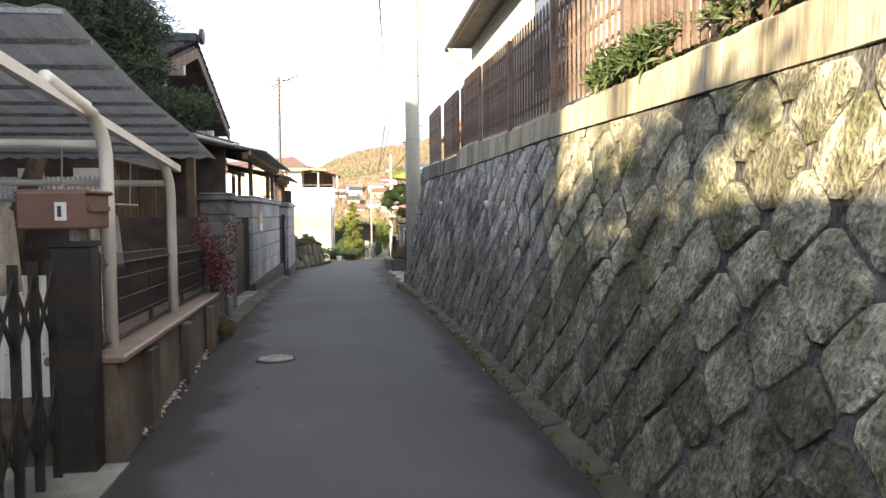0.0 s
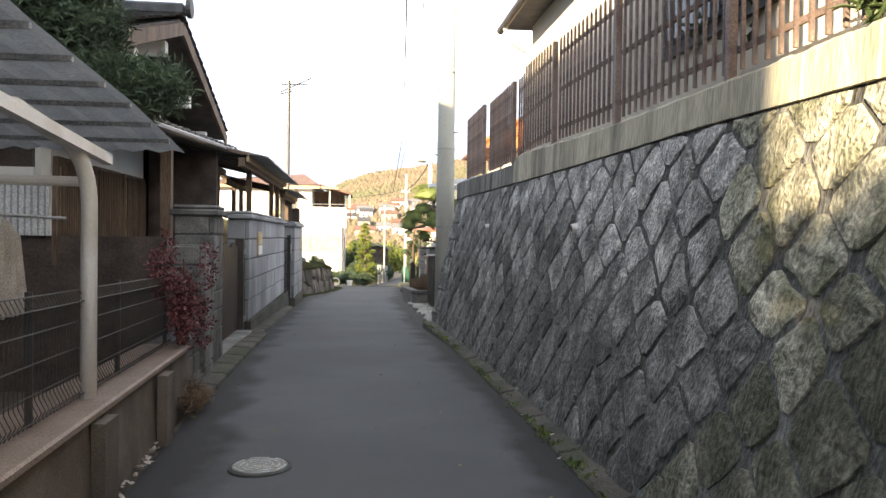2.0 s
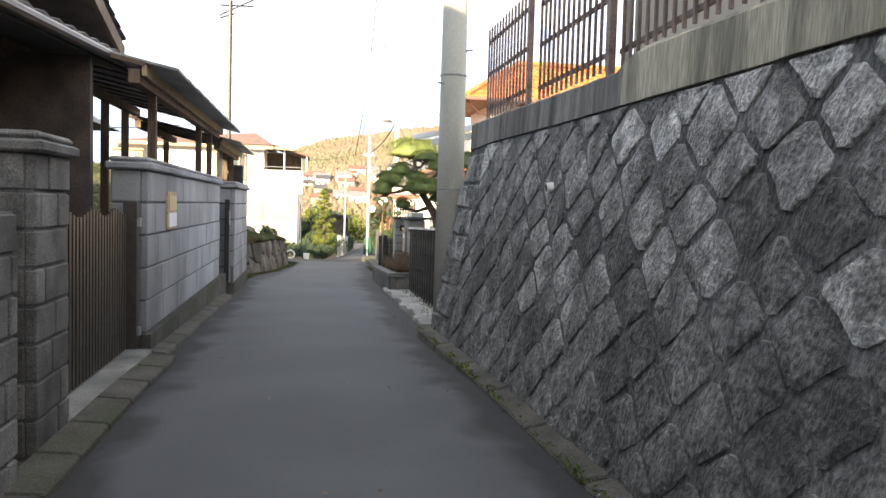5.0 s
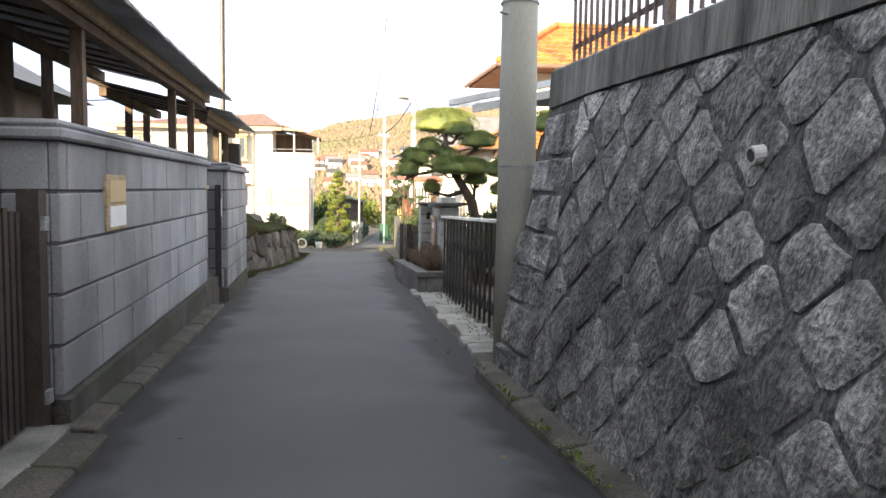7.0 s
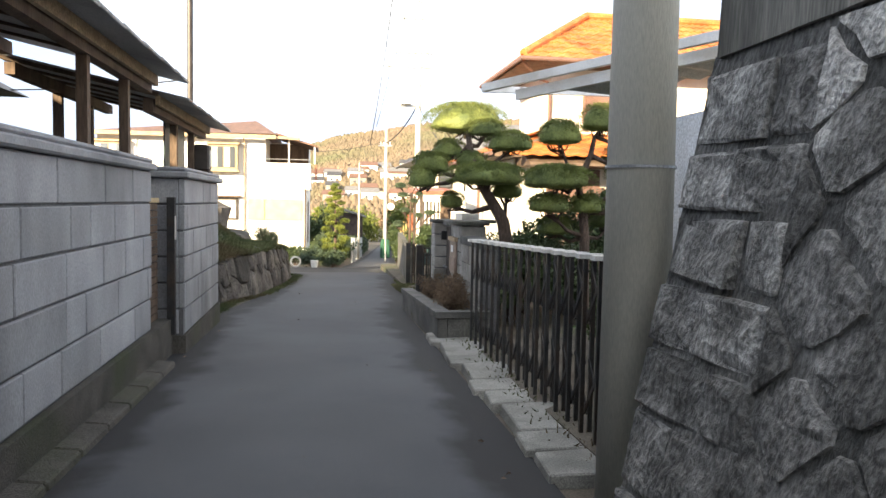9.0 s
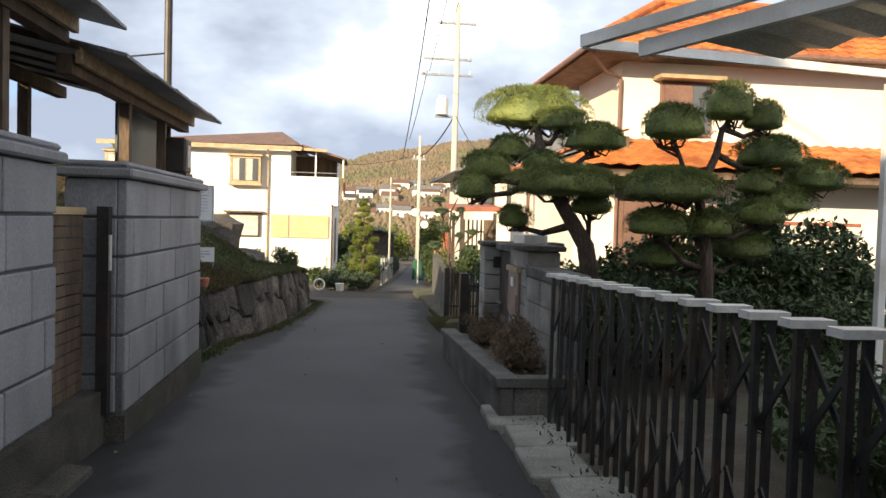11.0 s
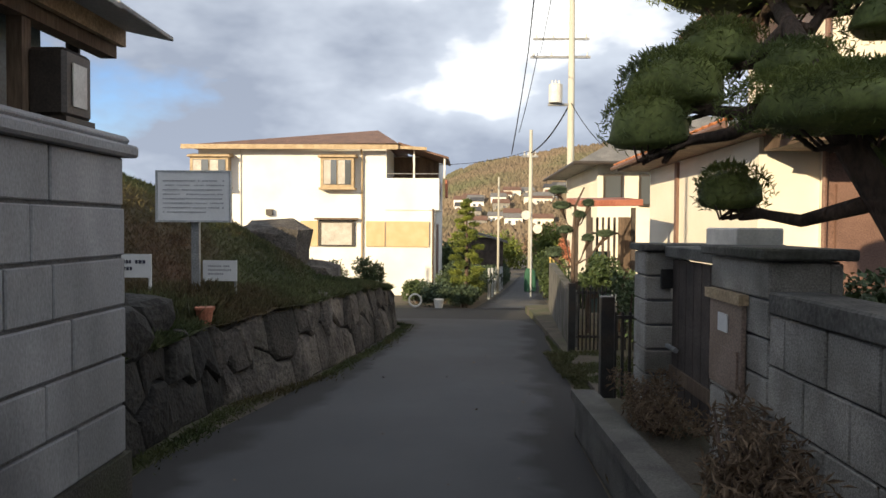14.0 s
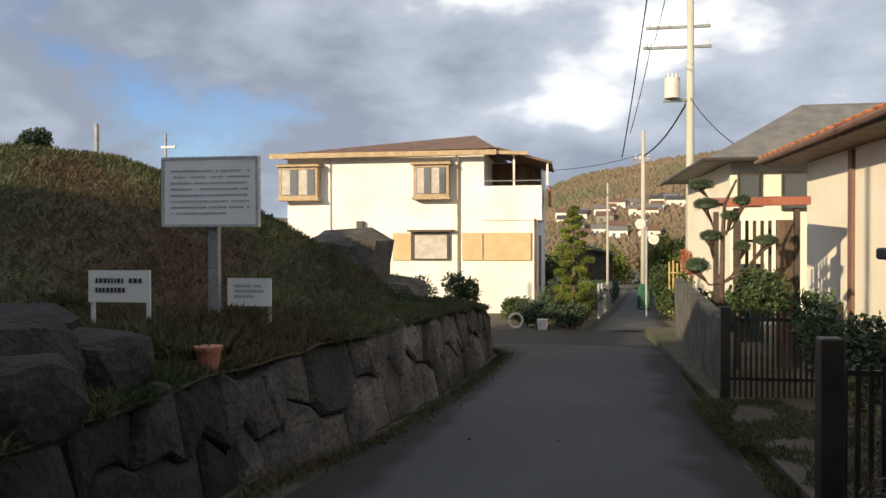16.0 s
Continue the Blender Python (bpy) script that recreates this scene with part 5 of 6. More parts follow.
for z in (-0.3, 0.52):
    part("rail", box(1.70, 2.16, 26.565, 26.595, z, z + 0.03), "black", fp)
fq = thing("iron_fence", (1.9, 30.7, gz(30.7)), "dark iron picket fence across the garden edge", "fence", "black iron panels")
for k in range(18):
    x = 1.98 + k * 0.055
    part("bar", box(x, x + 0.022, 30.69, 30.712, -0.42, 0.47 + (0.03 if k % 3 == 0 else 0)), "black", fq)
for z in (-0.25, 0.38):
    part("rail", box(1.96, 2.96, 30.713, 30.74, z, z + 0.035), "black", fq)
part("post", box(1.84, 1.94, 30.65, 30.75, gz(30.7) - 0.1, 0.53), "black", fq)
part("post", box(2.96, 3.05, 30.65, 30.75, gz(30.7) - 0.1, 0.56), "black", fq)
solid("wall_panel", hexa(bmesh.new(), [(1.92, 31.2, -1), (2.05, 31.2, -1), (2.55, 38.5, -1.2), (2.4, 38.5, -1.2), (1.92, 31.2, 0.36), (2.05, 31.2, 0.36), (2.55, 38.5, 0.45), (2.4, 38.5, 0.45)]), "mortar", "stained grey panel wall beside the lane", "wall", kind="structure")

# ---- orange-tiled house ----
oh = thing("orange_house", (6, 31, -0.4), "cream two-storey house with bright orange tiled roofs", "house")
part("wall", box(5.0, 12, 27.6, 30.4, -0.6, 4.7), "cream", oh)
part("wall", box(4.2, 4.99, 27.75, 33.7, -0.6, 2.75), "cream", oh, "cream single-storey wing wall")
# upper roof: hipped
E0, E1 = 4.62, 6.0
part("soffit", box(4.15, 12.8, 26.8, 31.0, E0 - 0.06, E0), "wood", oh, "brown boarded soffit")
tiled_slope("roof_tiles", oh, (4.1, 31.0, E0), (4.1, 26.75, E0), (6.2, 28.8, E1), (6.2, 29.0, E1), "orange", 9, 30)
tiled_slope("roof_tiles", oh, (4.1, 26.75, E0), (12.8, 26.75, E0), (11.0, 28.8, E1), (6.2, 28.8, E1), "orange", 9, 30)
part("ridge", tube([(4.12, 26.8, E0 + 0.1), (6.2, 28.8, E1 + 0.08)], 0.09, 10), "orange", oh)
part("ridge", tube([(6.2, 28.8, E1 + 0.08), (11.0, 28.8, E1 + 0.08)], 0.09, 10), "orange", oh)
part("gutter", tube([(4.06, 31.0, E0 - 0.02), (4.06, 26.7, E0 - 0.02), (12.8, 26.7, E0 - 0.02)], 0.05, 8), "rust", oh)
part("downpipe", tube([(4.1, 26.8, E0 - 0.05), (4.6, 27.3, E0 - 0.35), (4.95, 27.52, E0 - 0.4), (4.95, 27.52, 0)], 0.035, 8), "rust", oh)
# lower roof skirt in front
tiled_slope("roof_tiles", oh, (3.6, 26.3, 2.5), (12.5, 26.3, 2.5), (12.5, 27.6, 3.1), (4.9, 27.6, 3.1), "orange", 5, 28)
tiled_slope("roof_tiles", oh, (3.55, 34.2, 2.62), (3.55, 27.0, 2.62), (5.0, 27.0, 3.2), (5.0, 34.2, 3.2), "orange", 6, 22)
part("soffit", hexa(bmesh.new(), [(4.2, 26.35, 2.32), (12.5, 26.35, 2.32), (12.5, 27.6, 2.32), (4.2, 27.6, 2.32), (4.2, 26.35, 2.38), (12.5, 26.35, 2.38), (12.5, 27.6, 2.9), (4.2, 27.6, 2.9)]), "wood", oh)
part("soffit", hexa(bmesh.new(), [(3.6, 27.05, 2.52), (4.99, 27.05, 2.52), (4.99, 34.15, 2.52), (3.6, 34.15, 2.52), (3.6, 27.05, 2.58), (4.99, 27.05, 3.1), (4.99, 34.15, 3.1), (3.6, 34.15, 2.58)]), "wood", oh)
part("gutter", tube([(3.5, 34.2, 2.58), (3.5, 27.0, 2.58)], 0.045, 8), "rust", oh)
part("pilaster", box(4.15, 4.2, 31.5, 31.65, -0.5, 2.5), "rust", oh)
w = part("window", box(5.75, 6.75, 27.5, 27.6, 3.2, 4.2), "rust", oh, "upper window with brown rain shutter")
part("shutter", box(5.8, 6.35, 27.46, 27.5, 3.25, 4.15), "rust", w)
part("pane", box(6.36, 6.7, 27.47, 27.5, 3.25, 4.15), "glass", w)
part("hood", box(5.6, 6.9, 27.2, 27.6, 4.22, 4.29), "wood_pale", w)
part("wall_band", box(5.0, 6.2, 27.56, 27.598, -0.5, 2.3), "rust", oh, "reddish brown boarded ground floor")
part("shutter", box(5.1, 6.3, 27.5, 27.555, -0.3, 1.9), "rust", oh, "closed reddish brown shutter")
part("shutter", box(6.45, 7.9, 27.5, 27.555, -0.3, 1.9), "rust", oh, "closed reddish brown shutter")
part("rail", box(6.0, 9.5, 26.9, 26.95, 1.55, 1.62), "redroof", oh)

oh.location = (6, 33.2, -0.4)

h2 = thing("grey_roof_house", (6, 43, -1), "two-storey cream house with grey hipped roof", "house")
part("wall", box(3.9, 10, 40.6, 47, -1.3, 3.1), "cream", h2)
part("roof", hexa(bmesh.new(), [(3.2, 39.9, 3.0), (10.6, 39.9, 3.0), (10.6, 47.6, 3.0), (3.2, 47.6, 3.0), (6, 42.6, 4.6), (8, 42.6, 4.6), (8, 45, 4.6), (6, 45, 4.6)]), "greyroof", h2)
part("gutter", tube([(3.17, 47.6, 3.0), (3.17, 39.87, 3.0), (10.6, 39.87, 3.0)], 0.05, 8), "bronze", h2)
for x0, x1, z0, z1 in ((4.05, 4.55, 2.0, 2.75), (5.0, 5.7, 1.9, 2.75)):
    w = part("window", box(x0, x1, 40.5, 40.6, z0, z1), "bronze", h2)
    part("pane", box(x0 + 0.05, x1 - 0.05, 40.48, 40.5, z0 + 0.05, z1 - 0.05), "glass", w)

# red-roofed porch
pg = thing("porch", (2.9, 33.5, -0.6), "small porch with rust-red sheet roof and timber lattice", "porch")
part("roof", slab([(2.30, 32.8, 1.78), (3.36, 32.8, 1.80), (3.36, 34.6, 1.90), (2.30, 34.6, 1.88)], 0.11), "redroof", pg, bev=0.01)
# post and lattice timber coloured dark to stand for the porch's shade
for x, y in ((2.44, 32.95), (3.2, 32.95), (2.44, 34.4)):
    part("post", box(x, x + 0.07, y, y + 0.07, -0.7, 1.66), "darkwall", pg)
for k in range(6):
    part("slat", box(2.56 + k * 0.10, 2.60 + k * 0.10, 33.3, 33.33, 0.3, 1.5), "darkwall", pg)
for z in (0.75, 1.2):
    part("cross_slat", box(2.52, 3.14, 33.332, 33.35, z, z + 0.04), "darkwall", pg)
part("screen", box(2.98, 3.19, 32.96, 32.99, -0.6, 1.5), "wood", pg, "reddish timber screen")
part("sheet", box(2.55, 2.95, 33.5, 33.52, -0.2, 0.9), "tarp", pg, "pale blue-grey sheet")

# white canopy frame over the side yard
cf = thing("canopy_frame", (2.3, 19.5, 0), "white painted steel canopy frame with torn sheeting", "canopy")
for a, b, w, h in (((1.57, 20.82, 2.71), (3.3, 17.8, 2.86), 0.06, 0.08), ((1.85, 20.48, 2.60), (3.4, 18.0, 2.78), 0.05, 0.10), ((1.57, 20.82, 2.70), (5.0, 22.4, 2.95), 0.05, 0.07),
                   ((1.90, 20.50, 2.66), (2.1, 21.06, 2.70), 0.04, 0.05), ((3.2, 18.1, 2.84), (6.0, 19.6, 2.96), 0.05, 0.07), ((5.0, 22.4, 2.93), (6.4, 19.8, 2.95), 0.05, 0.07)):
    part("frame_bar", beam(a, b, w, h), "white", cf)
part("sheeting", strip([[(2.15 + 0.09 * j + 0.5 * i, 20.45 - 0.14 * j + 0.30 * i, 2.70 + 0.012 * j + (0.02 if j % 2 else -0.02) + 0.02 * i) for j in range(16)] for i in range(3)]), "zinc", cf, "torn pale corrugated sheeting")
for x, y in ((3.32, 17.85), (4.95, 22.35), (5.9, 19.6)):
    part("post", box(x, x + 0.07, y, y + 0.07, -0.3, 2.86), "white", cf)
solid("wall_sheet", box(2.25, 2.3, 16.75, 17.9, -0.3, 2.1), "zinc", "pale corrugated sheet wall behind the pole", "wall", kind="structure")


# ---- planting ----
def limb(pts, r0, r1, bm, n=8):
    return tube(pts, r0, n, bm, r1)


def pad(cx, cy, cz, rx, ry, rz, rng, count):
    """Needle tufts over a cloud-shaped pad: domed top, flatter underside."""
    out = []
    for _ in range(count):
        a, u = rng.uniform(0, 2 * math.pi), rng.random() ** 0.5
        wob = 1 + 0.13 * math.sin(3 * a + cx * 5) + 0.08 * math.sin(7 * a + cy)
        top = rng.random() < 0.78
        h = max(0.0, 1 - u ** 2.6) ** 0.5
        z = cz + (rz * h * rng.uniform(0.80, 1.0) if top else -rz * 0.35 * h * rng.random())
        out.append((cx + rx * u * wob * math.cos(a), cy + ry * u * wob * math.sin(a), z))
    return out


def niwaki(x, y, zg, trunk, pads, label, seed, size=0.042, needles="needle", girth=1.0):
    """A cloud-pruned pine: bent trunk, a branch to each pad, dense needle pads."""
    t = thing("pruned_pine", (x, y, zg), label, "tree", "cloud-pruned pines")
    rng = random.Random(seed)
    bm = bmesh.new()
    limb(trunk, 0.11 * girth, 0.035 * girth, bm, 10)
    for k, (cx, cy, cz, rx, ry, rz) in enumerate(pads):
        best = min(trunk[1:], key=lambda p: (Vector(p) - Vector((cx, cy, cz - 0.25))).length)
        a, c = Vector(best), Vector((cx, cy, cz))
        mid = a.lerp(c, 0.5) + Vector((0, 0, -0.10))
        limb([a, mid, c - Vector((0, 0, rz * 0.2))], 0.045 * girth, 0.018 * girth, bm, 6)
        for _ in range(9):
            q = c + Vector((rx * rng.uniform(-0.65, 0.65), ry * rng.uniform(-0.65, 0.65), 0.0))
            limb([mid.lerp(c, rng.uniform(0.2, 0.9)), c.lerp(q, 0.6) - Vector((0, 0, rz * 0.5)), q], 0.014, 0.006, bm, 4)
    part("trunk", bm, "bark", t, "scaly grey-brown bark", smooth=True)
    for cx, cy, cz, rx, ry, rz in pads:
        bm = bmesh.new()
        bmesh.ops.create_icosphere(bm, subdivisions=3, radius=1.0)
        for v in bm.verts:
            c = v.co.copy()
            k = 0.86 + 0.16 * noise.noise(c * 2.2 + Vector((cx * 3, cy * 3, cz)))
            zz = math.copysign(abs(c.z) ** 0.8, c.z) * (rz * 0.95 if c.z > 0 else rz * 0.3)
            v.co = Vector((cx + c.x * rx * k, cy + c.y * ry * k, cz + zz * k))
        core = part("pad", bm, needles, t, smooth=True)
        n = int(13000 * rx * ry / 0.36)
        vs, fs = cards(pad(cx, cy, cz, rx, ry, rz, rng, max(1200, n)), size, rng, 0.7, 0.8, 0.08)
        foliage("needles", vs, fs, needles, core)
    return t


niwaki(2.50, 23.3, -0.3, [(2.56, 23.30, -0.40), (2.52, 23.30, 0.60), (2.40, 23.30, 1.25), (2.27, 23.30, 1.46), (2.12, 23.30, 1.69), (1.99, 23.30, 1.97), (1.96, 23.60, 2.31), (1.99, 23.90, 2.55)],
       [(2.00, 24.10, 2.62, 0.60, 0.42, 0.36), (2.21, 23.70, 2.51, 0.29, 0.25, 0.20), (2.52, 23.50, 2.30, 0.34, 0.29, 0.23), (1.71, 23.90, 2.21, 0.25, 0.21, 0.21),
        (1.43, 23.70, 1.98, 0.29, 0.25, 0.24), (1.28, 23.60, 1.77, 0.22, 0.19, 0.25), (1.97, 23.50, 2.06, 0.23, 0.19, 0.16), (2.17, 23.25, 1.81, 0.57, 0.42, 0.25),
        (2.47, 23.40, 1.62, 0.23, 0.19, 0.19), (1.75, 23.80, 1.47, 0.19, 0.16, 0.19)],
       "cloud-pruned pine with domed green pads and leaning trunk", 2)
niwaki(3.32, 22.5, -0.3, [(3.35, 22.50, -0.40), (3.32, 22.50, 0.50), (3.32, 22.50, 1.07), (3.29, 22.50, 1.40), (3.21, 22.50, 1.77), (3.37, 22.50, 2.15), (3.42, 22.50, 2.40)],
       [(2.95, 22.50, 2.34, 0.31, 0.26, 0.26), (3.48, 22.50, 2.54, 0.25, 0.21, 0.29), (3.82, 22.50, 2.45, 0.20, 0.17, 0.22), (2.88, 22.40, 1.76, 0.47, 0.40, 0.25),
        (2.83, 22.50, 1.44, 0.31, 0.26, 0.20), (3.83, 22.60, 1.86, 0.21, 0.17, 0.22), (3.33, 22.50, 1.44, 0.23, 0.19, 0.20), (3.85, 22.50, 1.57, 0.24, 0.21, 0.19),
        (3.95, 22.60, 2.12, 0.34, 0.30, 0.25), (4.10, 22.70, 1.68, 0.34, 0.30, 0.23), (3.00, 22.80, 1.14, 0.28, 0.26, 0.19), (3.75, 22.70, 1.24, 0.32, 0.28, 0.20),
        (4.50, 22.80, 1.92, 0.34, 0.30, 0.25)],
       "cloud-pruned pine with many rounded green pads", 3, girth=0.75)
niwaki(2.01, 31.5, -0.5, [(2.01, 31.50, -0.50), (2.01, 31.50, 0.73), (2.02, 31.50, 1.30), (2.04, 31.50, 1.65), (2.17, 31.50, 1.93)],
       [(1.77, 31.50, 1.85, 0.13, 0.13, 0.08), (1.83, 31.50, 1.62, 0.13, 0.13, 0.08), (1.88, 31.50, 1.25, 0.11, 0.11, 0.08), (2.24, 31.50, 1.66, 0.08, 0.08, 0.07),
        (2.10, 31.50, 1.49, 0.08, 0.08, 0.06), (2.50, 31.50, 1.20, 0.12, 0.12, 0.07), (1.73, 31.50, 0.90, 0.13, 0.13, 0.11), (2.24, 31.50, 1.13, 0.08, 0.08, 0.07)],
       "thin pruned pine with sparse dark pads", 6, needles="needle_dark", girth=0.35)


def shrub(name, x, y, z, rx, ry, rz, n, size, m, label, category="shrub", seed=1, narrow=0.28, group="", stems=6):
    s = thing(name, (x, y, z), label, category, group)
    rng = random.Random(seed)
    bm = bmesh.new()
    for _ in range(stems):
        q = Vector((x + rng.uniform(-0.6, 0.6) * rx, y + rng.uniform(-0.6, 0.6) * ry, z + rz * rng.uniform(0.8, 1.5)))
        limb([(x + rng.uniform(-0.15, 0.15) * rx, y + rng.uniform(-0.15, 0.15) * ry, z - 0.1), Vector((x, y, z)).lerp(q, 0.5) + Vector((rng.uniform(-0.1, 0.1), 0, 0)), q], 0.02, 0.006, bm, 5)
    part("stem", bm, "bark", s)
    pts = []
    clumps = [(x + rx * rng.uniform(-0.62, 0.62), y + ry * rng.uniform(-0.62, 0.62), z + rz * rng.uniform(0.35, 1.5)) for _ in range(14)]
    for _ in range(n):
        c = rng.choice(clumps)
        d = Vector((rng.gauss(0, 1), rng.gauss(0, 1), rng.gauss(0, 1))).normalized() * rng.uniform(0.55, 1.0)
        pts.append((c[0] + d.x * rx * 0.42, c[1] + d.y * ry * 0.42, max(z, c[2] + d.z * rz * 0.45)))
    vs, fs = cards(pts, size, rng, 1.0, 0.1, narrow)
    foliage("leaves", vs, fs, m, s)
    return s


shrub("hedge", 2.9, 24.8, 0.1, 0.8, 1.0, 0.5, 7000, 0.075, "leaf", "dense glossy dark green hedge behind the wall", "hedge", 3)
shrub("hedge", 2.6, 22.9, 0.1, 0.6, 0.9, 0.5, 6000, 0.075, "leaf", "dense glossy dark green hedge behind the wall", "hedge", 4)
shrub("hedge", 4.4, 23.4, -0.1, 1.3, 1.0, 0.6, 7000, 0.075, "leaf", "dense glossy dark green hedge in the garden", "hedge", 5)
shrub("hedge", 5.0, 24.4, -0.1, 1.5, 0.9, 1.05, 20000, 0.10, "leaf", "tall dense dark green hedge before the house", "hedge", 15)
shrub("hedge", 3.7, 24.0, -0.1, 0.9, 0.8, 0.75, 6000, 0.08, "leaf", "dense dark green hedge under the pines", "hedge", 16)
shrub("hedge", 3.4, 19.6, -0.1, 1.2, 1.3, 0.4, 7000, 0.075, "leaf", "low dark shrubs inside the fence", "hedge", 6)
shrub("planter_shrub", 1.68, 23.2, 0.05, 0.28, 0.9, 0.26, 2600, 0.07, "dry", "dry brown twiggy azalea in the planter", "shrub", 7, 0.1, stems=24)
shrub("planter_shrub", 1.68, 25.0, -0.05, 0.25, 0.8, 0.2, 1800, 0.06, "dry", "dry brown twiggy azalea in the planter", "shrub", 8, 0.1, stems=20)
shrub("garden_shrub", 2.5, 29.0, 0.0, 0.4, 1.3, 0.45, 5000, 0.07, "leaf", "green shrubs behind the iron fence", "shrub", 9)
shrub("garden_shrub", 2.45, 32.2, 0.3, 0.35, 1.2, 0.4, 4000, 0.07, "leaf", "green shrubs above the panel wall", "shrub", 10)
shrub("red_shrub", -1.62, 9.75, 0.5, 0.2, 0.75, 0.55, 2200, 0.045, "redleaf", "straggly dark red leaved shrub by the wall", "shrub", 11)
shrub("red_shrub", -1.45, 9.5, 0.03, 0.13, 0.45, 0.13, 900, 0.05, "dry", "dry brown weeds at the wall foot", "weeds", 12, 0.1)
for k, (x, y) in enumerate(((1.95, 4.6), (1.98, 3.4), (2.0, 2.0), (1.95, 5.4), (2.1, 1.0))):
    shrub("garden_shrub", x, y, 2.4, 0.14, 0.55, 0.14, 900, 0.11, "leaf", "low strappy green plants behind the picket fence", "shrub", 20 + k, 0.12)
shrub("garden_shrub", 2.25, 7.2, 2.4, 0.3, 0.8, 0.5, 2200, 0.07, "leaf", "small shrub behind the picket fence", "shrub", 31)
shrub("mound_bush", -7.75, 32.6, 2.25, 0.36, 0.36, 0.36, 14000, 0.05, "needle_dark", "clipped dark round bush on the mound top", "shrub", 32)
for k, (x, y, r) in enumerate(((-2.6, 36.4, 0.5), (-1.8, 37.0, 0.45), (-3.3, 37.0, 0.6))):
    shrub("mound_bush", x, y, -0.3, r, r, 0.5, 2600, 0.07, "leaf", "leafy green bush at the end of the boulder wall", "shrub", 33 + k)

# large pine over the carport
pn = thing("pine_tree", (-3.6, 10.2, 0.0), "tall dark green pine with feathery clumps", "tree")
bm = bmesh.new()
limb([(-4.2, 9.9, 0), (-4.0, 10.0, 1.5), (-3.6, 10.2, 2.8), (-3.4, 10.2, 4.2), (-3.3, 10.2, 5.0)], 0.14, 0.04, bm, 10)
rng = random.Random(41)
clumps = [(-2.95, 10.0, 4.25, 0.55), (-2.6, 10.0, 3.75, 0.45), (-1.95, 9.9, 2.8, 0.36), (-3.3, 10.2, 4.5, 0.85), (-2.9, 10.0, 3.95, 0.8), (-3.7, 10.0, 4.0, 0.8), (-2.55, 10.0, 3.3, 0.45), (-2.95, 10.4, 3.3, 0.6), (-3.9, 10.4, 3.4, 0.8), (-2.15, 10.1, 2.78, 0.40), (-2.45, 9.9, 2.85, 0.45), (-3.2, 10.1, 3.6, 0.8), (-4.4, 10.2, 4.6, 0.8), (-4.9, 9.8, 3.9, 0.9)]
pts = []
for cx, cy, cz, r in clumps:
    limb([(-3.5, 10.2, min(4.4, cz - 0.2)), (cx, cy, cz - 0.1)], 0.04, 0.015, bm, 6)
    for _ in range(int(6500 * r)):
        d = Vector((rng.gauss(0, 1), rng.gauss(0, 1), rng.gauss(0, 0.7)))
        d = d.normalized() * r * rng.random() ** 0.45
        k = 1 + 0.35 * noise.noise(Vector((cx, cy, cz)) + d * 3)
        pts.append((cx + d.x * k, cy + d.y * k, cz + d.z * k * 0.75))
part("trunk", bm, "bark", pn, smooth=True)
vs, fs = cards(pts, 0.11, rng, 0.7, 0.5, 0.045)
foliage("crown", vs, fs, "needle_dark", pn)

# unseen tree; leaf clumps lined up to cast a slanting dapple on the wall
st = thing("unseen_shade_tree", (-4.0, -3.2, 0), "unseen tree at the lane's start, crown set to shade the stone wall", "tree")
rng = random.Random(45)
part("trunk", limb([(-3.9, -4.0, 0), (-3.8, -4.0, 2.4), (-3.6, -3.9, 4.0), (-3.5, -3.9, 5.0)], 0.12, 0.04, bmesh.new(), 8), "bark", st)
part("limb", limb([(-3.6, -3.9, 3.9), (-3.6, -2.2, 3.95), (-3.6, 0.6, 3.1)], 0.05, 0.015, bmesh.new(), 6), "bark", st)
pts = []
for k in range(15):
    f = k / 14
    c = Vector((-3.6 + rng.uniform(-0.15, 0.15), 0.8 - 5.0 * f + rng.uniform(-0.15, 0.15), 3.05 + 1.5 * f + rng.uniform(-0.1, 0.1)))
    for _ in range(170):
        pts.append(c + Vector((rng.gauss(0, 0.16), rng.gauss(0, 0.19), rng.gauss(0, 0.12))))
vs, fs = cards(pts, 0.14, rng, 0.8, 0.2, 0.3)
foliage("crown", vs, fs, "leaf", st)

# conifer and bushes by the white building
cn = thing("conifer", (0.37, 43.5, gz(43.5)), "yellow-green layered conifer at the lane corner", "tree")
part("trunk", limb([(0.37, 43.5, -1.4), (0.40, 43.5, 0.5), (0.37, 43.5, 2.0)], 0.08, 0.02, bmesh.new(), 8), "bark", cn)
rng = random.Random(51)
pts = []
for k in range(30):
    h = k / 29
    a, r = k * 2.4, 0.46 * (1 - h) ** 0.55 * rng.uniform(0.6, 1.1) + 0.03
    c = Vector((0.37 + r * math.cos(a), 43.5 + r * math.sin(a), -0.5 + 2.55 * h))
    q = 0.24 - 0.12 * h
    for _ in range(420):
        d = Vector((rng.gauss(0, 1), rng.gauss(0, 1), rng.gauss(0, 0.55))).normalized() * q * rng.uniform(0.6, 1)
        d.z = d.z * 0.5 + 0.04
        pts.append(c + d)
vs, fs = cards(pts, 0.08, rng, 0.8, 0.4, 0.16)
foliage("crown", vs, fs, "conifer", cn)
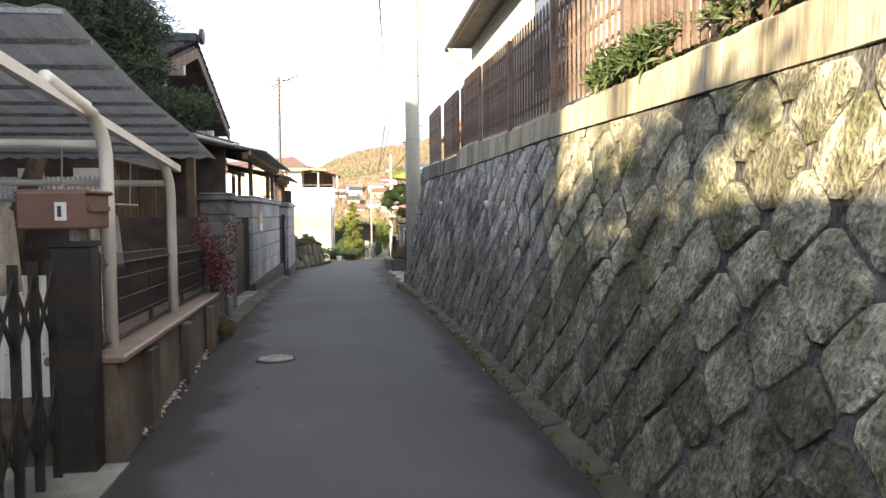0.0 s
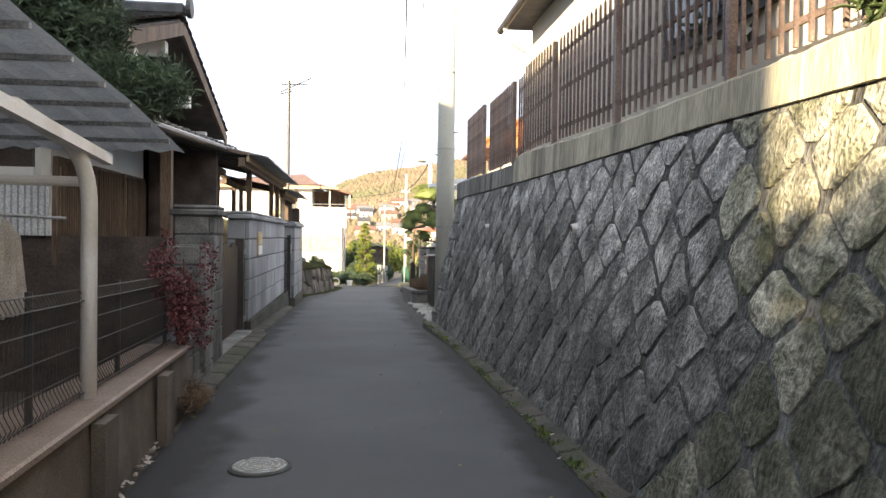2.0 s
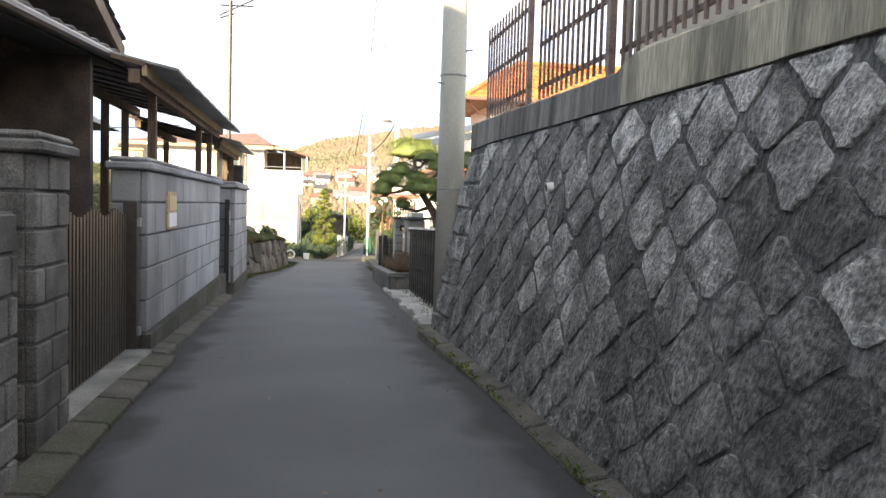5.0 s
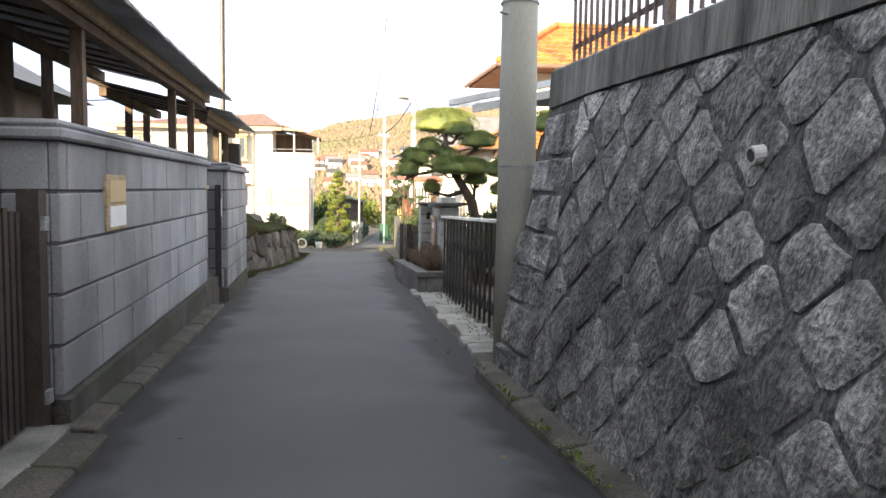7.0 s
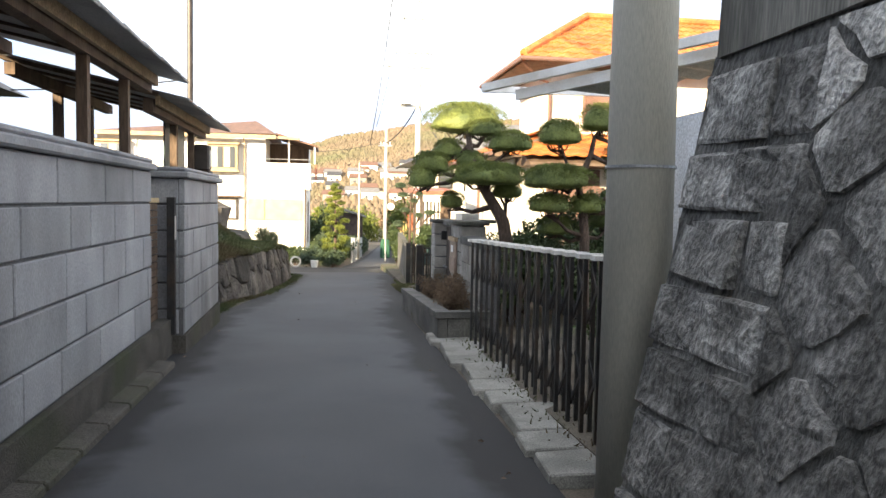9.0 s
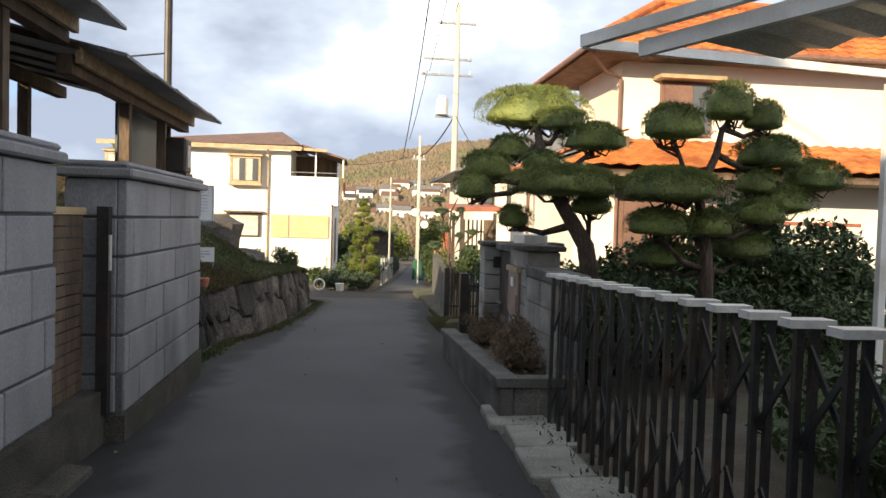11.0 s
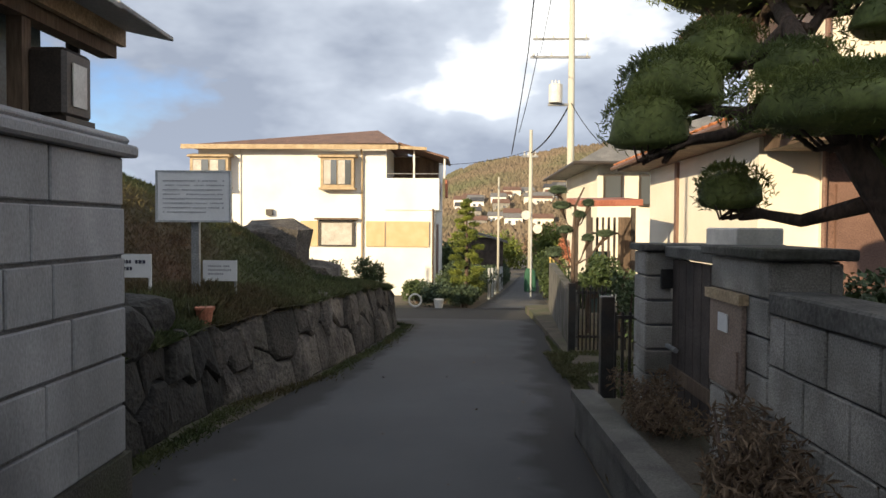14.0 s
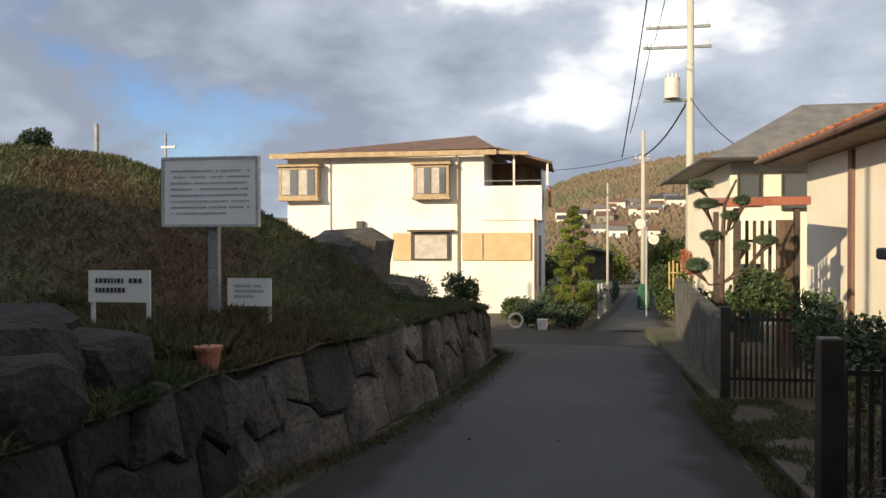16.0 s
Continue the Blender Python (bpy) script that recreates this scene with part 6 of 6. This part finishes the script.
# hedge rows added to darken the lane sides and shade the far lane
for k in range(9):
    y = 45.5 + 3.1 * k
    shrub("lane_hedge", far_c(y) - 1.55, y, gz(y), 0.55, 1.7, 0.62, 2400, 0.11, "needle_dark" if k % 3 else "leaf", "dark evergreen hedge along the far lane, added partly for its shade", "hedge", 200 + k, group="hedges along the far lane")
    if k > 1:
        shrub("lane_hedge", far_c(y) + 1.5, y, gz(y), 0.5, 1.7, 0.55, 2000, 0.11, "leaf" if k % 3 else "needle_dark", "dark evergreen hedge along the far lane, added partly for its shade", "hedge", 220 + k, group="hedges along the far lane")
for k, (x, y, rx, rz, m) in enumerate(((-0.5, 42.8, 0.6, 0.4, "needle_dark"), (0.3, 42.6, 0.5, 0.36, "needle_dark"), (-0.3, 44.6, 0.6, 0.55, "leaf"), (0.0, 47.5, 0.6, 0.7, "needle_dark"), (-1.2, 44.5, 0.5, 0.4, "leaf"), (3.2, 44.0, 0.5, 0.8, "leaf"), (3.4, 49.0, 0.6, 1.0, "leaf"), (3.3, 38.5, 0.6, 0.6, "leaf"))):
    shrub("roadside_shrub", x, y, gz(y), rx, rx, rz, 2600, 0.09, m, "dark green shrub beside the far lane", "shrub", 60 + k)
bk = thing("bucket", (-0.4, 41.7, gz(41.7)), "white plastic bucket at the lane corner", "bucket")
part("bucket_body", tube([(-0.4, 41.7, gz(41.7)), (-0.4, 41.7, gz(41.7) + 0.26)], 0.11, 14, r_end=0.15), "cappla", bk)
hp = thing("hose_ring", (-1.1, 42.0, gz(42)), "pale coiled hose leaning at the lane corner", "hose")
part("coil", tube([(-1.1 + 0.18 * math.cos(a * 0.35), 42.0, gz(42) + 0.2 + 0.18 * math.sin(a * 0.35)) for a in range(19)], 0.03, 6), "cappla", hp)


# ---- far poles and cables ----
def far_pole(x, y, h, label, arms=(), transformer=False, r=0.15):
    z = gz(y)
    p = thing("utility_pole", (x, y, z), label, "utility pole")
    part("shaft", tube([(x, y, z - 0.5), (x, y, z + h)], r, 14, r_end=r * 0.65), "pole", p, smooth=True)
    for hz, w, off in arms:
        part("crossarm", box(x - w + off, x + w * 0.45 + off, y - 0.05, y + 0.05, hz, hz + 0.09), "steel", p)
        for k in range(4):
            xx = x + off - w + 0.12 + k * (w * 1.45 - 0.24) / 3
            part("insulator", tube([(xx, y, hz + 0.09), (xx, y, hz + 0.26)], 0.045, 8, r_end=0.025), "cappla", p)
    if transformer:
        part("transformer", tube([(x - 0.62, y - 0.1, 6.15), (x - 0.62, y - 0.1, 6.85)], 0.27, 16), "cappla", p, "pale cylindrical transformer")
        part("bracket", box(x - 0.9, x, y - 0.08, y + 0.08, 6.05, 6.14), "steel", p)
        for k in range(3):
            part("bushing", tube([(x - 0.75 + k * 0.13, y - 0.1, 6.85), (x - 0.75 + k * 0.13, y - 0.1, 7.02)], 0.035, 6), "cappla", p)
    return p


far_pole(4.42, 50, 12.5, "pale concrete utility pole with transformer and crossarms", ((7.9, 1.6, 0.0), (8.6, 1.5, 0.0), (10.2, 1.2, 0.3)), True, 0.17)
far_pole(3.2, 54, 7.2, "thin concrete utility pole beside the far lane", ((4.4, 0.5, 0.1),), False, 0.11)
far_pole(1.75, 53, 5.0, "thin dark timber pole with a small lamp", (), False, 0.06)


def cable(a, b, sag, r=0.012):
    a, b = Vector(a), Vector(b)
    pts = []
    for i in range(13):
        f = i / 12
        p = a.lerp(b, f)
        p.z -= sag * 4 * f * (1 - f)
        pts.append(p)
    return solid("cable", tube(pts, r, 5), "cable", "black overhead cable between utility poles", "cable", "overhead cables")


cable((-0.6, -6, 7.2), (2.72, 49.95, 8.1), 0.5, 0.022)
cable((-0.3, -6, 7.2), (3.2, 49.95, 8.1), 0.8, 0.012)
cable((2.72, 49.95, 8.1), (2.2, 51.5, 4.3), 0.15, 0.022)
cable((3.1, 49.95, 8.1), (2.5, 51.5, 5.2), 0.15, 0.015)
cable((1.44, 16.4, 9.3), (4.2, 50, 10.3), 0.7, 0.012)
cable((4.4, 50, 6.2), (3.2, 54, 4.6), 0.3, 0.03)
cable((3.2, 54, 4.7), (-0.8, 52, 3.9), 0.15, 0.012)
cable((4.4, 50, 6.2), (5.0, 40.5, 2.9), 0.4, 0.015)
cable((1.44, 16.4, 9.1), (-2.0, -12, 8.6), 0.6, 0.014)
cable((-2.0, 24.4, 3.2), (-8, 24, 3.0), 0.2, 0.01)
for x, y, h in ((-9.9, 37.5, 4.6), (-16.4, 52, 7.2)):
    z0 = gz(y)
    p = thing("utility_pole", (x, y, z0), "distant utility pole rising behind the mound", "utility pole")
    part("shaft", tube([(x, y, z0 - 0.4), (x, y, z0 + h)], 0.06, 10, r_end=0.05), "steel", p)
    if y > 50:
        part("crossarm", box(x - 0.2, x + 0.45, y - 0.04, y + 0.04, z0 + h - 0.6, z0 + h - 0.52), "steel", p)


tm = thing("traffic_mirror", (2.75, 48, gz(48)), "pair of pale round traffic mirrors on a thin post", "traffic mirror")
part("post", tube([(2.75, 48, gz(48)), (2.75, 48, 1.9)], 0.035, 8), "zinc", tm)
for z, dx in ((1.75, -0.2), (1.25, 0.22)):
    part("mirror", tube([(2.75 + dx, 47.9, z), (2.75 + dx, 47.96, z)], 0.17, 18), "cappla", tm)
bf = thing("bamboo_fence", (3.6, 47, gz(47)), "yellow bamboo pole fence beside the far lane", "fence")
for k in range(9):
    part("cane", tube([(3.35 + k * 0.12, 47, gz(47)), (3.35 + k * 0.12, 47, 0.55 + 0.05 * math.sin(k * 2))], 0.03, 6), "bamboo", bf)
part("rail", tube([(3.3, 46.95, 0.2), (4.4, 46.95, 0.2)], 0.025, 6), "bamboo", bf)
gn = thing("net_bundle", (3.2, 53.7, gz(54)), "green refuse net bundled at a pole foot", "net")
part("net", boulder(3.2, 53.75, gz(54) + 0.5, 0.28, 0.22, 0.6, 3), "green", gn)
tt = thing("garage_canopy", (1.0, 60, gz(60)), "small pale canopy roof beside the far lane", "canopy")
part("canopy", slab([(0.7, 64, 0.3), (2.0, 64, -0.1), (2.0, 67, -0.1), (0.7, 67, 0.3)], 0.06), "zinc", tt)
for x, y in ((0.75, 64.1), (1.9, 64.1), (0.75, 66.8), (1.9, 66.8)):
    part("leg", tube([(x, y, gz(y)), (x, y, 0.25 if x < 1 else -0.15)], 0.04, 6), "white", tt)
for k in range(6):
    py_ = 47.5 + 2.0 * k
    px_ = far_c(py_) - 1.05
    post = thing("lane_post", (px_, py_, gz(py_)), "pale fence post along the far lane", "post", "posts along the far lane")
    part("stake", tube([(px_, py_, gz(py_) - 0.1), (px_, py_, gz(py_) + 1.1)], 0.05, 8), "zinc", post)
ol = shrub("autumn_shrub", 3.9, 46.0, 0.0, 0.4, 0.4, 0.5, 2200, 0.08, "terracotta", "small tree with orange autumn leaves", "tree", 171)

# ---- distance: far houses and wooded hill ----
def far_house(x, y, z, w, d, h, roof, wall):
    f = thing("far_house", (x, y, z), "small distant house with pitched roof at the hill foot", "house", "distant houses")
    part("wall", box(x - w / 2, x + w / 2, y, y + d, z - 3, z + h), wall, f)
    r = bmesh.new()
    v = [r.verts.new(p) for p in ((x - w * 0.56, y - 0.5, z + h), (x + w * 0.56, y - 0.5, z + h), (x + w * 0.56, y + d + 0.5, z + h), (x - w * 0.56, y + d + 0.5, z + h), (x - w * 0.5, y + d / 2, z + h + 1.9), (x + w * 0.5, y + d / 2, z + h + 1.9))]
    for q in ((0, 1, 5, 4), (2, 3, 4, 5), (1, 2, 5), (3, 0, 4), (3, 2, 1, 0)):
        r.faces.new([v[i] for i in q])
    part("roof", r, roof, f)
    for k in range(2):
        part("window", box(x - w * 0.3 + k * w * 0.4, x - w * 0.3 + k * w * 0.4 + 1.2, y - 0.05, y - 0.01, z + h * 0.5, z + h * 0.5 + 1.1), "glass", f)


hut = thing("lane_hut", (1.2, 58, gz(58)), "low dark timber hut beside the far lane", "hut")
part("wall", box(0.3, 2.2, 58, 63, -2.5, 0.7), "darkwall", hut)
part("roof", slab([(0.0, 57.7, 1.3), (2.4, 57.7, 0.6), (2.4, 63.3, 0.6), (0.0, 63.3, 1.3)], 0.1), "greyroof", hut)
for k, (x, y, r, h, m) in enumerate(((-0.5, 68, 1.6, 1.7, "leaf"), (5.2, 62, 1.5, 1.8, "conifer"), (6.5, 72, 2.2, 2.0, "leaf"), (0.2, 82, 2.2, 1.9, "conifer"), (8.0, 90, 3.0, 2.5, "dry"), (1.5, 100, 2.6, 2.4, "leaf"), (5.0, 110, 3.0, 2.6, "conifer"), (10.5, 84, 2.6, 2.6, "leaf"), (4.4, 56.5, 0.7, 1.0, "leaf"), (12, 105, 3.5, 3.0, "dry"), (8.5, 66, 1.6, 2.0, "leaf"))):
    shrub("far_tree", x, y, gz(y), r, r, h, 3200, 0.09 * (1 + r), m, "rounded leafy tree beyond the far lane", "tree", 140 + k)

HILL_AZ = [-40, -10, -4, -1, 0.5, 2.5, 4, 7, 10, 14, 22, 35, 60]
HILL_EL = [1.5, 1.6, 2.2, 3.7, 4.3, 4.75, 4.9, 5.5, 5.8, 5.9, 5.5, 4.5, 3]


def hill_point(az, f):
    """A place on the hillside: bearing in degrees, and 0 at its foot to 1 at the crest."""
    el = float(np.interp(az, HILL_AZ, HILL_EL))
    dist = 300 + 260 * f
    return Vector((dist * math.sin(radians(az)), dist * math.cos(radians(az)), -9 + (math.tan(radians(el)) * 560 + 10) * f ** 0.8))


rows_h = []
for i in range(161):
    az = -40 + 100 * i / 160
    row = []
    for j in range(41):
        f = j / 40
        p = hill_point(az, f)
        p.z += 1.6 * noise.noise((az * 1.4, f * 24, 1)) + 1.0 * noise.noise((az * 4.2, f * 60, 5))
        row.append(tuple(p))
    rows_h.append(row)
solid("hill_backdrop", strip(rows_h), "autumn", "distant wooded hill in brown autumn colours muted for haze", "hill", kind="structure")
rng = random.Random(78)
vs, fs = [], []
for _ in range(17000):
    c = hill_point(rng.uniform(-4, 24), rng.random())
    r = rng.uniform(0.9, 2.3)
    k = len(vs)
    for q in range(6):
        a = q * math.pi / 3 + rng.random()
        vs.append(c + Vector((r * math.cos(a), r * math.sin(a), r * rng.uniform(0.1, 0.6))))
    vs += [c + Vector((0, 0, r * 1.5)), c + Vector((0, 0, -r))]
    for q in range(6):
        fs += [(k + q, k + (q + 1) % 6, k + 6), (k + (q + 1) % 6, k + q, k + 7)]
tagged(foliage("hill_woods", vs, fs, "autumn"), "bare and brown tree crowns covering the hill", "woods", kind="stuff")

rng = random.Random(77)
for k in range(34):
    p = hill_point(rng.uniform(-0.5, 11), rng.uniform(0.08, 0.34))
    far_house(p.x, p.y, p.z - 0.5, rng.uniform(5, 9), rng.uniform(5, 7), rng.uniform(3.5, 5.5), rng.choice(("greyroof", "tile", "brownroof")), rng.choice(("plaster", "cream", "cinder")))

# fallen leaves at the wall foot
rng = random.Random(81)
pts = [(-1.36 - 0.045 * (y - 5) + rng.gauss(0, 0.03), y, gz(y) + 0.035) for y in [rng.uniform(5.2, 8.8) for _ in range(220)]]
pts += [(rng.uniform(1.2, 1.45), y, gz(y) + 0.03) for y in [rng.uniform(3, 16) for _ in range(25)]]
vs, fs = cards(pts, 0.05, rng, 0.2, 0.0, 0.4)
tagged(foliage("fallen_leaves", vs, fs, "litter"), "pale fallen leaves along the wall foot", "leaves", kind="stuff")

rng = random.Random(83)
pts = []
for _ in range(110):
    y = rng.uniform(1, 16)
    for _ in range(rng.randint(2, 14)):
        q = y + rng.gauss(0, 0.05)
        pts.append((face_x(q, 0) - 0.13 + rng.gauss(0, 0.025), q, 0.05))
vs, fs = cards(pts, 0.04, rng, 0.4, 0.8, 0.2)
tagged(foliage("wall_moss", vs, fs, "moss"), "moss and small weeds along the stone wall foot", "moss", kind="stuff")
pts = []
for _ in range(9000):
    y = rng.uniform(26.7, 38)
    pts.append((right_edge(y) + 0.05 + abs(rng.gauss(0, 0.22)), y, gz(y) - 0.02))
for _ in range(900):
    y = rng.uniform(17, 26)
    pts.append((1.62 + rng.gauss(0, 0.1), y, gz(y) + 0.03))
for _ in range(5000):
    y = rng.uniform(24.3, 36)
    pts.append((mound_edge(y) + 0.08 + abs(rng.gauss(0, 0.1)), y, gz(y) - 0.02))
for _ in range(16000):
    y, x = rng.uniform(26.5, 30.6), rng.uniform(1.5, 3.2)
    f = (y - 16.6) / 23.4
    if noise.noise((x * 2.2, y * 1.6, 3)) > -0.12:
        g = (x - (1.55 + 0.4 * f)) / (12 - (1.55 + 0.4 * f))
        pts.append((x, y, max(gz(y), f * (-0.75 + 0.45 * g)) - 0.015))
vs, fs = cards(pts, 0.07, rng, 0.5, 1.2, 0.08)
tagged(foliage("verge_grass", vs, fs, "grass"), "short rough grass and weeds along the lane edge", "grass", kind="stuff")

# ---- stones of the retaining wall ----
rng = random.Random(9)
W, H = 0.50, 0.45


def node(i, j):
    """Corner of the diamond stone lattice, in (along, up)."""
    r = random.Random(i * 7919 + j * 104729)
    return (i * W / 2 + r.uniform(-0.05, 0.05), j * H / 2 + r.uniform(-0.05, 0.05) - 0.1)


def stone_mesh(poly, rng):
    """One split stone: rounded outline, rough and nearly flat face, as plain lists."""
    n = len(poly)
    cy, cz = sum(p[0] for p in poly) / n, sum(p[1] for p in poly) / n
    ty, tz = rng.uniform(-0.035, 0.035), rng.uniform(-0.035, 0.035)
    proud, sh = rng.uniform(0.008, 0.018), rng.uniform(0.84, 0.91)
    vs, fs = [], []
    for sc, d, r in ((sh + 0.05, -0.025, 0.0), (sh, proud * 0.55, 0.004), (sh * 0.72, proud, 0.008)):
        for y, z in poly:
            yy, zz = cy + (y - cy) * sc, cz + (z - cz) * sc
            lift = d + (rng.uniform(-r, r) + ty * (yy - cy) + tz * (zz - cz) if d > 0 else 0)
            vs.append((face_x(yy, zz) - lift, yy, zz))
    vs.append((face_x(cy, cz) - proud - rng.uniform(-0.006, 0.008), cy, cz))
    for q in range(2):
        for j in range(n):
            fs.append((q * n + j, q * n + (j + 1) % n, (q + 1) * n + (j + 1) % n, (q + 1) * n + j))
    fs += [(2 * n + j, 2 * n + (j + 1) % n, 3 * n) for j in range(n)]
    return vs, [f[::-1] for f in fs]


def stone_object(name, vs, fs, material):
    me = bpy.data.meshes.new(name)
    me.from_pydata(vs, [], fs)
    me.materials.append(M[material])
    ob = new(name, me)
    ob.parent = WALL
    return ob


rest_v, rest_f = [], []
for i in range(-34, 66):
    for j in range(-1, 12):
        if (i + j) % 2:
            continue
        corners = [node(i - 1, j), node(i, j - 1), node(i + 1, j), node(i, j + 1)]
        poly = []
        for k in range(4):
            a, b = Vector(corners[k]), Vector(corners[(k + 1) % 4])
            r = random.Random(int((a[0] + b[0]) * 5000) + int((a[1] + b[1]) * 9000))
            bow = Vector((a[1] - b[1], b[0] - a[0])) * r.uniform(-0.05, 0.05)
            poly += [tuple(a.lerp(b, 0.13)), tuple(a.lerp(b, 0.5) + bow), tuple(a.lerp(b, 0.87))]
        end = WALL_END - 0.78
        poly = [(min(y, end), max(-0.05, min(z, coping_z(y) - 0.03))) for y, z in poly]
        n = len(poly)
        area = 0.5 * abs(sum(poly[k][0] * poly[(k + 1) % n][1] - poly[(k + 1) % n][0] * poly[k][1] for k in range(n)))
        if area < 0.03 or min(p[0] for p in poly) > end - 0.1:
            continue
        vs, fs = stone_mesh(poly, rng)
        cy, cz = i * W / 2, j * H / 2 - 0.1
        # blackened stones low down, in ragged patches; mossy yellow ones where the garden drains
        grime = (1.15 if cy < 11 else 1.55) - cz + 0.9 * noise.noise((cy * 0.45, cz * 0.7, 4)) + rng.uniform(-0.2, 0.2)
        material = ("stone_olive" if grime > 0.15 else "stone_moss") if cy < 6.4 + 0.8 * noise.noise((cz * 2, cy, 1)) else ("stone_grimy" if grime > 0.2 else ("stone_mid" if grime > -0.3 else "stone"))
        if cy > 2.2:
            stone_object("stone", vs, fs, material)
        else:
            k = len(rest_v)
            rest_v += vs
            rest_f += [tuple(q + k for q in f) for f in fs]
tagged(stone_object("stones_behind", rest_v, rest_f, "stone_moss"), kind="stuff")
# squared corner stones
z, c = -0.02, 0
while z < coping_z(16) - 0.1:
    h = min(rng.uniform(0.26, 0.36), coping_z(16) - z - 0.01)
    y0 = WALL_END - 0.80
    cuts = [y0, WALL_END - (0.36 if c % 2 else 0.52) + rng.uniform(-0.05, 0.05), WALL_END + 0.01]
    for a, b_ in zip(cuts, cuts[1:]):
        poly = [(a, z), ((a + b_) / 2, z), (b_, z + 0.01), (b_, z + h / 2), (b_, z + h - 0.02), ((a + b_) / 2, z + h - 0.015), (a, z + h - 0.02), (a, z + h / 2)]
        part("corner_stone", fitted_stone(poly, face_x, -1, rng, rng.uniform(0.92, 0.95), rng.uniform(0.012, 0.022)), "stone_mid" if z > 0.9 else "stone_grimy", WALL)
    # side face of the corner
    part("corner_stone", box(face_x(WALL_END, z + h / 2) + 0.03, 2.25, WALL_END - 0.05, WALL_END + 0.03, z + 0.01, z + h - 0.015), "stone_mid", WALL, bev=0.015)
    z += h
    c += 1
dp = thing("drain_pipe", (1.6, 9.1, 1.6), "short white plastic weep pipe in the stone wall", "drain pipe", "weep pipes")
part("pipe", tube([(face_x(9.1, 1.62) - 0.06, 9.1, 1.60), (face_x(9.1, 1.62) + 0.2, 9.1, 1.64)], 0.04, 14), "cappla", dp)
part("bore", tube([(face_x(9.1, 1.62) - 0.063, 9.1, 1.60), (face_x(9.1, 1.62), 9.1, 1.61)], 0.028, 14), "black", dp, "dark open bore")
dp2 = thing("drain_pipe", (1.6, 12.95, 1.65), "short white plastic weep pipe in the stone wall", "drain pipe", "weep pipes")
part("pipe", tube([(face_x(12.95, 1.67) - 0.06, 12.95, 1.65), (face_x(12.95, 1.67) + 0.2, 12.95, 1.69)], 0.04, 14), "cappla", dp2)
part("bore", tube([(face_x(12.95, 1.67) - 0.063, 12.95, 1.65), (face_x(12.95, 1.67), 12.95, 1.66)], 0.028, 14), "black", dp2, "dark open bore")
rng = random.Random(91)
pts = []
for _ in range(90):
    y = rng.uniform(2, 34)
    pts.append((rng.uniform(left_edge(y) + 0.2, right_edge(y) - 0.2), y, gz(y) + 0.034))
vs, fs = cards(pts, 0.035, rng, 0.15, 0.0, 0.3)
tagged(foliage("road_litter", vs, fs, "dry"), "scattered twigs and dead leaves on the asphalt", "leaves", kind="stuff")
